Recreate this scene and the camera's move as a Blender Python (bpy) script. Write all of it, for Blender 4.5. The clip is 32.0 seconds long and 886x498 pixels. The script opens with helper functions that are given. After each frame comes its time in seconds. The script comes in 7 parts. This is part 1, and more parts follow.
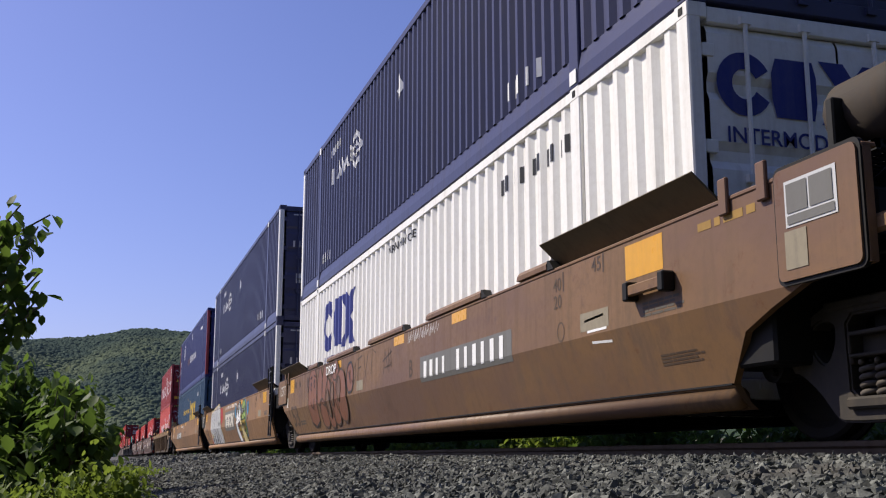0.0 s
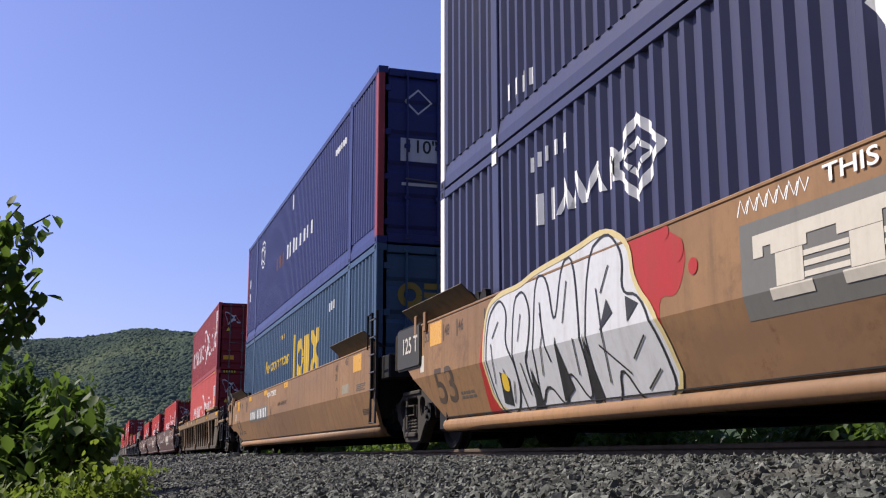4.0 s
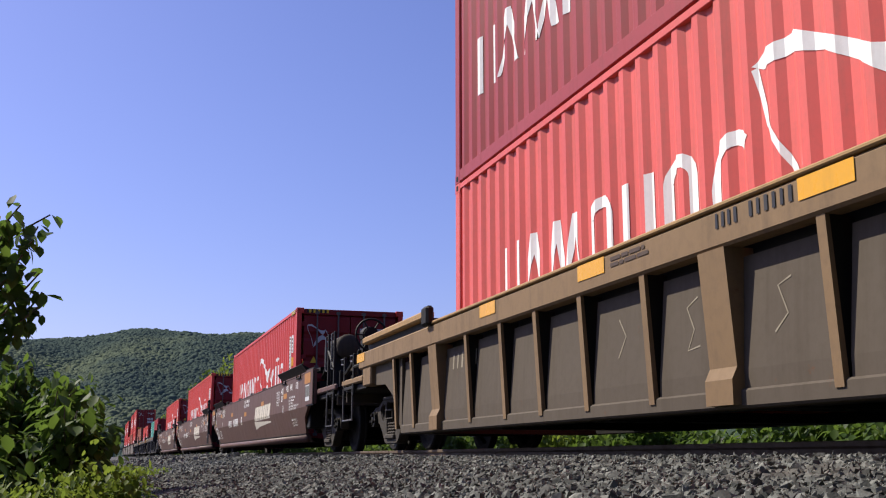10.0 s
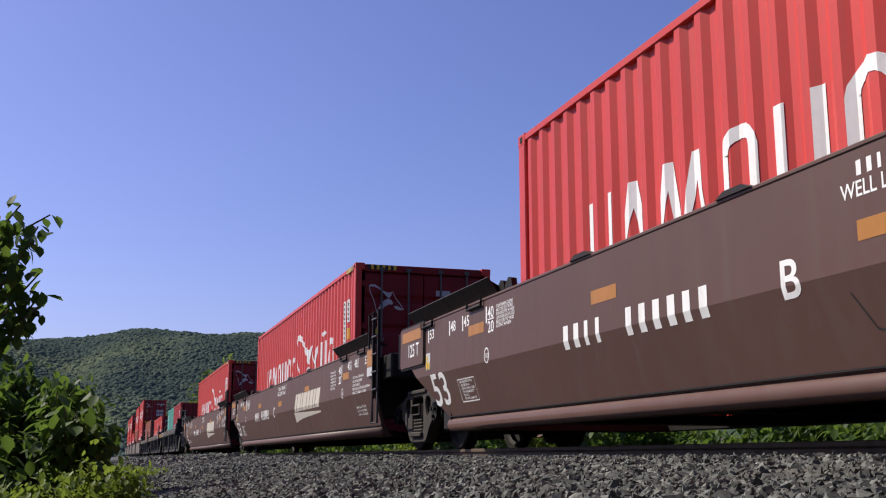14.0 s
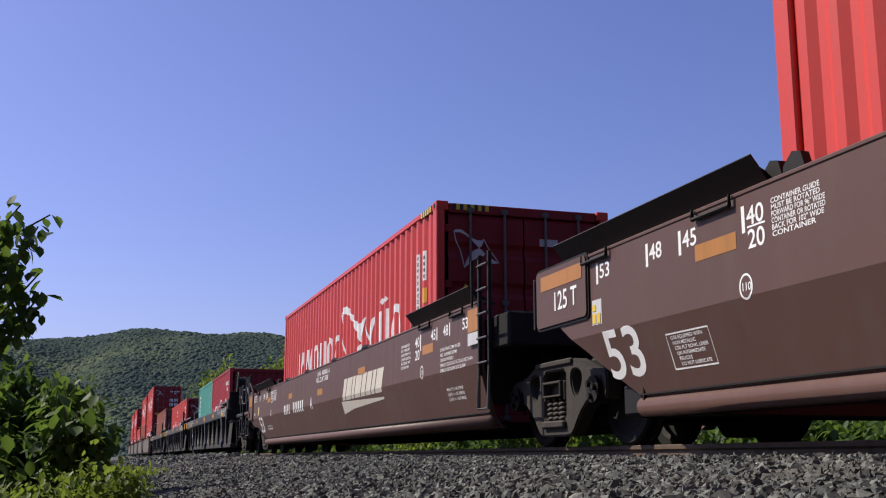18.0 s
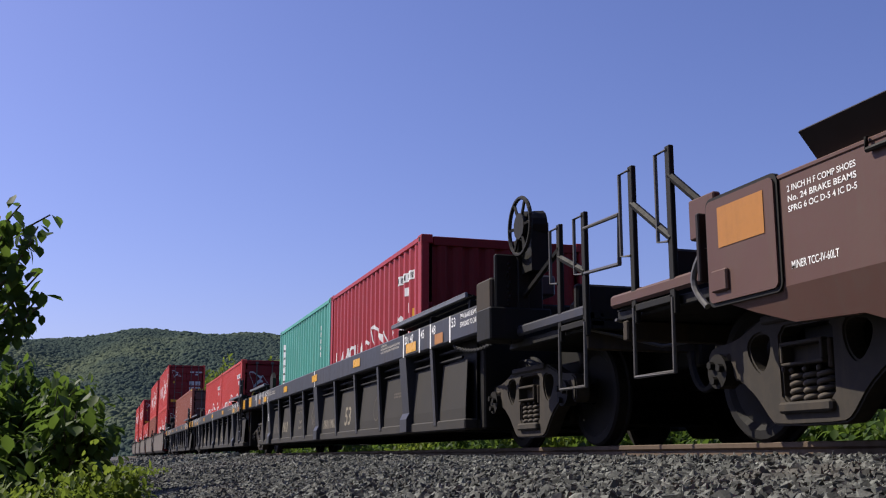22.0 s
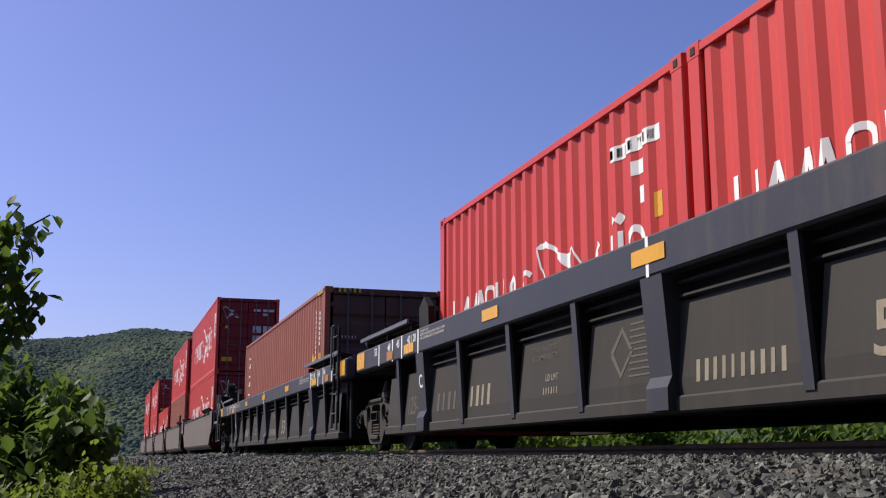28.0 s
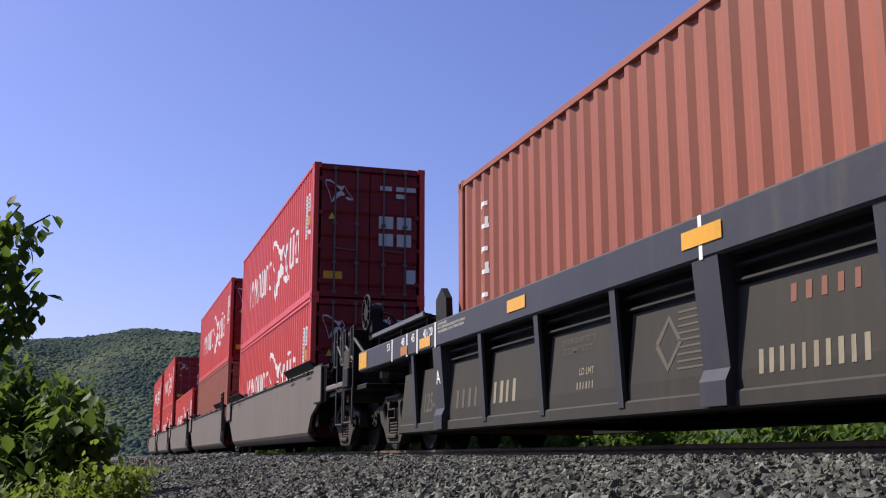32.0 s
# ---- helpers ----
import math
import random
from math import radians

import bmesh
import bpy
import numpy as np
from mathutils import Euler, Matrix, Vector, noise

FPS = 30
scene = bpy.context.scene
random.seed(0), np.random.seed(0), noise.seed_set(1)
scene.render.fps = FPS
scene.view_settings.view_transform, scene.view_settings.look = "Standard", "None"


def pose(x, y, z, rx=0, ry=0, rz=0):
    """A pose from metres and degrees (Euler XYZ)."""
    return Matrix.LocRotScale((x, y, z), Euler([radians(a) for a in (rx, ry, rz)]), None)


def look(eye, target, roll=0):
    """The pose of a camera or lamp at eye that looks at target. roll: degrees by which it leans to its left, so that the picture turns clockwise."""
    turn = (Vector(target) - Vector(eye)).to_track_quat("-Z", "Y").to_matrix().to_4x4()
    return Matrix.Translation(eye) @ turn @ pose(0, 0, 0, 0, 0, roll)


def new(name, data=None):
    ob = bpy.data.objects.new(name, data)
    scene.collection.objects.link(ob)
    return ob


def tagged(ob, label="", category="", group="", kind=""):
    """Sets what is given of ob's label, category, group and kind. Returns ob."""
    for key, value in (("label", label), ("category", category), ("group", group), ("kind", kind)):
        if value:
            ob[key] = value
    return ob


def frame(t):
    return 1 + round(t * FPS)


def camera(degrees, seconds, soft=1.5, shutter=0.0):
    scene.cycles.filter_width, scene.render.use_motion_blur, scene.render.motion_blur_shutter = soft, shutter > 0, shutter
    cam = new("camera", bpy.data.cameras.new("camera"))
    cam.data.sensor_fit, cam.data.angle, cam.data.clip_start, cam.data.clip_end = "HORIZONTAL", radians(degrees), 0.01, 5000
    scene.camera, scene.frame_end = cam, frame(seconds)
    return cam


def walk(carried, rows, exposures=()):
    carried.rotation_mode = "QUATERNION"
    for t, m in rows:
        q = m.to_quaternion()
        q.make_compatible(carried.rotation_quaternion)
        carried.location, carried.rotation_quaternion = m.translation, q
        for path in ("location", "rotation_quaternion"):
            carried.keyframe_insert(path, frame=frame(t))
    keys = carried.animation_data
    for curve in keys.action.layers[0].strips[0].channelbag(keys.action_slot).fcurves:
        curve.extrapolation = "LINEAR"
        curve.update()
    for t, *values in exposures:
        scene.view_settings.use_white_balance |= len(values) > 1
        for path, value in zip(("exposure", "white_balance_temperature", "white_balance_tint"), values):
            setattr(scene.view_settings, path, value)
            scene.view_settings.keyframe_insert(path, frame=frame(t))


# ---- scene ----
cam = camera(45.1, 32.0, soft=1.15)
EYE = pose(0, 0, 0, 90 + 11.035, 0, -17.39)
walk(cam, [(0, EYE), (32, EYE)],
     [(0, -0.06, 6500, 10), (1.0, -0.32, 6500, 10), (2, -0.12, 6500, 10), (3, 0.22, 6500, 10), (4.5, 0.08, 6500, 10), (6.5, 0.2, 6500, 10), (8.5, 0.2, 6500, 10), (11.4, 0.05, 6500, 10),
      (13, -0.04, 6500, 10), (28, -0.04, 6500, 10), (30, 0.05, 6500, 10), (32, 0.15, 6500, 10)])

TRACK = 5.16          # the track's centre line; the train runs along -y
RAIL = 0.10           # top of the rails


def travelled(t):
    """Metres that the train has gone since the start; it slows from 7.5 to 4.8 m/s."""
    x = t / 16
    return 16 * (7.53399 * x - 0.438309 * x ** 2 - 0.597146 * x ** 3 + 0.398516 * x ** 4 - 0.0805647 * x ** 5)


# ---- world and sun ----
SUN_DIR = Vector((-0.53, 0.48, 0.70)).normalized()     # towards the sun
world = bpy.data.worlds.new("sky")
scene.world = world
world.use_nodes = True
wn = world.node_tree
sky = wn.nodes.new("ShaderNodeTexSky")
sky.sky_type, sky.sun_disc = "NISHITA", False
sky.sun_elevation = math.asin(SUN_DIR.z)
sky.sun_rotation = math.atan2(SUN_DIR.x, SUN_DIR.y)
sky.air_density, sky.dust_density, sky.ozone_density = 1.0, 1.0, 3.5
tone = wn.nodes.new("ShaderNodeMix")
tone.data_type, tone.blend_type = "RGBA", "MULTIPLY"
tone.inputs[0].default_value, tone.inputs[7].default_value = 1.0, (0.93, 0.84, 1.22, 1)
wn.links.new(sky.outputs[0], tone.inputs[6])
wn.links.new(tone.outputs[2], wn.nodes["Background"].inputs[0])
wn.nodes["Background"].inputs[1].default_value = 0.11
sun = new("sun", bpy.data.lights.new("sun", "SUN"))
sun.data.energy, sun.data.angle, sun.data.color = 5.9, radians(0.5), (1.0, 0.93, 0.80)
sun.matrix_world = look(SUN_DIR * 50, (0, 0, 0))


# ---- materials ----
def node_mat(name):
    m = bpy.data.materials.new(name)
    m.use_nodes = True
    nt = m.node_tree
    return m, nt, nt.nodes["Principled BSDF"]


def noise_node(nt, scale, detail=4, rough=0.6, stretch=None, coord="Object"):
    tc = nt.nodes.new("ShaderNodeTexCoord")
    n = nt.nodes.new("ShaderNodeTexNoise")
    n.inputs["Scale"].default_value, n.inputs["Detail"].default_value, n.inputs["Roughness"].default_value = scale, detail, rough
    src = tc.outputs[coord]
    if stretch:
        mp = nt.nodes.new("ShaderNodeMapping")
        mp.inputs["Scale"].default_value = stretch
        nt.links.new(src, mp.inputs["Vector"])
        src = mp.outputs[0]
    nt.links.new(src, n.inputs["Vector"])
    return n.outputs["Fac"]


def ramp(nt, fac, lo, hi):
    r = nt.nodes.new("ShaderNodeMapRange")
    r.inputs["From Min"].default_value, r.inputs["From Max"].default_value = lo, hi
    nt.links.new(fac, r.inputs["Value"])
    return r.outputs[0]


def mix(nt, fac, a, b):
    """Colours a and b, each a colour or a socket, mixed by fac."""
    x = nt.nodes.new("ShaderNodeMix")
    x.data_type = "RGBA"
    for sock, v in ((x.inputs[0], fac), (x.inputs[6], a), (x.inputs[7], b)):
        if isinstance(v, bpy.types.NodeSocket):
            nt.links.new(v, sock)
        else:
            sock.default_value = (*v, 1) if isinstance(v, tuple) else v
    return x.outputs[2]


def bump(nt, bsdf, fac, strength, dist):
    b = nt.nodes.new("ShaderNodeBump")
    b.inputs["Strength"].default_value, b.inputs["Distance"].default_value = strength, dist
    nt.links.new(fac, b.inputs["Height"])
    nt.links.new(b.outputs[0], bsdf.inputs["Normal"])


def paint(name, col, dirt=(0.10, 0.075, 0.055), amount=0.5, rough=0.5, fade=0.25, rust=0.0, blotch=None):
    """Weathered paint on steel: faded blotches, dirt in fine grain, streaks that run down, spots of rust."""
    m, nt, p = node_mat(name)
    pale = tuple(min(1, c * 1.3 + 0.008) for c in col)
    c = mix(nt, ramp(nt, noise_node(nt, 0.7, 5), 0.35, 0.75), col, pale) if fade else mix(nt, 0.0, col, col)
    if fade:
        c = mix(nt, fade, mix(nt, 0.0, col, col), c)
    streak = ramp(nt, noise_node(nt, 1.0, 5, 0.65, (6.0, 6.0, 0.5)), 0.5, 0.85)
    grain = ramp(nt, noise_node(nt, 14.0, 5, 0.7), 0.45, 0.8)
    both = nt.nodes.new("ShaderNodeMath")
    both.operation = "MULTIPLY_ADD"
    nt.links.new(streak, both.inputs[0])
    both.inputs[1].default_value = amount
    sc = nt.nodes.new("ShaderNodeMath")
    sc.operation = "MULTIPLY"
    nt.links.new(grain, sc.inputs[0])
    sc.inputs[1].default_value = amount * 0.45
    nt.links.new(sc.outputs[0], both.inputs[2])
    c = mix(nt, both.outputs[0], c, dirt)
    if blotch:
        # wide patches where the weather has turned the paint
        c = mix(nt, ramp(nt, noise_node(nt, 0.55, 5, 0.6, (1.0, 0.6, 1.6)), 0.42, 0.62), c, blotch)
        c = mix(nt, ramp(nt, noise_node(nt, 1.7, 6, 0.75), 0.55, 0.72), c, tuple(v * 0.7 for v in blotch))
    if rust:
        spot = ramp(nt, noise_node(nt, 3.2, 6, 0.75), 0.66 - 0.1 * rust, 0.74)
        c = mix(nt, spot, c, (0.13, 0.05, 0.02))
    nt.links.new(c, p.inputs["Base Color"])
    rr = nt.nodes.new("ShaderNodeMapRange")
    rr.inputs["To Min"].default_value, rr.inputs["To Max"].default_value = rough - 0.08, min(1, rough + 0.3)
    nt.links.new(both.outputs[0], rr.inputs["Value"])
    nt.links.new(rr.outputs[0], p.inputs["Roughness"])
    p.inputs["Specular IOR Level"].default_value = 0.22
    bump(nt, p, noise_node(nt, 5.0, 4), 0.15, 0.01)
    return m


M = {}
M["navy"] = paint("navy_paint", (0.054, 0.057, 0.112), (0.06, 0.055, 0.06), 0.35, 0.42)
M["navy2"] = paint("blue_paint", (0.028, 0.034, 0.125), (0.05, 0.045, 0.06), 0.3, 0.42)
M["teal"] = paint("dark_teal_paint", (0.042, 0.085, 0.145), (0.05, 0.05, 0.05), 0.3, 0.45)
M["white"] = paint("white_paint", (0.88, 0.86, 0.80), (0.36, 0.30, 0.22), 0.40, 0.5)
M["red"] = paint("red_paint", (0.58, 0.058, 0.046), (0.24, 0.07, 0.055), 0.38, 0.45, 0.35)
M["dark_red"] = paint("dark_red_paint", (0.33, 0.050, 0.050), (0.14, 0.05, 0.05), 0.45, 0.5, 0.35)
# red of the front ends, darkened so that the colour holds their shade
M["end_red_shaded"] = paint("shaded_red_end_paint", (0.20, 0.016, 0.018), (0.10, 0.03, 0.03), 0.45, 0.55, 0.3)
M["maroon"] = paint("maroon_paint", (0.38, 0.034, 0.040), (0.12, 0.05, 0.05), 0.4, 0.5, 0.3)
M["green"] = paint("sea_green_paint", (0.085, 0.345, 0.275), (0.14, 0.20, 0.17), 0.35, 0.5, 0.4)
M["brown"] = paint("terracotta_paint", (0.31, 0.098, 0.062), (0.15, 0.07, 0.05), 0.4, 0.55, 0.35)
M["ochre"] = paint("ochre_car_paint", (0.285, 0.155, 0.068), (0.14, 0.09, 0.06), 0.7, 0.6, 0.6, 0.35, (0.225, 0.128, 0.068))
M["ochre_dirty"] = paint("grimy_ochre_car_paint", (0.20, 0.112, 0.052), (0.11, 0.075, 0.05), 0.9, 0.55, 0.6, 0.5, (0.16, 0.092, 0.062))
M["bnsf"] = paint("brown_car_paint", (0.106, 0.055, 0.044), (0.11, 0.088, 0.07), 0.55, 0.55, 0.4, 0.1)
M["grey"] = paint("grey_car_paint", (0.044, 0.045, 0.054), (0.11, 0.09, 0.075), 0.5, 0.5, 0.4)
M["dusty"] = paint("dusty_grey_car_paint", (0.036, 0.033, 0.029), (0.08, 0.066, 0.052), 0.6, 0.8, 0.4)
M["tan"] = paint("tan_car_paint", (0.33, 0.2025, 0.0825), (0.16, 0.11, 0.07), 0.8, 0.65, 0.6, 0.2)
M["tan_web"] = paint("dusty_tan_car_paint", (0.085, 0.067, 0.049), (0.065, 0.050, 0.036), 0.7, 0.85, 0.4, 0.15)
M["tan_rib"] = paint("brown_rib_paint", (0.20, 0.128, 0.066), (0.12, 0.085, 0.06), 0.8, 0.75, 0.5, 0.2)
M["panel_grey"] = paint("grey_green_panel_paint", (0.050, 0.048, 0.040), (0.10, 0.085, 0.06), 0.5, 0.6)
M["guide_olive"] = paint("grimy_olive_guide_paint", (0.115, 0.085, 0.045), (0.07, 0.055, 0.04), 0.6, 0.65)
M["guide_edge"] = paint("pale_grey_guide_paint", (0.14, 0.145, 0.17), (0.08, 0.07, 0.06), 0.4, 0.6)
# near-black brown: the shade of the leaning guides is put into the colour
M["guide_brown_shaded"] = paint("shaded_brown_guide_paint", (0.022, 0.015, 0.013), (0.04, 0.03, 0.025), 0.5, 0.6)
M["silver"] = paint("light_grey_car_paint", (0.150, 0.126, 0.108), (0.12, 0.10, 0.08), 0.5, 0.6, 0.5)
M["black"] = paint("black_steel", (0.009, 0.0085, 0.008), (0.03, 0.024, 0.018), 0.6, 0.7)
M["iron"] = paint("dusty_cast_iron", (0.042, 0.033, 0.026), (0.085, 0.06, 0.04), 0.8, 0.85)
M["wheel"] = paint("dark_wheel_steel", (0.010, 0.009, 0.008), (0.03, 0.022, 0.016), 0.6, 0.8)
M["frame"] = paint("dusty_side_frame_steel", (0.042, 0.036, 0.030), (0.095, 0.075, 0.055), 0.8, 0.85)
M["faded_red"] = paint("faded_red_paint", (0.64, 0.112, 0.094), (0.32, 0.10, 0.08), 0.5, 0.5, 0.5)
M["spring"] = paint("dusty_spring_steel", (0.09, 0.076, 0.062), (0.12, 0.09, 0.06), 0.7, 0.85)
M["letter"] = paint("white_lettering", (0.86, 0.85, 0.82), (0.35, 0.32, 0.28), 0.35, 0.5)
M["letter_blue"] = paint("blue_lettering", (0.035, 0.045, 0.22), (0.2, 0.2, 0.25), 0.3, 0.5)
M["letter_yellow"] = paint("yellow_lettering", (0.75, 0.50, 0.05), (0.3, 0.22, 0.08), 0.3, 0.5)
M["letter_dark"] = paint("black_lettering", (0.03, 0.03, 0.03), (0.1, 0.09, 0.08), 0.4, 0.5)
M["letter_faint"] = paint("worn_cream_lettering", (0.28, 0.24, 0.17), (0.14, 0.12, 0.10), 0.9, 0.7)
M["letter_cream"] = paint("cream_lettering", (0.60, 0.55, 0.46), (0.3, 0.26, 0.2), 0.4, 0.55)
M["letter_brown"] = paint("brown_lettering", (0.075, 0.05, 0.035), (0.14, 0.1, 0.06), 0.7, 0.6)
M["letter_worn"] = paint("almost_gone_lettering", (0.105, 0.090, 0.070), (0.11, 0.1, 0.09), 0.9, 0.75)
M["spray_cream"] = paint("cream_spray_paint", (0.62, 0.50, 0.24), (0.3, 0.25, 0.15), 0.3, 0.5)
M["reflector"] = paint("yellow_reflector_tape", (0.72, 0.36, 0.03), (0.35, 0.2, 0.05), 0.4, 0.35)
M["orange"] = paint("dull_orange_tape", (0.42, 0.18, 0.04), (0.2, 0.1, 0.05), 0.4, 0.45)
M["rod"] = paint("galvanised_rod", (0.11, 0.105, 0.10), (0.15, 0.12, 0.1), 0.5, 0.4)
M["plate_grey"] = paint("grey_sign_panel", (0.16, 0.155, 0.14), (0.1, 0.09, 0.08), 0.4, 0.55)
M["spray_red"] = paint("red_spray_paint", (0.42, 0.03, 0.025), (0.2, 0.08, 0.05), 0.4, 0.5)
M["spray_silver"] = paint("silver_spray_paint", (0.62, 0.62, 0.62), (0.3, 0.27, 0.24), 0.45, 0.4)
M["spray_blue"] = paint("blue_spray_paint", (0.05, 0.25, 0.42), (0.2, 0.2, 0.2), 0.4, 0.5)
M["spray_green"] = paint("green_spray_paint", (0.30, 0.42, 0.10), (0.2, 0.2, 0.1), 0.4, 0.5)
M["spray_brown"] = paint("rust_red_spray_paint", (0.22, 0.095, 0.058), (0.2, 0.1, 0.06), 0.5, 0.5)


# ---- mesh helpers ----
def mesh_of(bm, name, material, smooth=False):
    me = bpy.data.meshes.new(name)
    bmesh.ops.recalc_face_normals(bm, faces=bm.faces)
    bm.to_mesh(me)
    bm.free()
    for mt in (material if isinstance(material, (list, tuple)) else [material]):
        me.materials.append(mt)
    if smooth:
        for poly in me.polygons:
            poly.use_smooth = True
    return me


def islands(bm):
    """The loose pieces of a drawing, each as its own corners and faces."""
    left, out = set(bm.faces), []
    while left:
        todo, mine = [left.pop()], []
        while todo:
            f = todo.pop()
            mine.append(f)
            for e in f.edges:
                for g in e.link_faces:
                    if g in left:
                        left.discard(g)
                        todo.append(g)
        index, verts = {}, []
        for f in mine:
            for v in f.verts:
                if v not in index:
                    index[v] = len(verts)
                    verts.append(tuple(v.co))
        out.append((verts, [[index[v] for v in f.verts] for f in mine]))
    return out


PIECES = {"lettering": "letter", "number_strip": "number_strip", "data_plate": "data_plate", "data_box": "data_cell", "position_line": "position_line", "emblem": "emblem_shape", "warning_stripe": "warning_stripe"}


def part(name, bm, material, parent, label="", smooth=False):
    if name in PIECES:
        bits = islands(bm)
        tall = max(max(v[2] for v in vs) - min(v[2] for v in vs) for vs, _ in bits) if bits else 0
        if 1 < len(bits) <= 40 and tall > 0.07:
            # each letter, bar or plate is a piece of its own
            bm.free()
            for vs, fs in bits:
                me = bpy.data.meshes.new(PIECES[name])
                me.from_pydata(vs, [], fs)
                me.materials.append(material)
                ob = new(PIECES[name], me)
                ob.parent = parent
            return ob
    ob = new(name, mesh_of(bm, name, material, smooth))
    ob.parent = parent
    if name in PIECES and len(bits) > 1:
        ob["kind"] = "stuff"
    if label:
        tagged(ob, label)
    return ob


def box(bm, x0, x1, y0, y1, z0, z1):
    v = [bm.verts.new((x, y, z)) for x in (x0, x1) for y in (y0, y1) for z in (z0, z1)]
    for f in ((0, 1, 3, 2), (4, 6, 7, 5), (0, 4, 5, 1), (2, 3, 7, 6), (0, 2, 6, 4), (1, 5, 7, 3)):
        bm.faces.new([v[i] for i in f])
    return v


def bevel(bm, width, segments=1):
    bmesh.ops.bevel(bm, geom=list(bm.edges), offset=width, segments=segments, affect="EDGES", clamp_overlap=True)


def boxes(*bs, bev=0.0):
    bm = bmesh.new()
    for b in bs:
        box(bm, *b)
    if bev:
        bevel(bm, bev)
    return bm


def tube(bm, a, b, r, n=8):
    a, b = Vector(a), Vector(b)
    m = Matrix.Translation((a + b) / 2) @ (b - a).to_track_quat("Z", "Y").to_matrix().to_4x4()
    bmesh.ops.create_cone(bm, cap_ends=True, segments=n, radius1=r, radius2=r, depth=(b - a).length, matrix=m)


def sweep(bm, path, r, n=8):
    """One unbroken round bar along a path."""
    pts = [Vector(p) for p in path]
    side, rings = None, []
    for i, p in enumerate(pts):
        d = (pts[min(i + 1, len(pts) - 1)] - pts[max(i - 1, 0)]).normalized()
        if side is None:
            side = d.orthogonal().normalized()
        side = (side - d * side.dot(d)).normalized() if (side - d * side.dot(d)).length > 1e-5 else d.orthogonal().normalized()
        up = d.cross(side)
        wide = r
        if 0 < i < len(pts) - 1:
            # keep the bar's thickness round a bend
            wide = r / max(0.5, math.cos((pts[i] - pts[i - 1]).angle(pts[i + 1] - pts[i], 0.0) / 2))
        rings.append([bm.verts.new(p + (side * math.cos(2 * math.pi * k / n) + up * math.sin(2 * math.pi * k / n)) * wide) for k in range(n)])
    for a, b in zip(rings, rings[1:]):
        for k in range(n):
            bm.faces.new((a[k], a[(k + 1) % n], b[(k + 1) % n], b[k]))
    bm.faces.new(rings[0][::-1])
    bm.faces.new(rings[-1])


def tubes(paths, r, n=8):
    bm = bmesh.new()
    for path in paths:
        sweep(bm, path, r, n)
    return bm


def prism(bm, outline, axis, a, b):
    """A closed outline in two coordinates, drawn out along axis (0, 1 or 2) from a to b."""
    def at(p, w):
        c = list(p)
        c.insert(axis, w)
        return bm.verts.new(c)
    lo, hi = [at(p, a) for p in outline], [at(p, b) for p in outline]
    n = len(outline)
    bm.faces.new(lo)
    bm.faces.new(hi[::-1])
    for i in range(n):
        bm.faces.new((lo[i], lo[(i + 1) % n], hi[(i + 1) % n], hi[i]))


def rounded_plate(x0, x1, y0, y1, z0, z1, r):
    """A plate from x0 to x1 with rounded corners in the y-z plane."""
    pts = []
    for cy, cz, a0 in ((y1 - r, z1 - r, 0), (y0 + r, z1 - r, 90), (y0 + r, z0 + r, 180), (y1 - r, z0 + r, 270)):
        for i in range(5):
            a = radians(a0 + 22.5 * i)
            pts.append((cy + r * math.cos(a), cz + r * math.sin(a)))
    bm = bmesh.new()
    prism(bm, pts, 0, x0, x1)
    return bm


def thing(name, label, category, group="", m=None):
    ob = new(name)
    ob.empty_display_size = 0.3
    tagged(ob, label, category, group)
    if m is not None:
        ob.matrix_basis = m
    return ob


MOVERS = []      # things of the train, with the way from the camera to their front at the start, and their height


def rolling(ob, u, z, x=TRACK):
    ob.matrix_basis = pose(x, u, z)
    MOVERS.append((ob, u, z, x))
    return ob


def flat_text(s, size, align="LEFT"):
    """A bmesh of words in the x-z plane, baseline at the origin, running to +x."""
    cu = bpy.data.curves.new("words", "FONT")
    cu.body, cu.size, cu.align_x, cu.resolution_u, cu.offset = s, size, align, 4, 0.012 * size
    ob = bpy.data.objects.new("words", cu)
    me = bpy.data.meshes.new_from_object(ob)
    bm = bmesh.new()
    bm.from_mesh(me)
    bpy.data.objects.remove(ob)
    bpy.data.meshes.remove(me)
    bpy.data.curves.remove(cu)
    for v in bm.verts:
        v.co = (v.co.x, 0, v.co.y)
    return bm


def on_side(bm, u, z, x):
    """Lays a flat drawing on the near side of a car: its x runs towards the front of the train (-y). Cut where the side bends."""
    for zc in (0.36 - z, 0.86 - z) if callable(x) else ():
        bmesh.ops.bisect_plane(bm, geom=list(bm.verts) + list(bm.edges) + list(bm.faces), plane_co=(0, 0, zc), plane_no=(0, 0, 1))
    for v in bm.verts:
        v.co = (x if not callable(x) else x(z + v.co.z), u - v.co.x, z + v.co.z)
    return bm


def bars(rows, bm=None):
    """Plain bars: rows of (x, z, width, height), in the x-z plane."""
    bm = bm or bmesh.new()
    for x, z, w, h in rows:
        bm.faces.new([bm.verts.new(c) for c in ((x, 0, z), (x + w, 0, z), (x + w, 0, z + h), (x, 0, z + h))])
    return bm


def glyphs(n, w, h, seed=0, gap=0.35):
    """A row of n plain bars, of the size of letters, with uneven widths."""
    r = random.Random(seed)
    x, rows = 0, []
    for i in range(n):
        ww = w * r.uniform(0.34, 0.52)
        rows.append((x + w * 0.2, 0, ww, h))
        x += w * (0.85 + gap)
    return rows


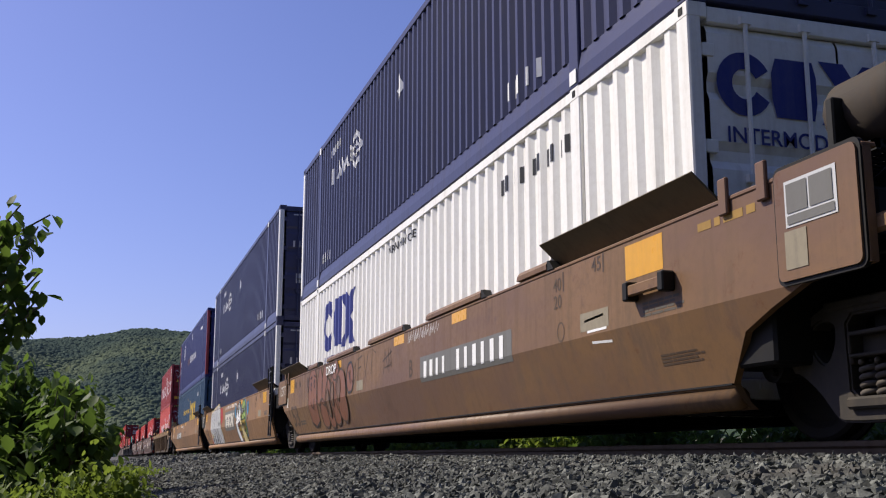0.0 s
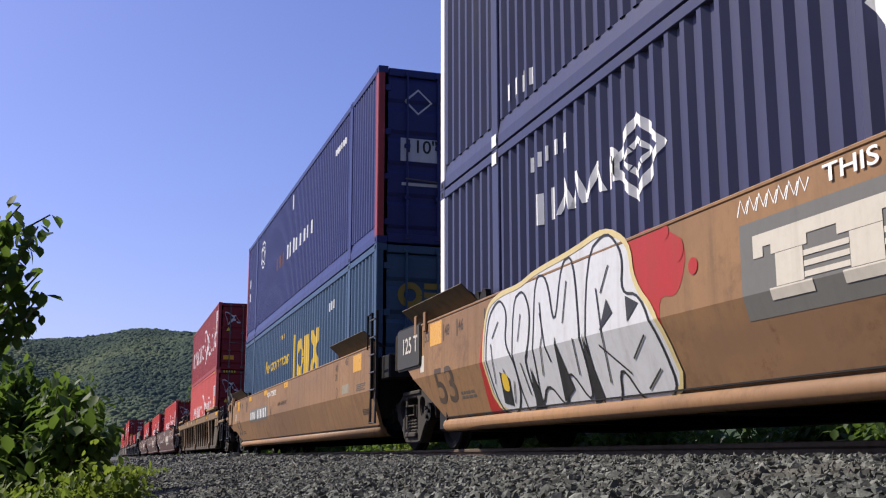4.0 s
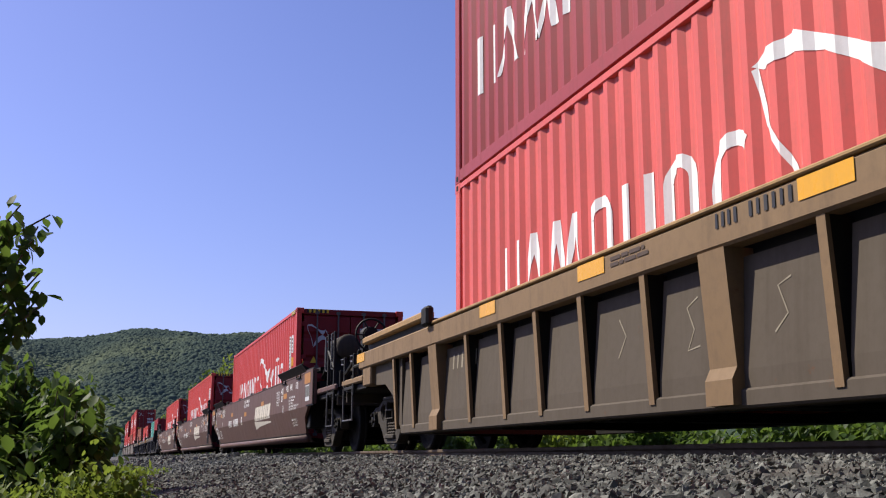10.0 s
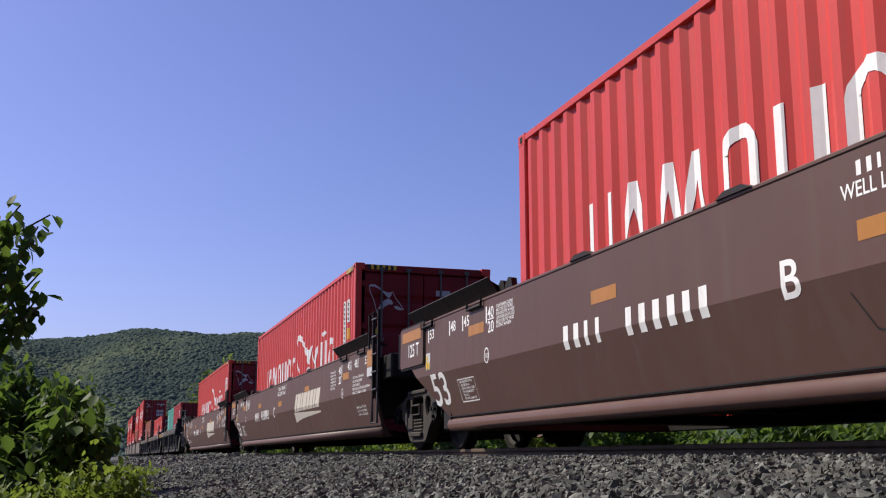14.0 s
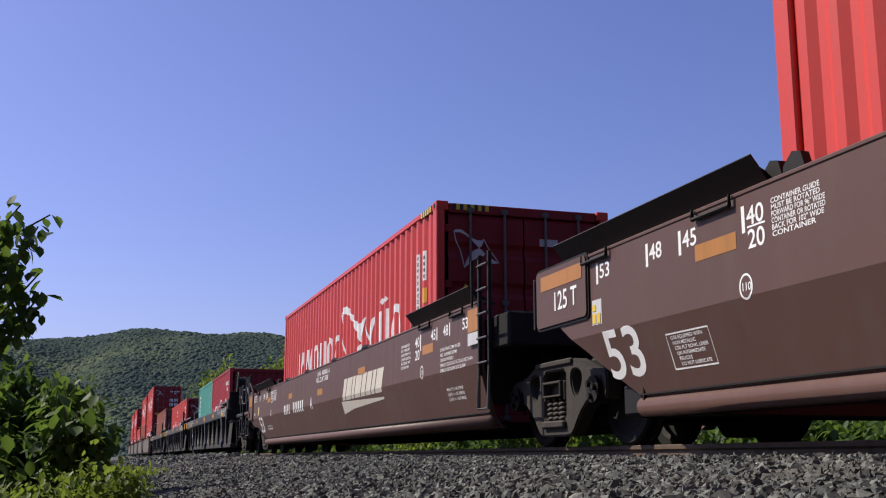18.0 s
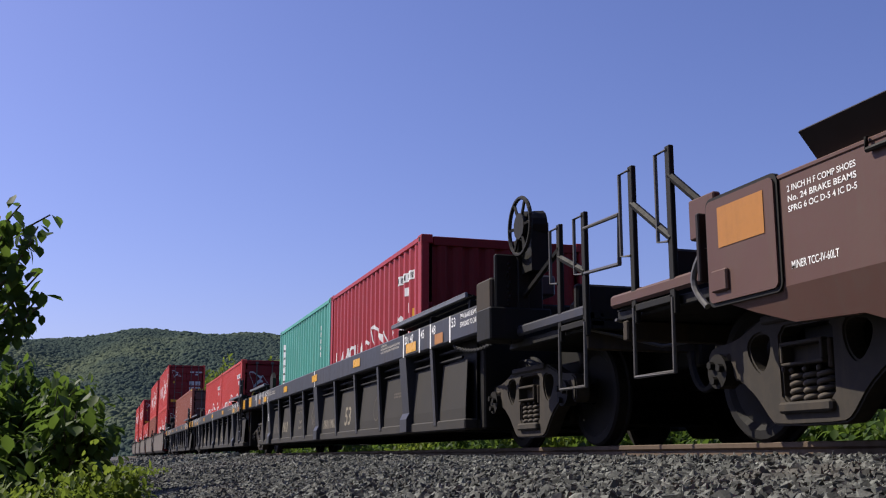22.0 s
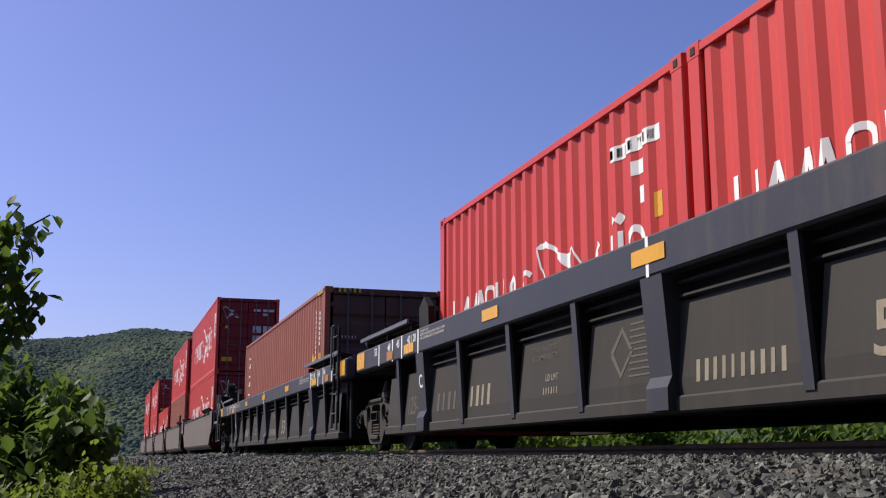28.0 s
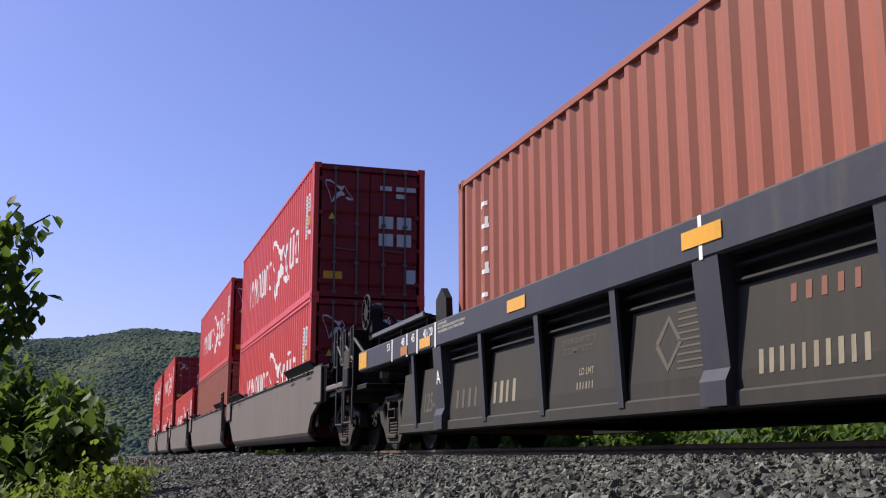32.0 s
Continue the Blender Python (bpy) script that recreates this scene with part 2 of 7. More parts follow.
def shape(points, bm=None):
    """A flat polygon in the x-z plane."""
    bm = bm or bmesh.new()
    f = bm.faces.new([bm.verts.new((x, 0, z)) for x, z in points])
    f.normal_update()
    bmesh.ops.triangulate(bm, faces=[f])
    return bm


def stroke(points, w, bm=None):
    """A flat band of width w along points in the x-z plane."""
    bm = bm or bmesh.new()
    side = []
    for i, p in enumerate(points):
        a, b = Vector(points[max(0, i - 1)]), Vector(points[min(len(points) - 1, i + 1)])
        d = (b - a).normalized() if (b - a).length else Vector((1, 0))
        n = Vector((-d.y, d.x)) * w / 2
        side.append((bm.verts.new((p[0] + n.x, 0, p[1] + n.y)), bm.verts.new((p[0] - n.x, 0, p[1] - n.y))))
    for (a, b), (c, d) in zip(side, side[1:]):
        bm.faces.new((a, c, d, b))
    return bm


def arc(cx, cz, rx, rz, a0, a1, n=12):
    return [(cx + rx * math.cos(radians(a0 + (a1 - a0) * i / n)), cz + rz * math.sin(radians(a0 + (a1 - a0) * i / n))) for i in range(n + 1)]


# ---- containers: local x across, y from the front end back, z up from the underside ----
class Wave:
    """Trapezoid corrugation of a side wall: knots along y with their depth behind the outer plane."""

    def __init__(self, y0, y1, count, depth, outer=0.26, inner=0.26):
        self.knots = []
        p = (y1 - y0) / count
        slope = (1 - outer - inner) / 2
        for i in range(count):
            a = y0 + i * p
            self.knots += [(a, depth), (a + inner * p, depth), (a + (inner + slope) * p, 0.0), (a + (inner + slope + outer) * p, 0.0)]
        self.knots.append((y1, depth))
        self.ys = np.array([k[0] for k in self.knots])
        self.ds = np.array([k[1] for k in self.knots])

    def depth(self, y):
        return float(np.interp(y, self.ys, self.ds))


def wall_mesh(wave, x, sign, z0, z1, thick=0.012):
    """A corrugated wall at outer plane x; sign is -1 for the near side."""
    bm = bmesh.new()
    prev = None
    for y, d in wave.knots:
        xo = x - sign * d
        row = [bm.verts.new((xo, y, z0)), bm.verts.new((xo, y, z1))]
        if prev:
            bm.faces.new((prev[0], row[0], row[1], prev[1]))
        prev = row
    return bm


def wave_decal(bm, wave, u, z, x):
    """Lays a flat drawing over the corrugation: cut at its folds, then pressed onto them, 4 mm proud."""
    for v in bm.verts:
        v.co = (0, u - v.co.x, z + v.co.z)
    lo, hi = min(v.co.y for v in bm.verts), max(v.co.y for v in bm.verts)
    for y, d in wave.knots:
        if lo < y < hi:
            bmesh.ops.bisect_plane(bm, geom=list(bm.verts) + list(bm.edges) + list(bm.faces), plane_co=(0, y, 0), plane_no=(0, 1, 0))
    for v in bm.verts:
        v.co.x = x + wave.depth(v.co.y) - 0.004
    return bm


def container(name, label, length, height, width, mat, waves, depth, posts=0.0, doors=True, decals=None, group="", end_mat=None, stripes=False, edge_mat=None):
    root = thing(name, label, "shipping container", group)
    h, w = height, width / 2
    M_ = mat
    E_ = edge_mat or mat
    rail = 0.11 if posts else 0.078
    spans = [(0.16, length - 0.16)] if not posts else [(0.14, posts - 0.09), (posts + 0.09, length - posts - 0.09), (length - posts + 0.09, length - 0.14)]
    total = sum(b - a for a, b in spans)
    lower = 0.30 if posts else 0.16
    wv = []
    for a, b in spans:
        wave = Wave(a, b, max(3, round(waves * (b - a) / total)), depth)
        wv.append(wave)
        for sgn in (-1, 1):
            part("side_panel", wall_mesh(wave, sgn * (w - 0.012), sgn, lower, h - rail), M_, root)
    roof = bmesh.new()
    n = int(length / 0.3)
    prev = None
    for i in range(n + 1):
        y = 0.08 + (length - 0.16) * i / n
        z = h - 0.03 - (0.02 if i % 2 else 0)
        row = [roof.verts.new((-w + 0.03, y, z)), roof.verts.new((w - 0.03, y, z))]
        if prev:
            roof.faces.new((prev[0], row[0], row[1], prev[1]))
        prev = row
    part("roof_panel", roof, M_, root)
    part("floor_panel", boxes((-w + 0.05, w - 0.05, 0.1, length - 0.1, 0.10, 0.14)), M["black"], root)
    for sgn in (-1, 1):
        o, i_ = sgn * w, sgn * (w - 0.06)
        a, b = min(o, i_), max(o, i_)
        part("top_rail", boxes((a, b, 0.14, length - 0.14, h - rail - 0.005, h - 0.012), bev=0.006), M_, root)
        if posts:
            bm = bmesh.new()
            prism(bm, [(sgn * (w - 0.004), 0.02), (sgn * (w - 0.004), 0.14), (sgn * (w - 0.03), 0.30), (sgn * (w - 0.08), 0.31), (sgn * (w - 0.08), 0.02)], 1, 0.14, length - 0.14)
            part("bottom_rail", bm, M_, root)
        else:
            part("bottom_rail", boxes((a, b, 0.14, length - 0.14, 0.015, 0.165), bev=0.006), M_, root)
        for y0 in (0.0, length - 0.17):
            part("corner_post", boxes((a - (0.05 if sgn > 0 else 0), b + (0.05 if sgn < 0 else 0), y0, y0 + 0.17, 0.1, h - 0.1), bev=0.012), E_, root)
        for y in ((posts, length - posts) if posts else ()):
            part("stacking_post", boxes((a, b, y - 0.10, y + 0.10, 0.1, h - 0.1), bev=0.01), M_, root)
        for y in ([0.0, length - 0.178] + ([posts - 0.089, length - posts - 0.089] if posts else [])):
            for z in (0.0, h - 0.118):
                bm = boxes((a - (0.10 if sgn > 0 else 0.003), b + (0.10 if sgn < 0 else 0.003), y - 0.003, y + 0.181, z, z + 0.121), bev=0.008)
                part("corner_casting", bm, E_ if not posts else M_, root)
                hole = boxes((sgn * (w + 0.005) - 0.003, sgn * (w + 0.005) + 0.003, y + 0.06, y + 0.12, z + 0.03, z + 0.09), bev=0.002)
                part("casting_hole", hole, M["black"], root)
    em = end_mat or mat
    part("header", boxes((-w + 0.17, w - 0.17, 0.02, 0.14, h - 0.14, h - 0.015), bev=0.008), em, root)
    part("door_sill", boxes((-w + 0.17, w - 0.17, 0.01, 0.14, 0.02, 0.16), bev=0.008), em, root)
    if doors:
        for sgn in (-1, 1):
            x0, x1 = (-w + 0.17, -0.01) if sgn < 0 else (0.01, w - 0.17)
            bm = bmesh.new()
            fold = Wave(0.17, h - 0.15, 5, 0.03, 0.6, 0.16)
            prev = None
            for z, dep in fold.knots:
                row = [bm.verts.new((x0, 0.035 + dep, z)), bm.verts.new((x1, 0.035 + dep, z))]
                if prev:
                    bm.faces.new((prev[0], prev[1], row[1], row[0]))
                prev = row
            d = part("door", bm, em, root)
            for fx in (0.28, 0.74):
                x = x0 + (x1 - x0) * fx
                bm = tubes([((x, 0.005, 0.1), (x, 0.005, h - 0.06))], 0.018)
                for zz in (0.12, 0.75, h * 0.55, h - 0.1):
                    box(bm, x - 0.045, x + 0.045, -0.015, 0.05, zz - 0.03, zz + 0.03)
                part("lock_rod", bm, M["rod"] if not posts else em, d)
            part("lock_handle", tubes([((x0 + 0.25 * (x1 - x0), -0.015, 1.05), (x0 + 0.72 * (x1 - x0), -0.015, 1.02))], 0.014), M["rod"], d)
            for zz in (0.35, 0.35 + (h - 0.7) / 3, 0.35 + 2 * (h - 0.7) / 3, h - 0.35):
                xh = x0 if sgn < 0 else x1
                part("hinge", boxes((xh - 0.05, xh + 0.05, 0.02, 0.055, zz - 0.05, zz + 0.05), bev=0.006), em, d)
    else:
        wave = Wave(-w + 0.17, w - 0.17, 9, 0.045)
        bm = wall_mesh(wave, 0.03, -1, 0.16, h - 0.14)
        for v in bm.verts:
            v.co = (v.co.y, v.co.x, v.co.z)
        part("end_panel", bm, em, root)
    wave = Wave(-w + 0.17, w - 0.17, 9, 0.045)
    bm = wall_mesh(wave, 0.03, -1, 0.02, h - 0.02)
    for v in bm.verts:
        v.co = (v.co.y, length - v.co.x, v.co.z)
    part("rear_panel", bm, M_, root)
    if stripes:
        for side in (0, 1):
            r = bmesh.new()
            k = bmesh.new()
            for i in range(10):
                s = 0.02 + i * 0.05
                (box(r if i % 2 else k, -w - 0.004, -w + 0.02, 0.19 + s, 0.19 + s + 0.05, h - 0.10, h - 0.02) if side == 0 else
                 box(r if i % 2 else k, -w + 0.2 + s, -w + 0.25 + s, 0.014, 0.03, h - 0.10, h - 0.02))
            part("warning_stripe", r, M["letter_yellow"], root)
            part("warning_stripe", k, M["letter_dark"], root)
    if decals:
        decals(root, wv, w, h, length)
    return root


# ---- car parts: local x across, y from the front of the well back, z up from the rail top ----
WHEEL_R = 0.48
WHEELS = []


def wheelset(parent, y, spin=True):
    bm = bmesh.new()
    rx = pose(0, 0, 0, 0, 90, 0)
    bmesh.ops.create_cone(bm, cap_ends=True, segments=12, radius1=0.085, radius2=0.085, depth=2.1, matrix=rx)
    for sgn in (-1, 1):
        prof = [(0.0, 0.06), (0.10, 0.06), (0.14, 0.035), (0.36, 0.02), (0.40, 0.05), (WHEEL_R - 0.02, 0.05), (WHEEL_R, 0.03), (WHEEL_R + 0.004, -0.05), (WHEEL_R + 0.03, -0.06), (WHEEL_R + 0.03, -0.085), (0.40, -0.085), (0.36, -0.05), (0.0, -0.06)]
        n = 36
        rings = []
        for r, dx in prof[1:-1]:
            rings.append([bm.verts.new((sgn * (0.76 + dx), r * math.cos(2 * math.pi * i / n), r * math.sin(2 * math.pi * i / n))) for i in range(n)])
        for a, b in zip(rings, rings[1:]):
            for i in range(n):
                bm.faces.new((a[i], a[(i + 1) % n], b[(i + 1) % n], b[i]))
        # bearing cap with three bolts
        bmesh.ops.create_cone(bm, cap_ends=True, segments=16, radius1=0.12, radius2=0.12, depth=0.12, matrix=pose(sgn * 1.08, 0, 0, 0, 90, 0))
        for k in range(3):
            a = 2 * math.pi * k / 3
            bmesh.ops.create_cone(bm, cap_ends=True, segments=6, radius1=0.028, radius2=0.028, depth=0.04, matrix=pose(sgn * 1.155, 0.065 * math.cos(a), 0.065 * math.sin(a), 0, 90, 0))
    ob = part("wheelset", bm, M["wheel"], parent, "steel wheels on an axle with bolted bearing caps")
    ob.matrix_basis = pose(0, y, WHEEL_R)
    if spin:
        WHEELS.append((ob, y))
    return ob


FRAME = {}


def rounded(pts, k=0.25, times=1):
    """A closed outline with its corners cut."""
    for _ in range(times):
        pts = [q for a, b in zip(pts, pts[1:] + pts[:1]) for q in ((a[0] * (1 - k) + b[0] * k, a[1] * (1 - k) + b[1] * k), (a[0] * k + b[0] * (1 - k), a[1] * k + b[1] * (1 - k)))]
    return pts


def frame_mesh(sgn):
    """A cast side frame: a truss with a window for the springs, a pear-shaped hole on either side, and jaws over the bearings."""
    if sgn in FRAME:
        return FRAME[sgn]
    half = [(0.42, 0.80), (0.52, 0.765), (0.78, 0.675), (1.06, 0.655), (1.12, 0.60), (1.11, 0.41), (1.045, 0.39), (1.035, 0.545), (0.825, 0.545), (0.80, 0.41), (0.73, 0.40), (0.56, 0.29), (0.40, 0.12), (0.32, 0.09)]
    outer = rounded(half + [(-a, b) for a, b in half[::-1]], 0.2)
    pear = [(0.385, 0.685), (0.52, 0.695), (0.615, 0.635), (0.59, 0.54), (0.485, 0.43), (0.41, 0.49), (0.365, 0.60)]
    holes = [rounded(pear, 0.25, 2), rounded([(-a, b) for a, b in pear], 0.25, 2), rounded([(-0.26, 0.705), (0.26, 0.705), (0.25, 0.235), (-0.25, 0.235)], 0.1)]
    bm = bmesh.new()
    edges = []
    for ring in [outer] + holes:
        vs = [bm.verts.new((sgn * 1.09, a, b)) for a, b in ring]
        edges += [bm.edges.new((p, q)) for p, q in zip(vs, vs[1:] + vs[:1])]
    bmesh.ops.triangle_fill(bm, edges=edges, use_beauty=True)
    back = bmesh.ops.extrude_face_region(bm, geom=list(bm.faces))
    bmesh.ops.translate(bm, vec=(-sgn * 0.15, 0, 0), verts=[g for g in back["geom"] if isinstance(g, bmesh.types.BMVert)])
    bmesh.ops.recalc_face_normals(bm, faces=bm.faces)
    sharp = [e for e in bm.edges if len(e.link_faces) == 2 and e.calc_face_angle(0) > 1.2 and abs(e.verts[0].co.x - e.verts[1].co.x) < 0.01]
    bmesh.ops.bevel(bm, geom=sharp, offset=0.016, segments=2, affect="EDGES", clamp_overlap=True)
    FRAME[sgn] = mesh_of(bm, "side_frame", M["frame"])
    return FRAME[sgn]


def coil():
    """A thick spring of four turns."""
    if "coil" not in FRAME:
        turns, n = 4.5, 72
        FRAME["coil"] = mesh_of(tubes([[(0.050 * math.cos(2 * math.pi * turns * i / n), 0.050 * math.sin(2 * math.pi * turns * i / n), 0.02 + 0.20 * i / n) for i in range(n + 1)]], 0.0165, 6), "spring", M["spring"], True)
    return FRAME["coil"]


def truck(parent, y, spin=True):
    """A three-piece bogie: two cast side frames with spring nests, bolster, two wheelsets."""
    for sgn in (-1, 1):
        f = new("side_frame", frame_mesh(sgn))
        f.parent = parent
        tagged(f, "dusty cast steel side frame")
        f.matrix_basis = pose(0, y, 0)
        for k in (-0.135, 0.0, 0.135):
            c = new("spring", coil())
            c.parent = f
            c.matrix_basis = pose(sgn * 1.04, k, 0.215)
        a, b = sorted((sgn * 0.90, sgn * 1.13))
        part("spring_seat", boxes((a, b, -0.26, 0.26, 0.165, 0.235), bev=0.015), M["frame"], f)
        part("bolster_end", boxes((a, b, -0.21, 0.21, 0.455, 0.475), (a, b, -0.21, -0.185, 0.475, 0.60), (a, b, 0.185, 0.21, 0.475, 0.60), (a, b, -0.21, 0.21, 0.58, 0.605), (*sorted((sgn * 0.90, sgn * 1.04)), -0.19, 0.19, 0.47, 0.59), bev=0.006), M["frame"], f)
        part("raised_rib", boxes((*sorted((sgn * 1.085, sgn * 1.115)), -0.43, 0.43, 0.745, 0.80), bev=0.012), M["frame"], f)
        for s in (-1, 1):
            part("friction_wedge", boxes((*sorted((sgn * 1.0, sgn * 1.10)), *sorted((s * 0.215, s * 0.25)), 0.42, 0.60), bev=0.01), M["iron"], f)
            part("bearing_adapter", boxes((*sorted((sgn * 0.98, sgn * 1.11)), s * 0.925 - 0.10, s * 0.925 + 0.10, 0.535, 0.60), bev=0.015), M["iron"], f)
    b = part("bolster", boxes((-0.95, 0.95, -0.2, 0.2, 0.46, 0.72), (-0.25, 0.25, -0.25, 0.25, 0.7, 0.85), bev=0.02), M["black"], parent)
    b.matrix_basis = pose(0, y, 0)
    # black blocks added inside the bogie to imitate the shade in its openings
    r = part("truck_shade_block", boxes((-0.62, 0.62, -1.15, 1.15, 0.52, 0.86), (-0.88, 0.88, -0.55, 0.55, 0.22, 0.40), bev=0.03), M["wheel"], parent)
    r.matrix_basis = pose(0, y, 0)
    for s in (-1, 1):
        wheelset(parent, y + s * 0.925, spin)
        bb = part("brake_beam", boxes((-0.8, 0.8, -0.04, 0.04, 0.40, 0.48), bev=0.01), M["black"], parent)
        bb.matrix_basis = pose(0, y + s * 0.36, 0)
        for x in (-0.76, 0.76):
            sh = part("brake_shoe", boxes((x - 0.05, x + 0.05, -0.05, 0.05, 0.30, 0.58), bev=0.02), M["iron"], parent)
            sh.matrix_basis = pose(0, y + s * 0.40, 0)


def ladder(parent, x, y, z0, z1, mat, w=0.42, rungs=5, name="ladder"):
    """A ladder in the plane of the car's side, its stiles along z at y and y + w."""
    bm = boxes((x - 0.02, x + 0.02, y - 0.022, y + 0.022, z0, z1), (x - 0.02, x + 0.02, y + w - 0.022, y + w + 0.022, z0, z1), bev=0.006)
    ob = part(name, bm, mat, parent)
    for i in range(rungs):
        z = z0 + (i + 0.5) * (z1 - z0) / rungs
        part("rung", tubes([((x - 0.03, y, z), (x - 0.03, y + w, z))], 0.012), M["rod"], ob)
    return ob


def hoop(parent, pts, r=0.014, mat=None, name="grab_iron"):
    return part(name, tubes([pts], r, 7), mat or M["black"], parent)


def grating(parent, x0, x1, y0, y1, z, mat, name="walkway"):
    """An open tread of cross bars in a frame."""
    f = part(name, boxes((x0, x1, y0, y0 + 0.04, z - 0.05, z), (x0, x1, y1 - 0.04, y1, z - 0.05, z), (x0, x0 + 0.03, y0, y1, z - 0.06, z), (x1 - 0.03, x1, y0, y1, z - 0.05, z)), mat, parent)
    bm = bmesh.new()
    n = max(3, int((y1 - y0) / 0.07))
    for i in range(n):
        y = y0 + 0.04 + (y1 - y0 - 0.08) * i / n
        box(bm, x0 + 0.03, x1 - 0.03, y, y + 0.025, z - 0.035, z - 0.004)
    for i in range(5):
        x = x0 + (x1 - x0) * (i + 0.5) / 5
        box(bm, x - 0.012, x + 0.012, y0, y1, z - 0.03, z - 0.006)
    part("tread", bm, M["black"], f)
    return f


def brake_wheel(parent, m):
    """A spoked hand wheel, in the plane across the car, with its gear case."""
    bm = bmesh.new()
    n, R = 28, 0.28
    for i in range(n):
        a, b = 2 * math.pi * i / n, 2 * math.pi * (i + 1) / n
        tube(bm, (R * math.cos(a), 0, R * math.sin(a)), (R * math.cos(b), 0, R * math.sin(b)), 0.02, 6)
    for i in range(6):
        a = 2 * math.pi * i / 6
        tube(bm, (0, 0, 0), (R * math.cos(a), 0, R * math.sin(a)), 0.016, 5)
    bmesh.ops.create_cone(bm, cap_ends=True, segments=14, radius1=0.13, radius2=0.13, depth=0.03, matrix=pose(0, 0, 0, 90, 0, 0))
    w = part("brake_wheel", bm, M["black"], parent, "black spoked hand brake wheel")
    w.matrix_basis = m
    g = bmesh.new()
    bmesh.ops.create_cone(g, cap_ends=True, segments=16, radius1=0.17, radius2=0.15, depth=0.18, matrix=pose(0, 0.13, 0.0, 90, 0, 0))
    box(g, -0.14, 0.14, 0.06, 0.24, -0.45, 0.02)
    c = part("brake_gear_case", g, M["black"], parent)
    c.matrix_basis = m


def side_sheet(levels, thick=0.03, sign=-1, steps=1):
    """A plate bent along z: levels of (z, half width, y0, y1). Two skins, joined round."""
    bm = bmesh.new()
    outer, inner = [], []
    for z, hw, y0, y1 in levels:
        outer.append([bm.verts.new((sign * hw, y0 + (y1 - y0) * i / steps, z)) for i in range(steps + 1)])
        inner.append([bm.verts.new((sign * (hw - thick), y0 + (y1 - y0) * i / steps, z)) for i in range(steps + 1)])
    for g in (outer, inner):
        for a, b in zip(g, g[1:]):
            for i in range(steps):
                bm.faces.new((a[i], a[i + 1], b[i + 1], b[i]))
    for a, b in zip(zip(outer, inner), zip(outer[1:], inner[1:])):
        bm.faces.new((a[0][0], b[0][0], b[1][0], a[1][0]))
        bm.faces.new((a[0][-1], b[0][-1], b[1][-1], a[1][-1]))
    for o, i_ in ((outer[0], inner[0]), (outer[-1], inner[-1])):
        for k in range(steps):
            bm.faces.new((o[k], o[k + 1], i_[k + 1], i_[k]))
    return bm


HALF = 1.49          # half width of the smooth cars over their sides


def bulge(z):
    """Half width of a smooth car's side at height z: upright above, drawn in below the bend."""
    return HALF - max(0.0, 0.86 - z) * 0.30


def under(root, y0, y1):
    """Well floor: cross members and the bottom longitudinals."""
    for x in (-1.2, 1.05):
        part("floor_sill", boxes((x, x + 0.15, y0, y1, 0.20, 0.28)), M["black"], root)
    for i in range(7):
        y = y0 + 0.2 + (y1 - y0 - 0.8) * i / 6
        part("cross_member", boxes((-1.2, 1.2, y, y + 0.4, 0.19, 0.27)), M["black"], root)


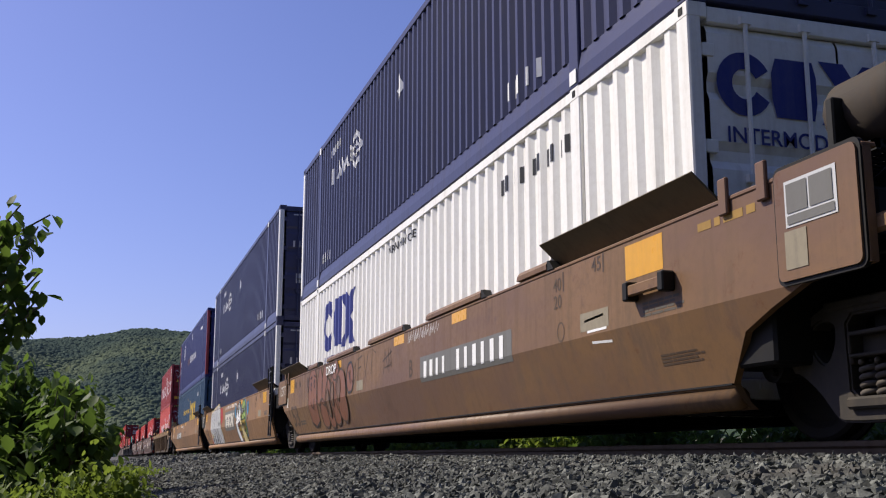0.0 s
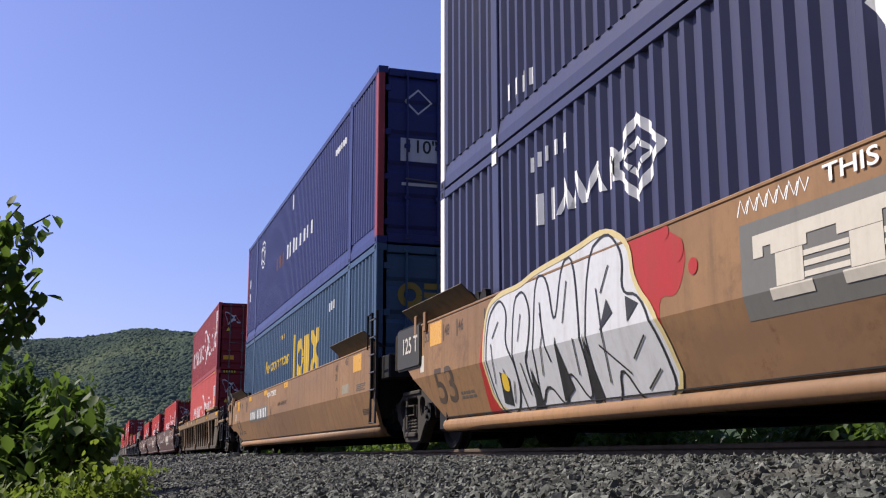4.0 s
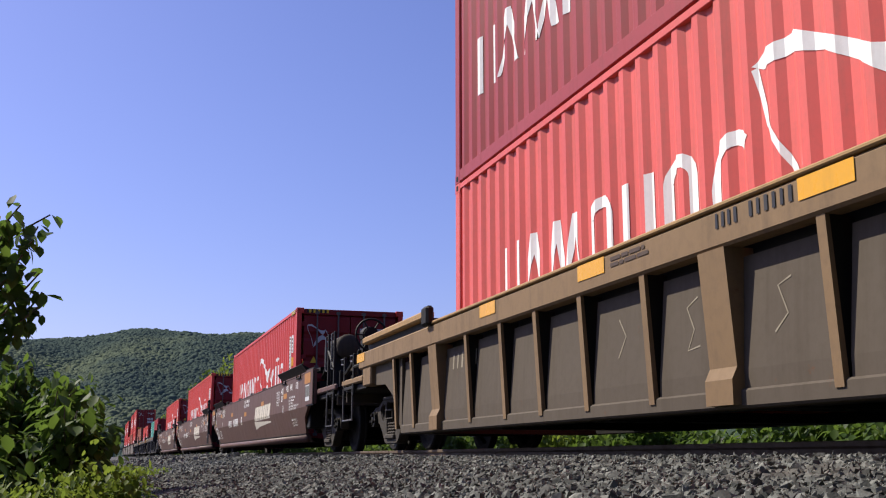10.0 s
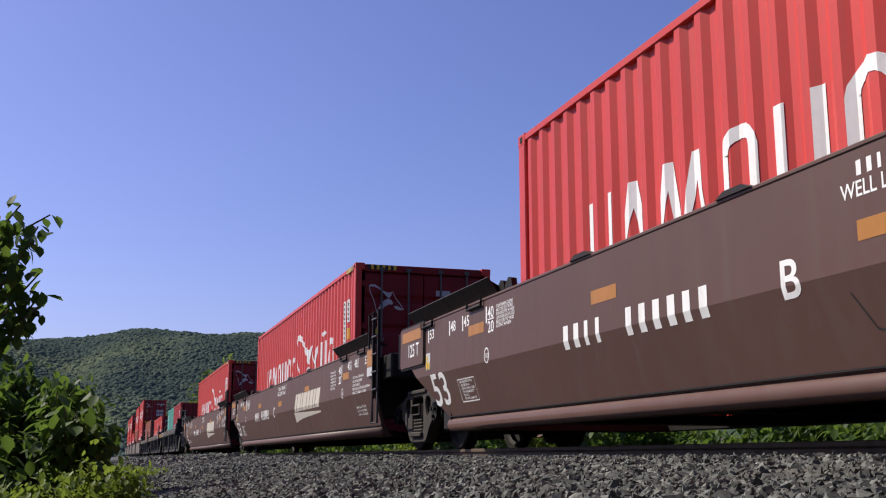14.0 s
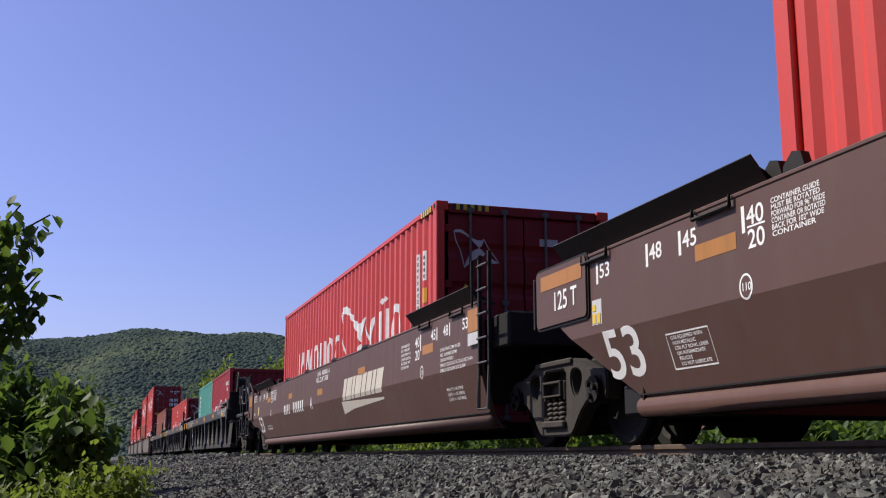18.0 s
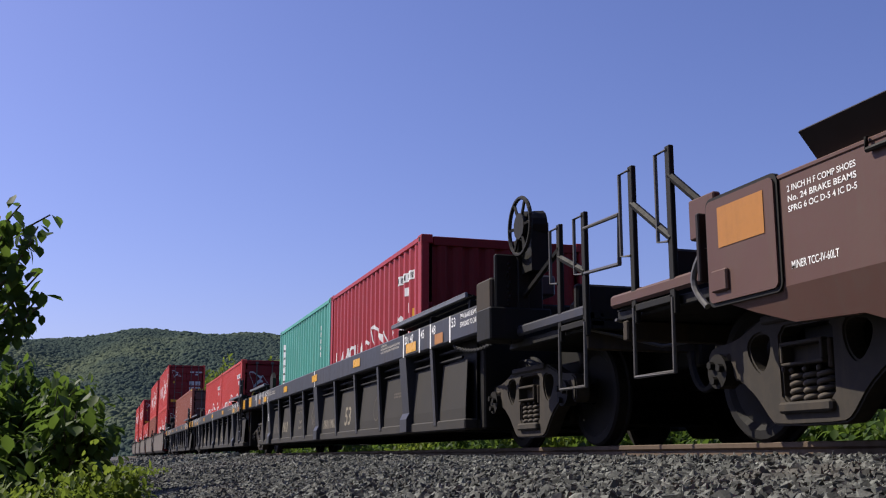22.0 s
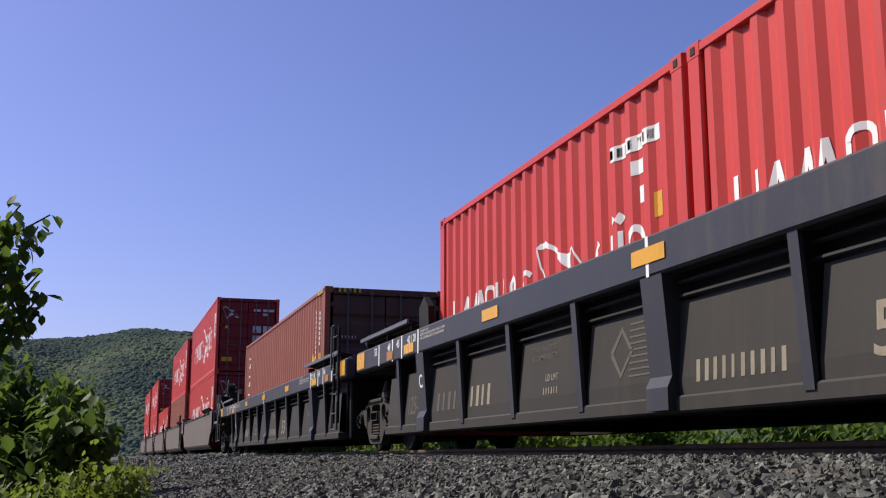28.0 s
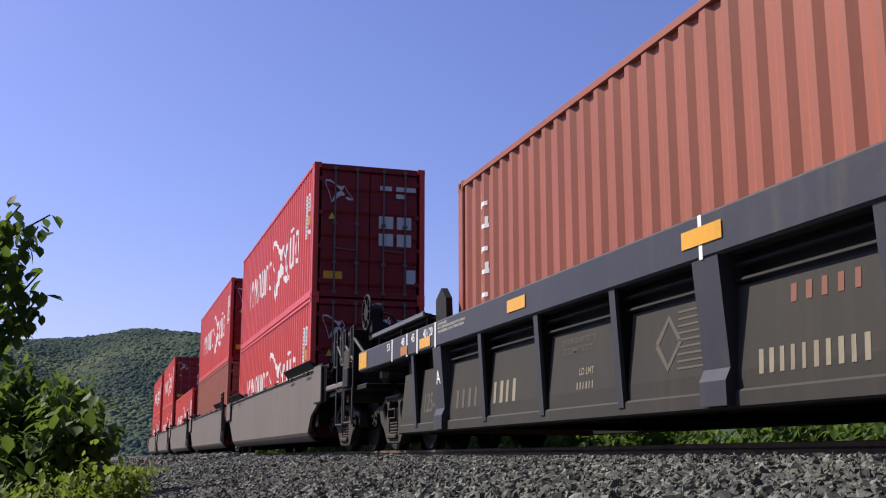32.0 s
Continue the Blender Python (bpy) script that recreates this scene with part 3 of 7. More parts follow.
def smooth_unit(label, mat, length=16.3, front="joint", rear="joint", dark=None, ends=None, hinge_guides=True, group="", panel_mat=None, flat=False):
    """A well car unit with plain bent sides. front/rear: 'joint' (over a shared bogie) or 'end' (with a coupler)."""
    root = thing("well_car", label, "rail car", group)
    dark = dark or M["black"]
    L = length
    fy = -1.55 if front == "end" else -0.08
    ry = L + (2.2 if rear == "end" else 1.55)
    top = 1.50
    for sgn in (-1, 1):
        half = (lambda z: HALF - 0.03) if flat else bulge
        lv = [(0.20, half(0.36) - 0.14, 0.0, L), (0.24, half(0.36) - 0.09, 0.0, L), (0.30, half(0.36) - 0.045, 0.0, L), (0.35, half(0.36) - 0.018, 0.0, L)]
        zs = (0.36, 0.64, 0.66, 0.76, 0.86, 0.88, 1.0, 1.02, top)
        f_ = (0.0, -0.28, -0.30, -0.62, -1.0, -1.55, -1.55, -1.55, -1.55) if front == "end" else (0.0, -0.04, -0.04, -0.06, -0.08, -0.08, -0.08, -0.08, -0.08)
        r_ = (L, L + 0.82, L + 1.40, L + 1.75, L + 2.05, L + 2.1, ry, ry, ry) if rear == "end" else (L, L + 0.50, L + 0.53, L + 0.70, L + 0.88, L + 0.92, L + 1.14, ry - 0.02, ry - 0.02)
        for z, a, b in zip(zs, f_, r_):
            lv.append((z, half(z) - 0.012, a, b))
        part("side_plate", side_sheet(lv, 0.05, sgn, 24), mat, root)
        x0, x1 = sorted((sgn * (HALF - 0.10), sgn * (HALF - 0.004)))
        part("top_chord", boxes((x0, x1, fy, ry - 0.02, top - 0.012, top + 0.02), bev=0.008), mat, root)
        bm = bmesh.new()
        tube(bm, (sgn * (bulge(0.36) - 0.055), 0.0, 0.27), (sgn * (bulge(0.36) - 0.055), L, 0.27), 0.075, 12)
        if not flat:
            part("bottom_chord", bm, mat, root, smooth=True)
        else:
            bm.free()
        part("weld_seam", boxes((*sorted((sgn * (bulge(0.36) - 0.02), sgn * (bulge(0.36) + 0.003))), 0.0, L, 0.352, 0.364)), M["black"], root)
        part("splice_seam", boxes((*sorted((sgn * (bulge(0.36) - 0.02), sgn * (bulge(0.36) + 0.004))), L - 0.09, L - 0.075, 0.30, 0.52)), M["black"], root)
        # raised end panels, rounded, in a dark rim
        spans = [(ry - 0.78, ry - 0.04, 0.86, top + 0.02) if rear == "end" else (ry - 1.02, ry + 0.02, 1.02, top + 0.02)]
        if front == "end":
            spans.append((-1.52, -0.80, 0.88, top + 0.03))
        for a, b, z0, z1 in spans:
            rim = part("panel_rim", rounded_plate(*sorted((sgn * (HALF - 0.03), sgn * (HALF + 0.002))), a - 0.025, b + 0.025, z0 - 0.025, z1 + 0.025, 0.06), M["black"], root)
            part("end_panel", rounded_plate(*sorted((sgn * (HALF - 0.02), sgn * (HALF + 0.015))), a, b, z0, z1, 0.045), panel_mat or mat, rim)
        # plate on edge behind the rear panel, with a slot
        part("end_bracket", boxes((*sorted((sgn * (HALF - 0.10), sgn * (HALF + 0.02))), ry + 0.05, ry + 0.09, 1.02, top - 0.02), bev=0.008), dark, root)
        # lading guides: plates that lean out over the top edge
        lean, foot, out = (0.25, 0.16, 0.085) if not hinge_guides else (0.20, 0.08, 0.05)
        for a, b in ((0.1 if front != "end" else (-0.5 if hinge_guides else 0.0), 2.6), (L - (1.9 if hinge_guides else 1.3), L + 1.1)):
            bm = bmesh.new()
            prism(bm, [(sgn * (HALF - foot - 0.01), top + 0.03), (sgn * (HALF - foot), top + 0.022), (sgn * (HALF + out), top + lean - 0.01), (sgn * (HALF + out - 0.01), top + lean)], 1, a, b)
            g = part("container_guide", bm, dark, root)
            for y in (a + 0.08, (a + b) / 2, b - 0.08):
                bm = bmesh.new()
                prism(bm, [(sgn * (HALF - 0.30), top + 0.02), (sgn * (HALF - foot - 0.02), top + 0.02), (sgn * (HALF + out - 0.03), top + lean - 0.01)], 1, y - 0.012, y + 0.012)
                part("gusset", bm, M["black"], g)
            if hinge_guides:
                for y in (a + 0.30, b - 0.95):
                    xx = sgn * (HALF + 0.012)
                    hoop(g, [(xx, y, top + 0.02), (xx, y, top - 0.05), (xx, y + 0.45, top - 0.05), (xx, y + 0.45, top + 0.02)], 0.011)
            # upright stops beside the guides
            for y in ((a - 0.12, a - 0.34) if a > 5 else (b + 0.03,)):
                bm = bmesh.new()
                prism(bm, [(y, top + 0.0), (y + 0.24, top + 0.0), (y + 0.22, top + 0.10), (y + 0.13, top + 0.17), (y + 0.05, top + 0.15)], 0, *sorted((sgn * (HALF - 0.16), sgn * (HALF - 0.10))))
                part("container_stop", bm, M["black"], root)
        # raised rounded strips along the chord, each with a black cap at its front
        for y0, y1 in ((2.62, 3.35), (4.38, 6.40), (7.48, 9.42), (10.42, 12.53), (13.40, 14.30)) if front == "end" and not hinge_guides else ():
            bm = bmesh.new()
            prism(bm, [(sgn * (HALF - 0.085), top + 0.024), (sgn * (HALF + 0.012), top + 0.034), (sgn * (HALF + 0.014), top + 0.075), (sgn * (HALF - 0.004), top + 0.108), (sgn * (HALF - 0.04), top + 0.118), (sgn * (HALF - 0.085), top + 0.112)], 1, y0, y1 - 0.06)
            tip = [v for v in bm.verts if v.co.y > y1 - 0.1]
            for v in tip:
                v.co.y += 0.06 * (1 - (v.co.z - top - 0.024) / 0.10)
            strip = part("chord_strip", bm, mat, root)
            bm = bmesh.new()
            prism(bm, [(y0 - 0.14, top + 0.02), (y0 - 0.003, top + 0.02), (y0 - 0.003, top + 0.11), (y0 - 0.05, top + 0.105)], 0, *sorted((sgn * (HALF - 0.085), sgn * (HALF + 0.006))))
            part("strip_cap", bm, M["black"], strip)
        for y in (L * 0.30, L * 0.44, L * 0.60, L * 0.74) if hinge_guides else ():
            bm = bmesh.new()
            prism(bm, [(y, top + 0.015), (y + 0.10, top + 0.055), (y + 0.30, top + 0.055), (y + 0.40, top + 0.015)], 0, *sorted((sgn * (HALF - 0.07), sgn * (HALF + 0.01))))
            part("chord_lug", bm, dark, root)
        for y in (((ry - 1.3, ry - 0.9) + ((-0.72, -0.30) if front == "end" else ())) if not hinge_guides else ()):
            part("handhold_tab", boxes((*sorted((sgn * (HALF - 0.01), sgn * (HALF + 0.02))), y, y + 0.10, top - 0.10, top + 0.14), bev=0.008), mat, root)
    under(root, 0.2, L - 0.2)
    # end structures
    part("end_beam", boxes((-1.35, 1.35, 0.0 if front != "end" else -0.5, 0.12, 0.45, 1.35), bev=0.02), M["black"], root)
    part("well_end", boxes((-1.308, 1.308, L - 0.02, L + 0.32, 0.20, 0.46), bev=0.03), M["black"], root)
    part("end_beam", boxes((-1.23, 1.23, L - 0.1, L + 0.36, 0.20, 1.35), (-0.55, 0.55, L, L + 1.5, 0.75, 1.05), bev=0.02), M["black"], root)
    for y0, y1 in ((L + 0.25, ry - 0.1),) + (((-1.5, -0.55),) if front == "end" else ()):
        part("end_deck", boxes((-1.38, 1.38, y0, y1, 1.02, 1.30), bev=0.02), M["black"], root)
        for x0 in (-1.35, 0.75):
            grating(root, x0, x0 + 0.6, y0, y1, top + 0.06, M["black"])
    if front == "joint":
        part("articulation_arm", boxes((-0.3, 0.3, -1.2, 0.1, 0.72, 0.95), bev=0.03), M["black"], root)
        for s in (-1, 1):
            ladder(root, s * (HALF + 0.01), -0.47, 0.72, 1.98, M["black"], 0.30, 5)
            hoop(root, [(s * (HALF + 0.03), -0.17, 1.95), (s * (HALF + 0.03), 0.02, 1.95), (s * (HALF + 0.03), 0.02, 1.45)], 0.013)
            hoop(root, [(s * (HALF + 0.02), -0.47, 0.8), (s * (HALF + 0.02), -0.44, 0.38), (s * (HALF + 0.02), -0.14, 0.38), (s * (HALF + 0.02), -0.17, 0.8)], 0.015, M["rod"], "stirrup_step")
        part("end_deck", boxes((-1.35, 1.35, -0.62, -0.1, 1.0, 1.35), bev=0.02), M["black"], root)
    if ends:
        ends(root, front, rear, L, mat)
    return root


def car_end(root, e0, e1, posts, z1, step_z, wheel=None, tank=None, z0=1.0, sill=None):
    """Coupler end of a car from its body at e0 to its tip at e1: platform, coupler, handrail posts, steps, hand brake, air tank."""
    a, b = sorted((e0, e1))
    s = 1 if e1 > e0 else -1
    part("end_platform", boxes((-1.36, 1.36, a, b, 0.94, 1.02), bev=0.01), M["black"], root)
    part("draft_sill", boxes((-0.35, 0.35, a, b, 0.66, 0.94), bev=0.02), M["black"], root)
    part("end_sill", boxes((-1.36, 1.36, min(e1 - s * 0.16, e1 - s * 0.08), max(e1 - s * 0.16, e1 - s * 0.08), 0.78, 0.936), bev=0.01), M["iron"], root)
    grating(root, -1.36, -0.35, min(e1, e1 - s * 0.6), max(e1, e1 - s * 0.6), 1.08, M["black"])
    bm = boxes((-0.12, 0.12, min(e1 - s * 0.1, e1 + s * 0.40), max(e1 - s * 0.1, e1 + s * 0.40), 0.70, 0.94), (-0.2, 0.16, min(e1 + s * 0.30, e1 + s * 0.58), max(e1 + s * 0.30, e1 + s * 0.58), 0.66, 0.98), bev=0.03)
    part("coupler", bm, M["iron"], root)
    part("end_bulkhead", boxes((-1.22, 1.22, e1 - s * 0.62 - 0.04, e1 - s * 0.62 + 0.04, 0.98, 1.42), bev=0.02), M["black"], root)
    part("brake_cylinder", boxes((-1.05, -0.45, e1 - s * 1.05 - 0.16, e1 - s * 1.05 + 0.16, 1.02, 1.40), bev=0.10), M["iron"], root)
    hose = arc(0, 0, 0.28, 0.34, 180, 360, 8)
    part("brake_hose", tubes([[(-0.45, e1 + s * (0.28 + p[0]) * 0.8, 0.78 + p[1]) for p in hose]], 0.025, 6), M["black"], root)
    for x in (-1.40, 1.40):
        o = -0.02 if x < 0 else 0.02
        for y in posts:
            p = part("handrail_post", boxes((x - 0.02, x + 0.02, y - 0.035, y + 0.035, z0 - 0.12, z1), bev=0.006), M["black"], root)
            hoop(p, [(x + o, y, z1 - 0.03), (x + o, y + 0.17, z1 - 0.03), (x + o, y + 0.17, z0 + 0.42), (x + o, y + 0.02, z0 + 0.40)], 0.011, M["rod"])
        ya, yb = min(posts), max(posts)
        hoop(root, [(x + o, ya, z0), (x + o, ya, step_z), (x + o, yb, step_z), (x + o, yb, z0)], 0.013, M["rod"], "stirrup_step")
        part("tread_plate", boxes((x - 0.02, x + 0.16, ya, yb, z0 - 0.03, z0 + 0.02), bev=0.004), M["black"], root)
        part("handrail_brace", tubes([[(x, yb, z1 - 0.30), (x, ya, z0 + 0.42)]], 0.03, 6), M["black"], root)
        part("handrail_brace", tubes([[(x, posts[1], z1 - 0.22), (x * 0.93, e0, z0 + 0.35)]], 0.03, 6), M["black"], root)
        if sill:
            part("side_sill", boxes((x - 0.025, x + 0.03, a, b, 1.04, 1.14), bev=0.02), sill, root)
        part("cut_lever", tubes([[(x, e1 - s * 0.05, z0 - 0.05), (x * 0.5, e1 - s * 0.02, z0 - 0.18), (0.1, e1 + s * 0.3, z0 - 0.05)]], 0.014, 6), M["rod"], root)
    if wheel:
        x, y, z, across = wheel
        # bracket plates that carry the hand brake
        part("brake_bracket", boxes((x - 0.20, x + 0.30, y + 0.16, y + 0.22, 1.0, z - 0.25), (x - 0.28, x + 0.36, y + 0.10, y + 0.50, 1.0, 1.32), bev=0.015), M["black"], root)
        part("bell_crank", boxes((x - 0.24, x - 0.18, y + 0.20, y + 0.62, 1.05, 1.62), bev=0.02), M["iron"], root)
        brake_wheel(root, pose(x, y, z, 0, 0, -90 if across else (0 if s < 0 else 180)))
        part("brake_stand", boxes((x + 0.02, x + 0.14, y + 0.12, y + 0.24, 1.0, z - 0.1), bev=0.01), M["black"], root)
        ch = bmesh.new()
        for i in range(18):
            bmesh.ops.create_uvsphere(ch, u_segments=6, v_segments=4, radius=0.020, matrix=pose(x - 0.06 + 0.012 * math.sin(i * 2.0), y + 0.16, z - 0.35 - i * 0.045))
        part("brake_chain", ch, M["black"], root)
    if tank:
        x, ya, yb, z, r = tank
        bm = bmesh.new()
        tube(bm, (x, ya + 0.08, z), (x, yb - 0.08, z), r, 20)
        for yy, d in ((ya + 0.08, -1), (yb - 0.08, 1)):
            bmesh.ops.create_uvsphere(bm, u_segments=20, v_segments=8, radius=r, matrix=pose(x, yy, z) @ Matrix.Diagonal((1, 0.4, 1, 1)))
        t = part("air_reservoir", bm, M["iron"], root, smooth=True)
        for yy in (ya + 0.2, yb - 0.25):
            part("reservoir_bracket", boxes((x - 0.30, x + 0.25, yy, yy + 0.07, 1.0, z + 0.05), bev=0.01), M["black"], t)


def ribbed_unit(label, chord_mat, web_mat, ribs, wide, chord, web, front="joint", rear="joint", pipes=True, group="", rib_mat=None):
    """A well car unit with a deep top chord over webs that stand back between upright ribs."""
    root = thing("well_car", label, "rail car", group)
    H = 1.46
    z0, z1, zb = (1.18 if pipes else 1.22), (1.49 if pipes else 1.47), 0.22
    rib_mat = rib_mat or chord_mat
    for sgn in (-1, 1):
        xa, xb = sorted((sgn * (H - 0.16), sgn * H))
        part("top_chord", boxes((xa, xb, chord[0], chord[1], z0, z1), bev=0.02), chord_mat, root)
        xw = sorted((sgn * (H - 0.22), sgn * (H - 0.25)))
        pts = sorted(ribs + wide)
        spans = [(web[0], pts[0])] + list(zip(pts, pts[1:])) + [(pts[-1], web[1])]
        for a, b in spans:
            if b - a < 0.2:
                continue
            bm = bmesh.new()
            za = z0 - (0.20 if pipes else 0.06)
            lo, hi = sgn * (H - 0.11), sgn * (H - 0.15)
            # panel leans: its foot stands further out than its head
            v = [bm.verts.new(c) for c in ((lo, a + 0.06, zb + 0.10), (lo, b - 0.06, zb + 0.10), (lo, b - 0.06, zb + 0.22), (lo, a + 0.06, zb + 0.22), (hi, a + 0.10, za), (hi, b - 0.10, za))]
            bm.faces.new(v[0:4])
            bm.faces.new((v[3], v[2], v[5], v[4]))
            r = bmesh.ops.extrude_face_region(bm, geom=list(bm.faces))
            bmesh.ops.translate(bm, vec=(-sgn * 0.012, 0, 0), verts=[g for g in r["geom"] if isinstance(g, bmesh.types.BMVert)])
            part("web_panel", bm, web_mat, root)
        part("web_backing", boxes((*sorted((sgn * (H - 0.225), sgn * (H - 0.237))), web[0], web[1], zb, z1 - 0.02)), M["black"], root)
        for y in ribs:
            w_ = 0.05 if pipes else 0.04
            bm = bmesh.new()
            prism(bm, [(sgn * (H - 0.11), zb + 0.05), (sgn * (H - 0.07), zb + 0.05), (sgn * (H - 0.02), z0 + 0.002), (sgn * (H - 0.05), z0 + 0.002)], 1, y - w_, y + w_)
            rib = part("rib", bm, rib_mat, root)
            # stem coloured black to stand for the shade on the rib's flank
            bm = bmesh.new()
            prism(bm, [(sgn * (H - 0.222), zb + 0.05), (sgn * (H - 0.11), zb + 0.05), (sgn * (H - 0.05), z0), (sgn * (H - 0.222), z0)], 1, y - w_ * 0.7, y + w_ * 0.7)
            part("shaded_rib_stem", bm, M["black"], rib)
        for y in wide:
            bm = bmesh.new()
            prism(bm, [(sgn * (H - 0.30), zb), (sgn * (H - 0.02), zb), (sgn * (H - 0.02), zb + 0.16), (sgn * (H - 0.06), zb + 0.24), (sgn * (H - 0.005), z0 + 0.002), (sgn * (H - 0.30), z0 + 0.002)], 1, y - 0.16, y + 0.16)
            part("wide_rib", bm, rib_mat, root)
        part("bottom_chord", boxes((*sorted((sgn * (H - 0.08), sgn * (H - 0.30))), web[0], web[1], zb - 0.02, zb + 0.10), bev=0.015), web_mat, root)
        if pipes:
            for z in (z0 - 0.07, z0 - 0.17):
                bm = bmesh.new()
                tube(bm, (sgn * (H - 0.13), web[0] + 0.2, z), (sgn * (H - 0.13), web[1] - 1.5, z), 0.018, 7)
                part("brake_pipe", bm, M["black"], root)
    under(root, web[0] + 0.3, web[1] - 0.3)
    part("end_beam", boxes((-1.2, 1.2, web[0] - 0.15, web[0] + 0.1, 0.2, 1.2), bev=0.02), M["black"], root)
    part("end_beam", boxes((-1.2, 1.2, web[1] - 0.1, web[1] + 0.15, 0.2, 1.2), bev=0.02), M["black"], root)
    for e, d in ((chord[0], 1), (chord[1], -1)):
        a, b = sorted((e, e + d * 0.9))
        part("end_deck", boxes((-1.31, 1.31, a, b, 1.20, 1.40), bev=0.02), M["black"], root)
    part("centre_sill", boxes((-0.35, 0.35, chord[0] + 0.1, web[0], 0.75, 1.1), (-0.35, 0.35, web[1], chord[1] - 0.1, 0.75, 1.1), bev=0.02), M["black"], root)
    return root


def chord_guide(root, sgn, a, b, mat, H=1.46, z=1.49):
    """A lading guide of open grating that leans out over the top chord."""
    lo, hi = Vector((sgn * (H - 0.22), 0, z + 0.09)), Vector((sgn * (H + 0.06), 0, z + 0.15))
    g = part("container_guide", boxes((*sorted((hi.x, hi.x - sgn * 0.03)), a, b, hi.z - 0.045, hi.z + 0.01), (*sorted((lo.x, lo.x - sgn * 0.03)), a, b, lo.z - 0.03, lo.z + 0.01), bev=0.004), M["guide_edge"], root)
    bm = bmesh.new()
    n = int((b - a) / 0.075)
    for i in range(n):
        y = a + (b - a) * (i + 0.5) / n
        m = bmesh.ops.create_cube(bm, size=1.0, matrix=Matrix.Translation((lo + hi) / 2 + Vector((0, y, 0))) @ pose(0, 0, 0, 0, -math.degrees(math.atan2(hi.z - lo.z, hi.x - lo.x)), 0) @ Matrix.Diagonal(((hi - lo).length, 0.035, 0.012, 1)))
    for k in (0.33, 0.66):
        p = lo.lerp(hi, k)
        box(bm, p.x - 0.012, p.x + 0.012, a, b, p.z - 0.008, p.z + 0.008)
    part("tread", bm, M["black"], g)
    for y in (a + 0.1, (a + b) / 2, b - 0.1):
        part("guide_bracket", boxes((*sorted((sgn * (H - 0.14), sgn * (H - 0.02))), y - 0.03, y + 0.03, z - 0.01, z + 0.09), bev=0.006), M["black"], root)


# ---- ground ----
def ground_z(x, y):
    """Ballast bank under the track, falling to a path beside it; rough grass beyond."""
    wob = 0.02 * noise.noise((x * 0.7, y * 0.25, 0.0))
    if x < -1.0:
        return -0.62 + wob * 3
    if x < 3.05:
        t = (x + 1.0) / 4.05
        return -0.62 + 0.59 * (t ** 0.62) + wob * (1 - t)
    if x < 3.55:
        return -0.03
    if x < 3.75:
        return -0.03 - 0.05 * (x - 3.55) / 0.2
    if x < 6.6:
        return -0.08
    if x < 8.2:
        return -0.08 - 0.10 * (x - 6.6) / 1.6
    if x < 14.0:
        return -0.18 + 0.62 * ((x - 8.2) / 5.8) + wob * 4
    return max(-0.6, 0.44 - 0.02 * (x - 14.0)) + wob * 4


def under_train_shade(nt):
    """Mask for the shade under the train, painted into ground and stones."""
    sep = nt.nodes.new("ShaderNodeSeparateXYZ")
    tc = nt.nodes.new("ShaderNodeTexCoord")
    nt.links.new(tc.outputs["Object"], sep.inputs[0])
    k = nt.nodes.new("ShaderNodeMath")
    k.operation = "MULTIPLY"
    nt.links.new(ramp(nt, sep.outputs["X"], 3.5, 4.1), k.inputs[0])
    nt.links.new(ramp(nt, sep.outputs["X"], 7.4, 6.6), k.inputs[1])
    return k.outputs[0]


def ground_material():
    m, nt, p = node_mat("gravelly_ground")
    c = mix(nt, ramp(nt, noise_node(nt, 26.0, 4), 0.35, 0.7), (0.022, 0.021, 0.021), (0.085, 0.083, 0.08))
    dirt = mix(nt, ramp(nt, noise_node(nt, 2.0, 5), 0.4, 0.6), (0.085, 0.072, 0.05), (0.05, 0.06, 0.025))
    sep = nt.nodes.new("ShaderNodeSeparateXYZ")
    tc = nt.nodes.new("ShaderNodeTexCoord")
    nt.links.new(tc.outputs["Object"], sep.inputs[0])
    near = ramp(nt, sep.outputs["X"], -0.6, 0.9)
    far = ramp(nt, sep.outputs["X"], 9.0, 7.4)
    both = nt.nodes.new("ShaderNodeMath")
    both.operation = "MULTIPLY"
    nt.links.new(near, both.inputs[0])
    nt.links.new(far, both.inputs[1])
    c = mix(nt, both.outputs[0], dirt, c)
    # ground colour darkened along the track to stand for the train's shade
    c = mix(nt, under_train_shade(nt), c, (0.012, 0.011, 0.010))
    nt.links.new(c, p.inputs["Base Color"])
    p.inputs["Roughness"].default_value = 0.95
    bump(nt, p, noise_node(nt, 30.0, 4), 0.8, 0.03)
    return m


def make_ground():
    xs = [-2500, -900, -300, -100, -40, -15, -7, -4, -2.5] + [-1.5 + 0.25 * i for i in range(42)] + [9.5, 11, 14, 20, 40, 100, 300, 900, 2500]
    ys = [-300, -60, -20, -8, -3] + [i * 0.5 for i in range(0, 120)] + [60 + i * 5 for i in range(0, 50)] + [320, 400, 600, 900, 1500, 2600, 4000]
    bm = bmesh.new()
    g = [[bm.verts.new((x, y, ground_z(x, y))) for x in xs] for y in ys]
    for a, b in zip(g, g[1:]):
        for i in range(len(xs) - 1):
            bm.faces.new((a[i], a[i + 1], b[i + 1], b[i]))
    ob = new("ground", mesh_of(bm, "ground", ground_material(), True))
    return tagged(ob, "grey ballast bank falling to a dirt path and rough grass", "ground", kind="structure")


make_ground()


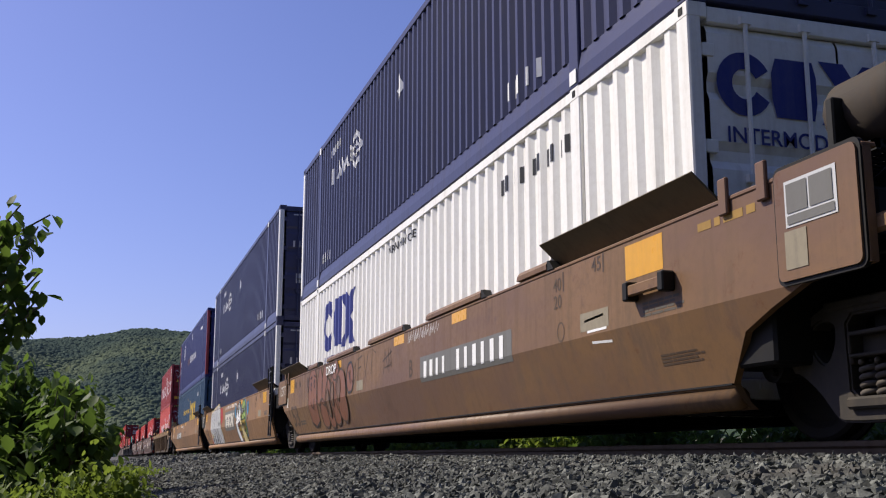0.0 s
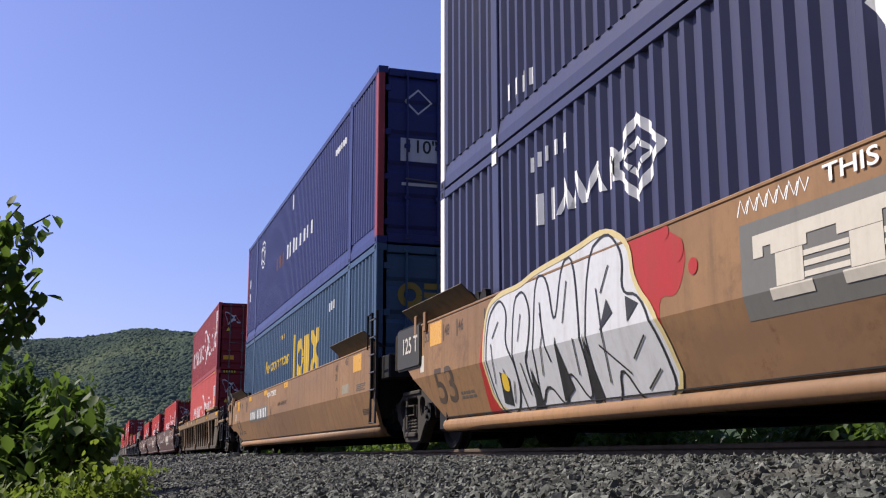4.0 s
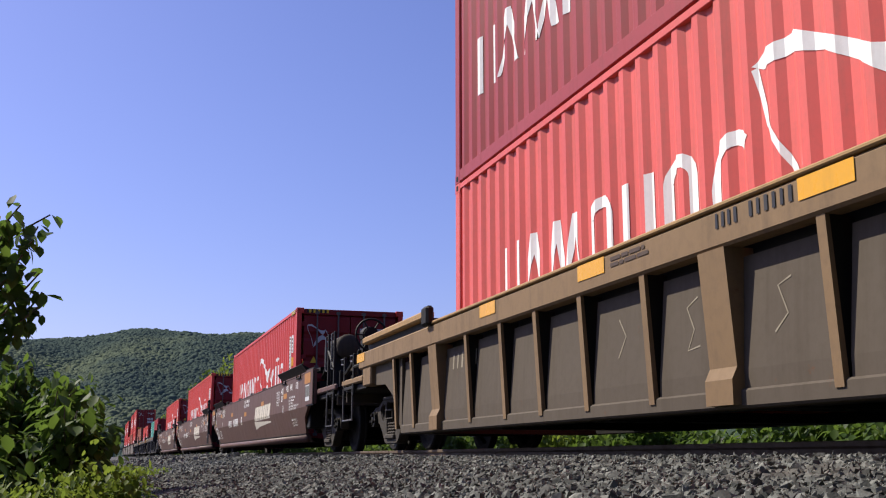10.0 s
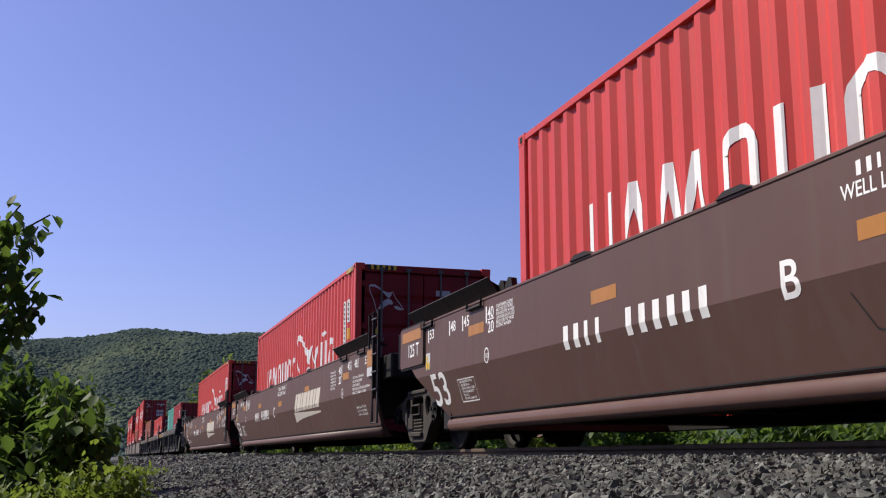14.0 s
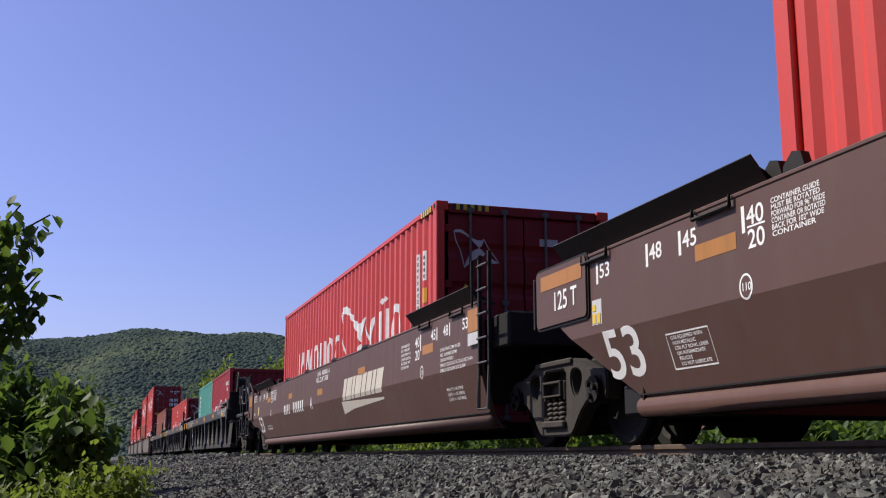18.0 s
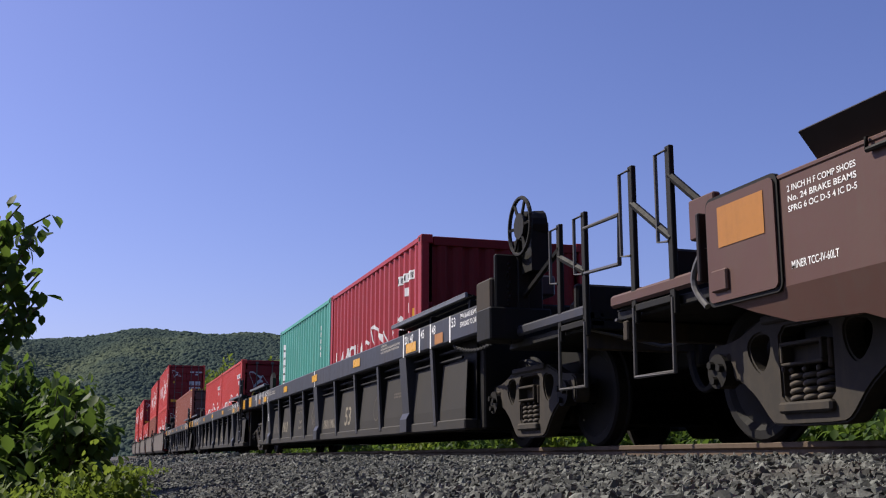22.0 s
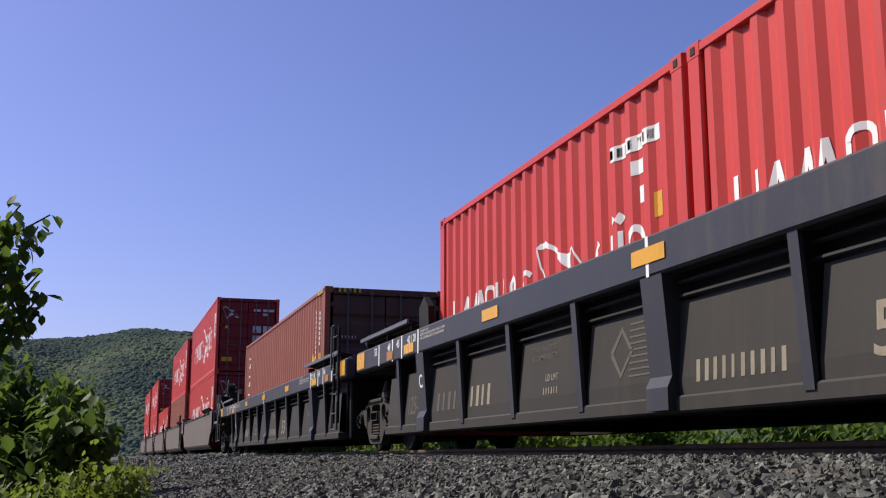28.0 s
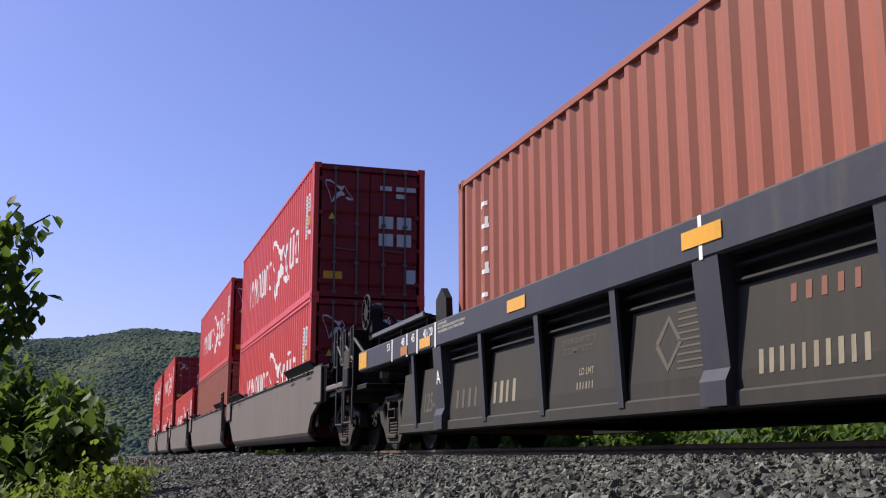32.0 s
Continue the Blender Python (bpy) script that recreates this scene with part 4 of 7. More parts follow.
def scatter_mesh(name, base_v, base_f, places, material):
    """One mesh of many small copies of a base shape; places: (n, 4, 4) array of poses."""
    bv = np.c_[np.array(base_v), np.ones(len(base_v))]
    n = len(places)
    V = np.einsum("nij,vj->nvi", places, bv)[:, :, :3].reshape(-1, 3)
    F = (np.array(base_f)[None] + (np.arange(n) * len(bv))[:, None, None]).reshape(-1, len(base_f[0]))
    me = bpy.data.meshes.new(name)
    k = F.shape[1]
    me.vertices.add(len(V))
    me.vertices.foreach_set("co", V.ravel())
    me.loops.add(F.size)
    me.loops.foreach_set("vertex_index", F.ravel())
    me.polygons.add(len(F))
    me.polygons.foreach_set("loop_start", np.arange(0, F.size, k))
    me.update(calc_edges=True)
    me.materials.append(material)
    return me


def stone_material():
    m, nt, p = node_mat("grey_ballast_stone")
    geo = nt.nodes.new("ShaderNodeNewGeometry")
    # most stones dark, a few pale
    few = nt.nodes.new("ShaderNodeMath")
    few.operation = "POWER"
    nt.links.new(geo.outputs["Random Per Island"], few.inputs[0])
    few.inputs[1].default_value = 1.7
    c = mix(nt, few.outputs[0], (0.028, 0.030, 0.025), (0.235, 0.24, 0.205))
    c = mix(nt, ramp(nt, noise_node(nt, 40.0, 4), 0.4, 0.75), c, (0.06, 0.06, 0.05))
    c = mix(nt, ramp(nt, noise_node(nt, 1.3, 3), 0.55, 0.85), c, (0.12, 0.10, 0.078))
    # stones under the train carry the same painted shade
    c = mix(nt, under_train_shade(nt), c, (0.014, 0.012, 0.010))
    nt.links.new(c, p.inputs["Base Color"])
    p.inputs["Roughness"].default_value = 0.85
    bump(nt, p, noise_node(nt, 90.0, 4), 0.4, 0.006)
    return m


def random_turns(rng, n):
    q = rng.normal(size=(n, 4))
    q /= np.linalg.norm(q, axis=1)[:, None]
    w, x, y, z = q.T
    return np.stack([1 - 2 * (y * y + z * z), 2 * (x * y - z * w), 2 * (x * z + y * w), 2 * (x * y + z * w), 1 - 2 * (x * x + z * z), 2 * (y * z - x * w), 2 * (x * z - y * w), 2 * (y * z + x * w), 1 - 2 * (x * x + y * y)], axis=1).reshape(n, 3, 3)


def poses(rng, xyz, sizes, flat=(0.7, 1.3)):
    n = len(xyz)
    R = random_turns(rng, n)
    s = sizes[:, None] * rng.uniform(flat[0], flat[1], (n, 3))
    P = np.zeros((n, 4, 4))
    P[:, :3, :3] = R * s[:, None, :]
    P[:, :3, 3] = xyz
    P[:, 3, 3] = 1
    return P


def make_ballast():
    rng = np.random.default_rng(4)
    shapes = []
    for seed in range(5):
        # crushed stone: the hull of a few random corners
        r = random.Random(seed + 3)
        bm = bmesh.new()
        for _ in range(9):
            d = Vector((r.gauss(0, 1), r.gauss(0, 1), r.gauss(0, 1))).normalized()
            bm.verts.new((d.x * 1.25 * r.uniform(0.8, 1.1), d.y * r.uniform(0.8, 1.1), d.z * 0.75 * r.uniform(0.8, 1.1)))
        bmesh.ops.convex_hull(bm, input=list(bm.verts))
        bmesh.ops.delete(bm, geom=[v for v in bm.verts if not v.link_faces], context="VERTS")
        bmesh.ops.triangulate(bm, faces=list(bm.faces))
        bm.verts.index_update()
        shapes.append(([tuple(v.co) for v in bm.verts], [[v.index for v in f.verts] for f in bm.faces]))
        bm.free()
    gz = np.vectorize(ground_z)
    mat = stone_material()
    zones = ((1.6, 12.0, 0.0, 4.35, 3300, 0.0215), (12.0, 26.0, -0.2, 4.3, 900, 0.031), (26.0, 60.0, -0.2, 4.2, 110, 0.07), (3.0, 30.0, 4.5, 7.2, 90, 0.05), (-30.0, 1.6, -0.2, 4.2, 160, 0.05))
    for y0, y1, x0, x1, dens, size in zones:
        n = int((y1 - y0) * (x1 - x0) * dens)
        x, y = rng.uniform(x0, x1, n), rng.uniform(y0, y1, n)
        keep = rng.uniform(0, 1, n) < np.clip((x + 0.15) / 0.5, 0.05, 1) + (x > 4)
        keep &= np.hypot(x, y) > 1.1
        x, y = x[keep], y[keep]
        zz = gz(x, y)
        # finest along the bank beside the passing cars, coarser on the slope and path
        fine = (np.hypot(x, y) > np.abs(zz) / 0.042) & (x < 1.15 * y + 1.0)
        some = fine | (rng.uniform(0, 1, len(x)) < 0.16)
        x, y, fine = x[some], y[some], fine[some]
        s = size * rng.uniform(0.6, 1.35, len(x)) * np.where(fine, 1.0, 1.25)
        z = gz(x, y) + s * rng.uniform(-0.1, 0.8, len(x))
        z = np.where(x > 3.7, np.minimum(z, -0.05), z)
        P = poses(rng, np.c_[x, y, z], s)
        for k, (base_v, base_f) in enumerate(shapes):
            me = scatter_mesh("ballast", base_v, base_f, P[k::len(shapes)], mat)
            me.polygons.foreach_set("use_smooth", np.zeros(len(me.polygons), bool))
            tagged(new("ballast", me), "loose crushed grey stone ballast beside the rails", "gravel", kind="stuff")


def make_track():
    steel = paint("rusty_rail_steel", (0.125, 0.088, 0.060), (0.05, 0.035, 0.025), 0.6, 0.7)
    bright, nt, p = node_mat("polished_rail_head")
    p.inputs["Base Color"].default_value, p.inputs["Metallic"].default_value, p.inputs["Roughness"].default_value = (0.55, 0.52, 0.5, 1), 1.0, 0.25
    wood = paint("weathered_tie_wood", (0.13, 0.10, 0.075), (0.06, 0.05, 0.04), 0.8, 0.9)
    prof = [(-0.07, -0.18), (0.07, -0.18), (0.07, -0.165), (0.012, -0.15), (0.009, -0.05), (0.035, -0.035), (0.036, -0.006), (0.028, 0.0), (-0.028, 0.0), (-0.036, -0.006), (-0.035, -0.035), (-0.009, -0.05), (-0.012, -0.15), (-0.07, -0.165)]
    tr = thing("railway_track", "rusty steel rails on weathered wooden ties in ballast", "railway track")
    tr["kind"] = "structure"
    for s in (-1, 1):
        bm = bmesh.new()
        cx = TRACK + s * 0.755
        prism(bm, [(cx + a, RAIL + b) for a, b in prof], 1, -40, 420)
        ob = part("rail", bm, [steel, bright], tr)
        for poly in ob.data.polygons:
            if poly.normal.z > 0.9 and poly.center.z > RAIL - 0.02:
                poly.material_index = 1
    tie = mesh_of(boxes((-1.3, 1.3, -0.11, 0.11, -0.17, 0.0), bev=0.012), "tie", wood)
    plate = mesh_of(boxes((-0.18, 0.18, -0.09, 0.09, 0.0, 0.018), (-0.10, -0.07, -0.06, -0.03, 0.018, 0.05), (0.07, 0.10, 0.03, 0.06, 0.018, 0.05), bev=0.004), "tie_plate", steel)
    r = random.Random(8)
    for i in range(120):
        o = new("tie", tie)
        o.parent = tr
        o.matrix_basis = pose(TRACK + r.uniform(-0.04, 0.04), -4 + i * 0.52 + r.uniform(-0.03, 0.03), RAIL - 0.195, 0, 0, r.uniform(-1, 1))
        if i < 70:
            q = new("tie_plate", plate)
            q.parent = tr
            q.matrix_basis = pose(TRACK - 0.755, -4 + i * 0.52, RAIL - 0.197)


make_track()
make_ballast()


# ---- foliage ----
def leaf_material(name, dark, light, trans=0.35, gloss=0.25, rough=0.55, clearing=None):
    m, nt, p = node_mat(name)
    geo = nt.nodes.new("ShaderNodeNewGeometry")
    c = mix(nt, geo.outputs["Random Per Island"], dark, light)
    c = mix(nt, ramp(nt, noise_node(nt, 0.6, 3), 0.35, 0.7), c, mix(nt, 0.5, dark, dark))
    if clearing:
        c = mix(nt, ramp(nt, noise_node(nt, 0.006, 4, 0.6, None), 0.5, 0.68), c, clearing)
    nt.links.new(c, p.inputs["Base Color"])
    p.inputs["Roughness"].default_value = rough
    p.inputs["Specular IOR Level"].default_value = gloss
    t = nt.nodes.new("ShaderNodeBsdfTranslucent")
    warm = mix(nt, 0.5, c, light)
    nt.links.new(warm, t.inputs["Color"])
    x = nt.nodes.new("ShaderNodeMixShader")
    x.inputs[0].default_value = trans
    nt.links.new(p.outputs[0], x.inputs[1])
    nt.links.new(t.outputs[0], x.inputs[2])
    nt.links.new(x.outputs[0], nt.nodes["Material Output"].inputs["Surface"])
    return m


LEAF_DARK = leaf_material("dark_green_leaf", (0.034, 0.074, 0.013), (0.14, 0.215, 0.034), 0.5)
LEAF_LIGHT = leaf_material("bright_green_leaf", (0.085, 0.14, 0.018), (0.23, 0.29, 0.042), 0.5)
# blue-grey of distant haze is mixed into the far canopy's colour
LEAF_FAR = leaf_material("hazed_far_canopy_leaf", (0.054, 0.076, 0.067), (0.088, 0.112, 0.086), 0.0, 0.0, 1.0, (0.125, 0.148, 0.092))
BARK = paint("grey_bark", (0.10, 0.08, 0.06), (0.05, 0.04, 0.03), 0.6, 0.9)
LEAF_V = [(0, 0, 0), (-0.26, 0.28, 0.05), (-0.30, 0.62, 0.02), (0, 1.0, -0.10), (0.30, 0.62, 0.02), (0.26, 0.28, 0.05), (0, 0.5, -0.03)]
LEAF_F = [(0, 6, 1), (1, 6, 2), (2, 6, 3), (3, 6, 4), (4, 6, 5), (5, 6, 0)]


def branch(bm, a, b, r0, r1, sag=0.0, n=5, rnd=None):
    a, b = Vector(a), Vector(b)
    pts = []
    for i in range(n + 1):
        t = i / n
        p = a.lerp(b, t) + Vector((0, 0, -sag * 4 * t * (1 - t)))
        if rnd and 0 < i < n:
            p += Vector((rnd.uniform(-1, 1), rnd.uniform(-1, 1), rnd.uniform(-1, 1))) * (b - a).length * 0.03
        pts.append(p)
    for i in range(n):
        ra, rb = r0 + (r1 - r0) * i / n, r0 + (r1 - r0) * (i + 1) / n
        m = Matrix.Translation((pts[i] + pts[i + 1]) / 2) @ (pts[i + 1] - pts[i]).to_track_quat("Z", "Y").to_matrix().to_4x4()
        bmesh.ops.create_cone(bm, cap_ends=True, segments=7, radius1=ra, radius2=rb, depth=(pts[i + 1] - pts[i]).length * 1.04, matrix=m)
    return pts


def shrub(name, label, base, tips, leaves, size, mat, seed, trunk_r=0.03, spread=0.22, category="shrub"):
    """Stems from a base to given tips, with leaves in sprays along their outer halves."""
    rng = np.random.default_rng(seed)
    rnd = random.Random(seed)
    root = thing(name, label, category, m=pose(*base))
    bm = bmesh.new()
    pts = []
    for tip in tips:
        rel = Vector(tip) - Vector(base)
        line = branch(bm, (rnd.uniform(-0.1, 0.1), rnd.uniform(-0.1, 0.1), 0), rel, trunk_r, trunk_r * 0.25, -0.1 * rel.length * rnd.uniform(0, 1), 6, rnd)
        pts.append([np.array(p) for p in line])
    part("stem", bm, BARK, root)
    n = leaves
    xyz = np.zeros((n, 3))
    for i in range(n):
        line = pts[rng.integers(len(pts))]
        t = 1 - abs(rng.normal(0, 0.30))
        t = min(max(t, 0.12), 1.0) * (len(line) - 1)
        k = min(int(t), len(line) - 2)
        p = line[k] + (line[k + 1] - line[k]) * (t - k)
        xyz[i] = p + rng.normal(0, spread, 3) * (0.8, 0.8, 0.7)
    P = poses(rng, xyz, size * rng.uniform(0.6, 1.25, n), (0.85, 1.15))
    # leaves mostly lie flat and droop
    tilt = rng.normal(0, 0.5, (n, 2))
    yaw = rng.uniform(0, 2 * math.pi, n)
    c, s = np.cos(yaw), np.sin(yaw)
    R = np.zeros((n, 3, 3))
    ca, sa = np.cos(tilt[:, 0] - 0.8), np.sin(tilt[:, 0] - 0.8)
    R[:, 0, 0], R[:, 1, 0] = c, s
    R[:, 0, 1], R[:, 1, 1], R[:, 2, 1] = -s * ca, c * ca, sa
    R[:, 0, 2], R[:, 1, 2], R[:, 2, 2] = s * sa, -c * sa, ca
    P[:, :3, :3] = R * (size * rng.uniform(0.6, 1.25, n))[:, None, None]
    ob = new("foliage", scatter_mesh("foliage", LEAF_V, LEAF_F, P, mat))
    ob.parent = root
    return root


def tip_cloud(seed, centre, radius, n):
    r = random.Random(seed)
    out = []
    for _ in range(n):
        a, e = r.uniform(0, 2 * math.pi), r.uniform(0.05, 1.0)
        k = r.uniform(0.6, 1.0)
        out.append((centre[0] + radius[0] * k * math.cos(a) * math.cos(e), centre[1] + radius[1] * k * math.sin(a) * math.cos(e), centre[2] + radius[2] * k * math.sin(e)))
    return out


shrub("sapling", "young broadleaf tree with drooping leafy branches by the path", (-2.2, 10.6, -0.62),
      [(-0.60, 10.3, 2.20), (-0.70, 10.4, 2.10), (-0.85, 10.2, 2.25), (-0.66, 10.4, 1.66), (-1.0, 10.3, 1.85), (-0.72, 10.2, 1.95), (-0.85, 10.5, 1.55), (-0.62, 10.3, 1.36), (-0.95, 10.3, 2.05), (-0.62, 10.35, 1.48), (-0.9, 10.3, 1.3)], 500, 0.17, LEAF_DARK, 11, 0.03, 0.07, "tree")
shrub("shrub", "dark green leafy shrub with drooping leaves", (-1.1, 11.5, -0.62), tip_cloud(2, (-0.66, 11.5, -0.35), (0.70, 0.9, 1.56), 38), 3600, 0.14, LEAF_DARK, 21, 0.02, 0.14)
shrub("shrub", "dark green leafy shrub with drooping leaves", (-0.5, 13.5, -0.62), tip_cloud(3, (-0.55, 13.5, -0.4), (0.62, 0.9, 1.1), 28), 2600, 0.15, LEAF_DARK, 22, 0.02, 0.14)
shrub("shrub", "low bright green bush at the edge of the gravel", (0.0, 7.6, -0.58), tip_cloud(4, (0.0, 7.6, -0.60), (0.30, 0.6, 0.72), 26), 3600, 0.06, LEAF_LIGHT, 23, 0.012, 0.09)
shrub("shrub", "low bright green bush at the edge of the gravel", (-0.42, 7.0, -0.62), tip_cloud(5, (-0.38, 7.0, -0.62), (0.36, 0.5, 0.60), 24), 3000, 0.06, LEAF_LIGHT, 24, 0.012, 0.09)
shrub("shrub", "dark green leafy shrub with drooping leaves", (-1.4, 9.2, -0.62), tip_cloud(6, (-1.1, 9.2, -0.5), (0.6, 0.6, 0.85), 22), 1700, 0.15, LEAF_DARK, 25, 0.02, 0.14)
shrub("sapling", "slender young tree with dark drooping leaves over a bush", (-0.25, 9.0, -0.62), tip_cloud(9, (-0.24, 9.0, 0.16), (0.26, 0.3, 0.52), 16), 520, 0.13, LEAF_DARK, 28, 0.016, 0.09, "tree")
shrub("weed_tuft", "pale grassy weeds growing through the gravel", (0.65, 15.5, -0.28), tip_cloud(7, (0.65, 15.5, -0.28), (0.4, 1.2, 0.14), 16), 420, 0.06, LEAF_LIGHT, 26, 0.006, 0.05, "weeds")
shrub("weed_tuft", "pale grassy weeds growing through the gravel", (0.45, 19.5, -0.31), tip_cloud(8, (0.45, 19.5, -0.31), (0.4, 1.4, 0.2), 14), 420, 0.07, LEAF_LIGHT, 27, 0.006, 0.06, "weeds")


def far_side():
    """Shrubs and weeds that line the far side of the track."""
    rng = random.Random(31)
    k = 0
    y = 3.0
    while y < 75:
        x = rng.uniform(9.0, 11.6)
        h = rng.uniform(1.0, 2.0)
        r = rng.uniform(1.2, 2.0)
        tips = tip_cloud(300 + k, (x, y, -0.05), (r, r, h), 14)
        shrub("shrub", "sunlit green weeds and brush beyond the rails", (x, y, -0.05), tips, 1100, 0.17, LEAF_LIGHT if rng.random() < 0.12 else LEAF_DARK, 400 + k, 0.012, 0.2)
        y += rng.uniform(0.9, 1.8)
        k += 1


far_side()

# crown: a lumpy clump for trees far off
CLUMP = bmesh.new()
bmesh.ops.create_icosphere(CLUMP, subdivisions=1, radius=1.0)
_r = random.Random(5)
for _v in CLUMP.verts:
    _v.co *= 1 + 0.25 * noise.noise(_v.co * 2.2) + _r.uniform(-0.07, 0.07)
CLUMP_V = [tuple(v.co) for v in CLUMP.verts]
CLUMP_F = [[v.index for v in f.verts] for f in CLUMP.faces]
CLUMP.free()


def tree_line():
    """Trees along the far side of the track, towards the bend of the valley."""
    rnd = random.Random(77)
    for i in range(26):
        y = 120 + i * 13 + rnd.uniform(-4, 4)
        x = 15 + rnd.uniform(-1, 6) + i * 0.3
        h = rnd.uniform(8, 14)
        root = thing("tree", "full green broadleaf tree beside the line", "tree", "trees along the line", pose(x, y, -0.6))
        bm = bmesh.new()
        line = branch(bm, (0, 0, 0), (rnd.uniform(-0.5, 0.5), 0, h * 0.75), 0.22, 0.06, 0, 5, rnd)
        for _ in range(6):
            z = h * rnd.uniform(0.3, 0.7)
            a = rnd.uniform(0, 6.28)
            branch(bm, (0, 0, z), (math.cos(a) * h * 0.2, math.sin(a) * h * 0.2, z + h * 0.15), 0.08, 0.02, 0, 3, rnd)
        part("trunk", bm, BARK, root)
        rng = np.random.default_rng(900 + i)
        n = 900
        d = rng.normal(size=(n, 3))
        d /= np.linalg.norm(d, axis=1)[:, None]
        k = rng.uniform(0.55, 1.0, n) ** 0.5
        lump = 1 + 0.25 * np.sin(d[:, 0] * 5 + i) * np.cos(d[:, 2] * 6)
        xyz = d * (k * lump)[:, None] * (h * 0.30, h * 0.30, h * 0.42) + (0, 0, h * 0.58)
        P = poses(rng, xyz, rng.uniform(0.35, 0.75, n))
        ob = new("crown", scatter_mesh("crown", LEAF_V, LEAF_F, P, LEAF_LIGHT if i % 3 else LEAF_DARK))
        ob.parent = root


tree_line()


def hill():
    """A wooded ridge about 1.4 km off: a bank of terrain under thousands of crowns."""
    az = lambda px: 17.39 + math.degrees(math.atan((px - 784) / 1887.5))
    ridge_px = [(-500, 600), (-200, 596), (0, 591), (100, 593), (200, 589), (260, 583), (330, 577), (420, 583), (520, 597), (650, 606), (800, 640), (1100, 700), (1600, 760)]
    R0 = 1400.0

    def top(a):
        """Ridge height at an azimuth in degrees."""
        sp, cp = math.sin(radians(11.035)), math.cos(radians(11.035))
        pts = []
        for p, y in ridge_px:
            k = (441 - y - 7) / 1887.5
            pts.append((az(p), R0 * math.cos(radians(az(p) - 17.39)) * (sp + k * cp) / (cp - k * sp) - 5))
        return float(np.interp(a, [p[0] for p in pts], [p[1] for p in pts]))

    def surface(a, s):
        """s from 0 at the foot to 1 at the ridge, up to 1.3 beyond it."""
        h = top(a)
        r = 700 + 700 * s
        rise = math.sin(min(s, 1.0) * math.pi / 2) ** 1.25
        z = h * rise if s <= 1 else h * (1 - 0.5 * (s - 1))
        spur = 0.10 * h * noise.noise((a * 0.28, s * 2.0, 3.0)) * min(1, 2 * s) * (1 if s < 0.9 else max(0, (1.0 - s) * 10))
        return Vector((r * math.sin(radians(a)), r * math.cos(radians(a)), z + spur - 2))

    soil = paint("wooded_slope_floor", (0.035, 0.06, 0.022), (0.03, 0.035, 0.02), 0.6, 0.95)
    bm = bmesh.new()
    A = [-24 + i * 0.75 for i in range(100)]
    SS = [i * 0.05 for i in range(27)]
    g = [[bm.verts.new(surface(a, s)) for a in A] for s in SS]
    for p, q in zip(g, g[1:]):
        for i in range(len(A) - 1):
            bm.faces.new((p[i], p[i + 1], q[i + 1], q[i]))
    ob = new("hillside", mesh_of(bm, "hillside", soil, True))
    tagged(ob, "long wooded hill rising behind the valley", "hill", kind="structure")
    rng = np.random.default_rng(12)
    n = 70000
    aa = rng.uniform(-8, 18, n)
    ss = rng.uniform(0.0, 1.02, n) ** 0.8
    xyz = np.array([surface(a, s) for a, s in zip(aa, ss)])
    size = rng.uniform(1.5, 3.0, n) * np.where(rng.uniform(0, 1, n) < 0.06, 1.4, 1.0)
    xyz[:, 2] += size * 0.1
    P = poses(rng, xyz, size, (0.8, 1.2))
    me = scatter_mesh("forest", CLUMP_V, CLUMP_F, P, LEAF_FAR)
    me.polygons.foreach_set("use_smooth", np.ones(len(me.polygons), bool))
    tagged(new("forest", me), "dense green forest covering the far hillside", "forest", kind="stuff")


hill()


def unseen_shade_woods():
    """Unseen woodland, added behind the camera and past the train to block sky light."""
    rng = np.random.default_rng(61)
    trees = [(x, y) for y in (-11, -17, -24) for x in range(-34, 44, 5)]
    out = []
    for x, y in trees:
        if 2.0 < x < 8.5:
            continue
        h = rng.uniform(12, 17)
        n = 420
        d = rng.normal(size=(n, 3))
        d /= np.linalg.norm(d, axis=1)[:, None]
        out.append(d * (rng.uniform(0.4, 1, n) ** 0.5)[:, None] * (3.4, 3.4, h * 0.5) + (x + rng.uniform(-1, 1), y + rng.uniform(-1, 1), h * 0.5 - 0.6))
    xyz = np.concatenate(out)
    P = poses(rng, xyz, rng.uniform(0.7, 1.3, len(xyz)))
    tagged(new("woodland", scatter_mesh("woodland", LEAF_V, LEAF_F, P, LEAF_DARK)), "unseen dense green broadleaf woodland added to block sky light", "woodland", kind="stuff")


unseen_shade_woods()


# ---- the train, from the front back ----
LONG, FORTY, TWENTY = 16.154, 12.192, 6.058
HC, STD = 2.896, 2.591
BASE = 0.37
SEAM = BASE + HC


def load(ob, u, z=BASE):
    return rolling(ob, u, z)


def unit(ob, u):
    return rolling(ob, u, RAIL)


SIDE = lambda z: -(bulge(z) - 0.012) - 0.002      # just proud of a smooth car's side
FLAT = lambda z: -1.462                            # just proud of a ribbed car's chord


def mark(root, bm, y, z, mat, x=SIDE, name="lettering", label=""):
    """Paint on a car's near side; y, z: where the drawing's origin lies, in the car's space."""
    return part(name, on_side(bm, y, z, x), mat, root, label)


def words(root, s, y, z, h, mat=None, x=SIDE, fit=None, name="lettering"):
    """Stencilled words of cap height h, squeezed to fit a width."""
    bm = flat_text(s, h / 0.70)
    if fit and bm.verts:
        w = max(v.co.x for v in bm.verts)
        for v in bm.verts:
            v.co.x *= fit / w
    return mark(root, bm, y, z, mat or M["letter"], x, name)


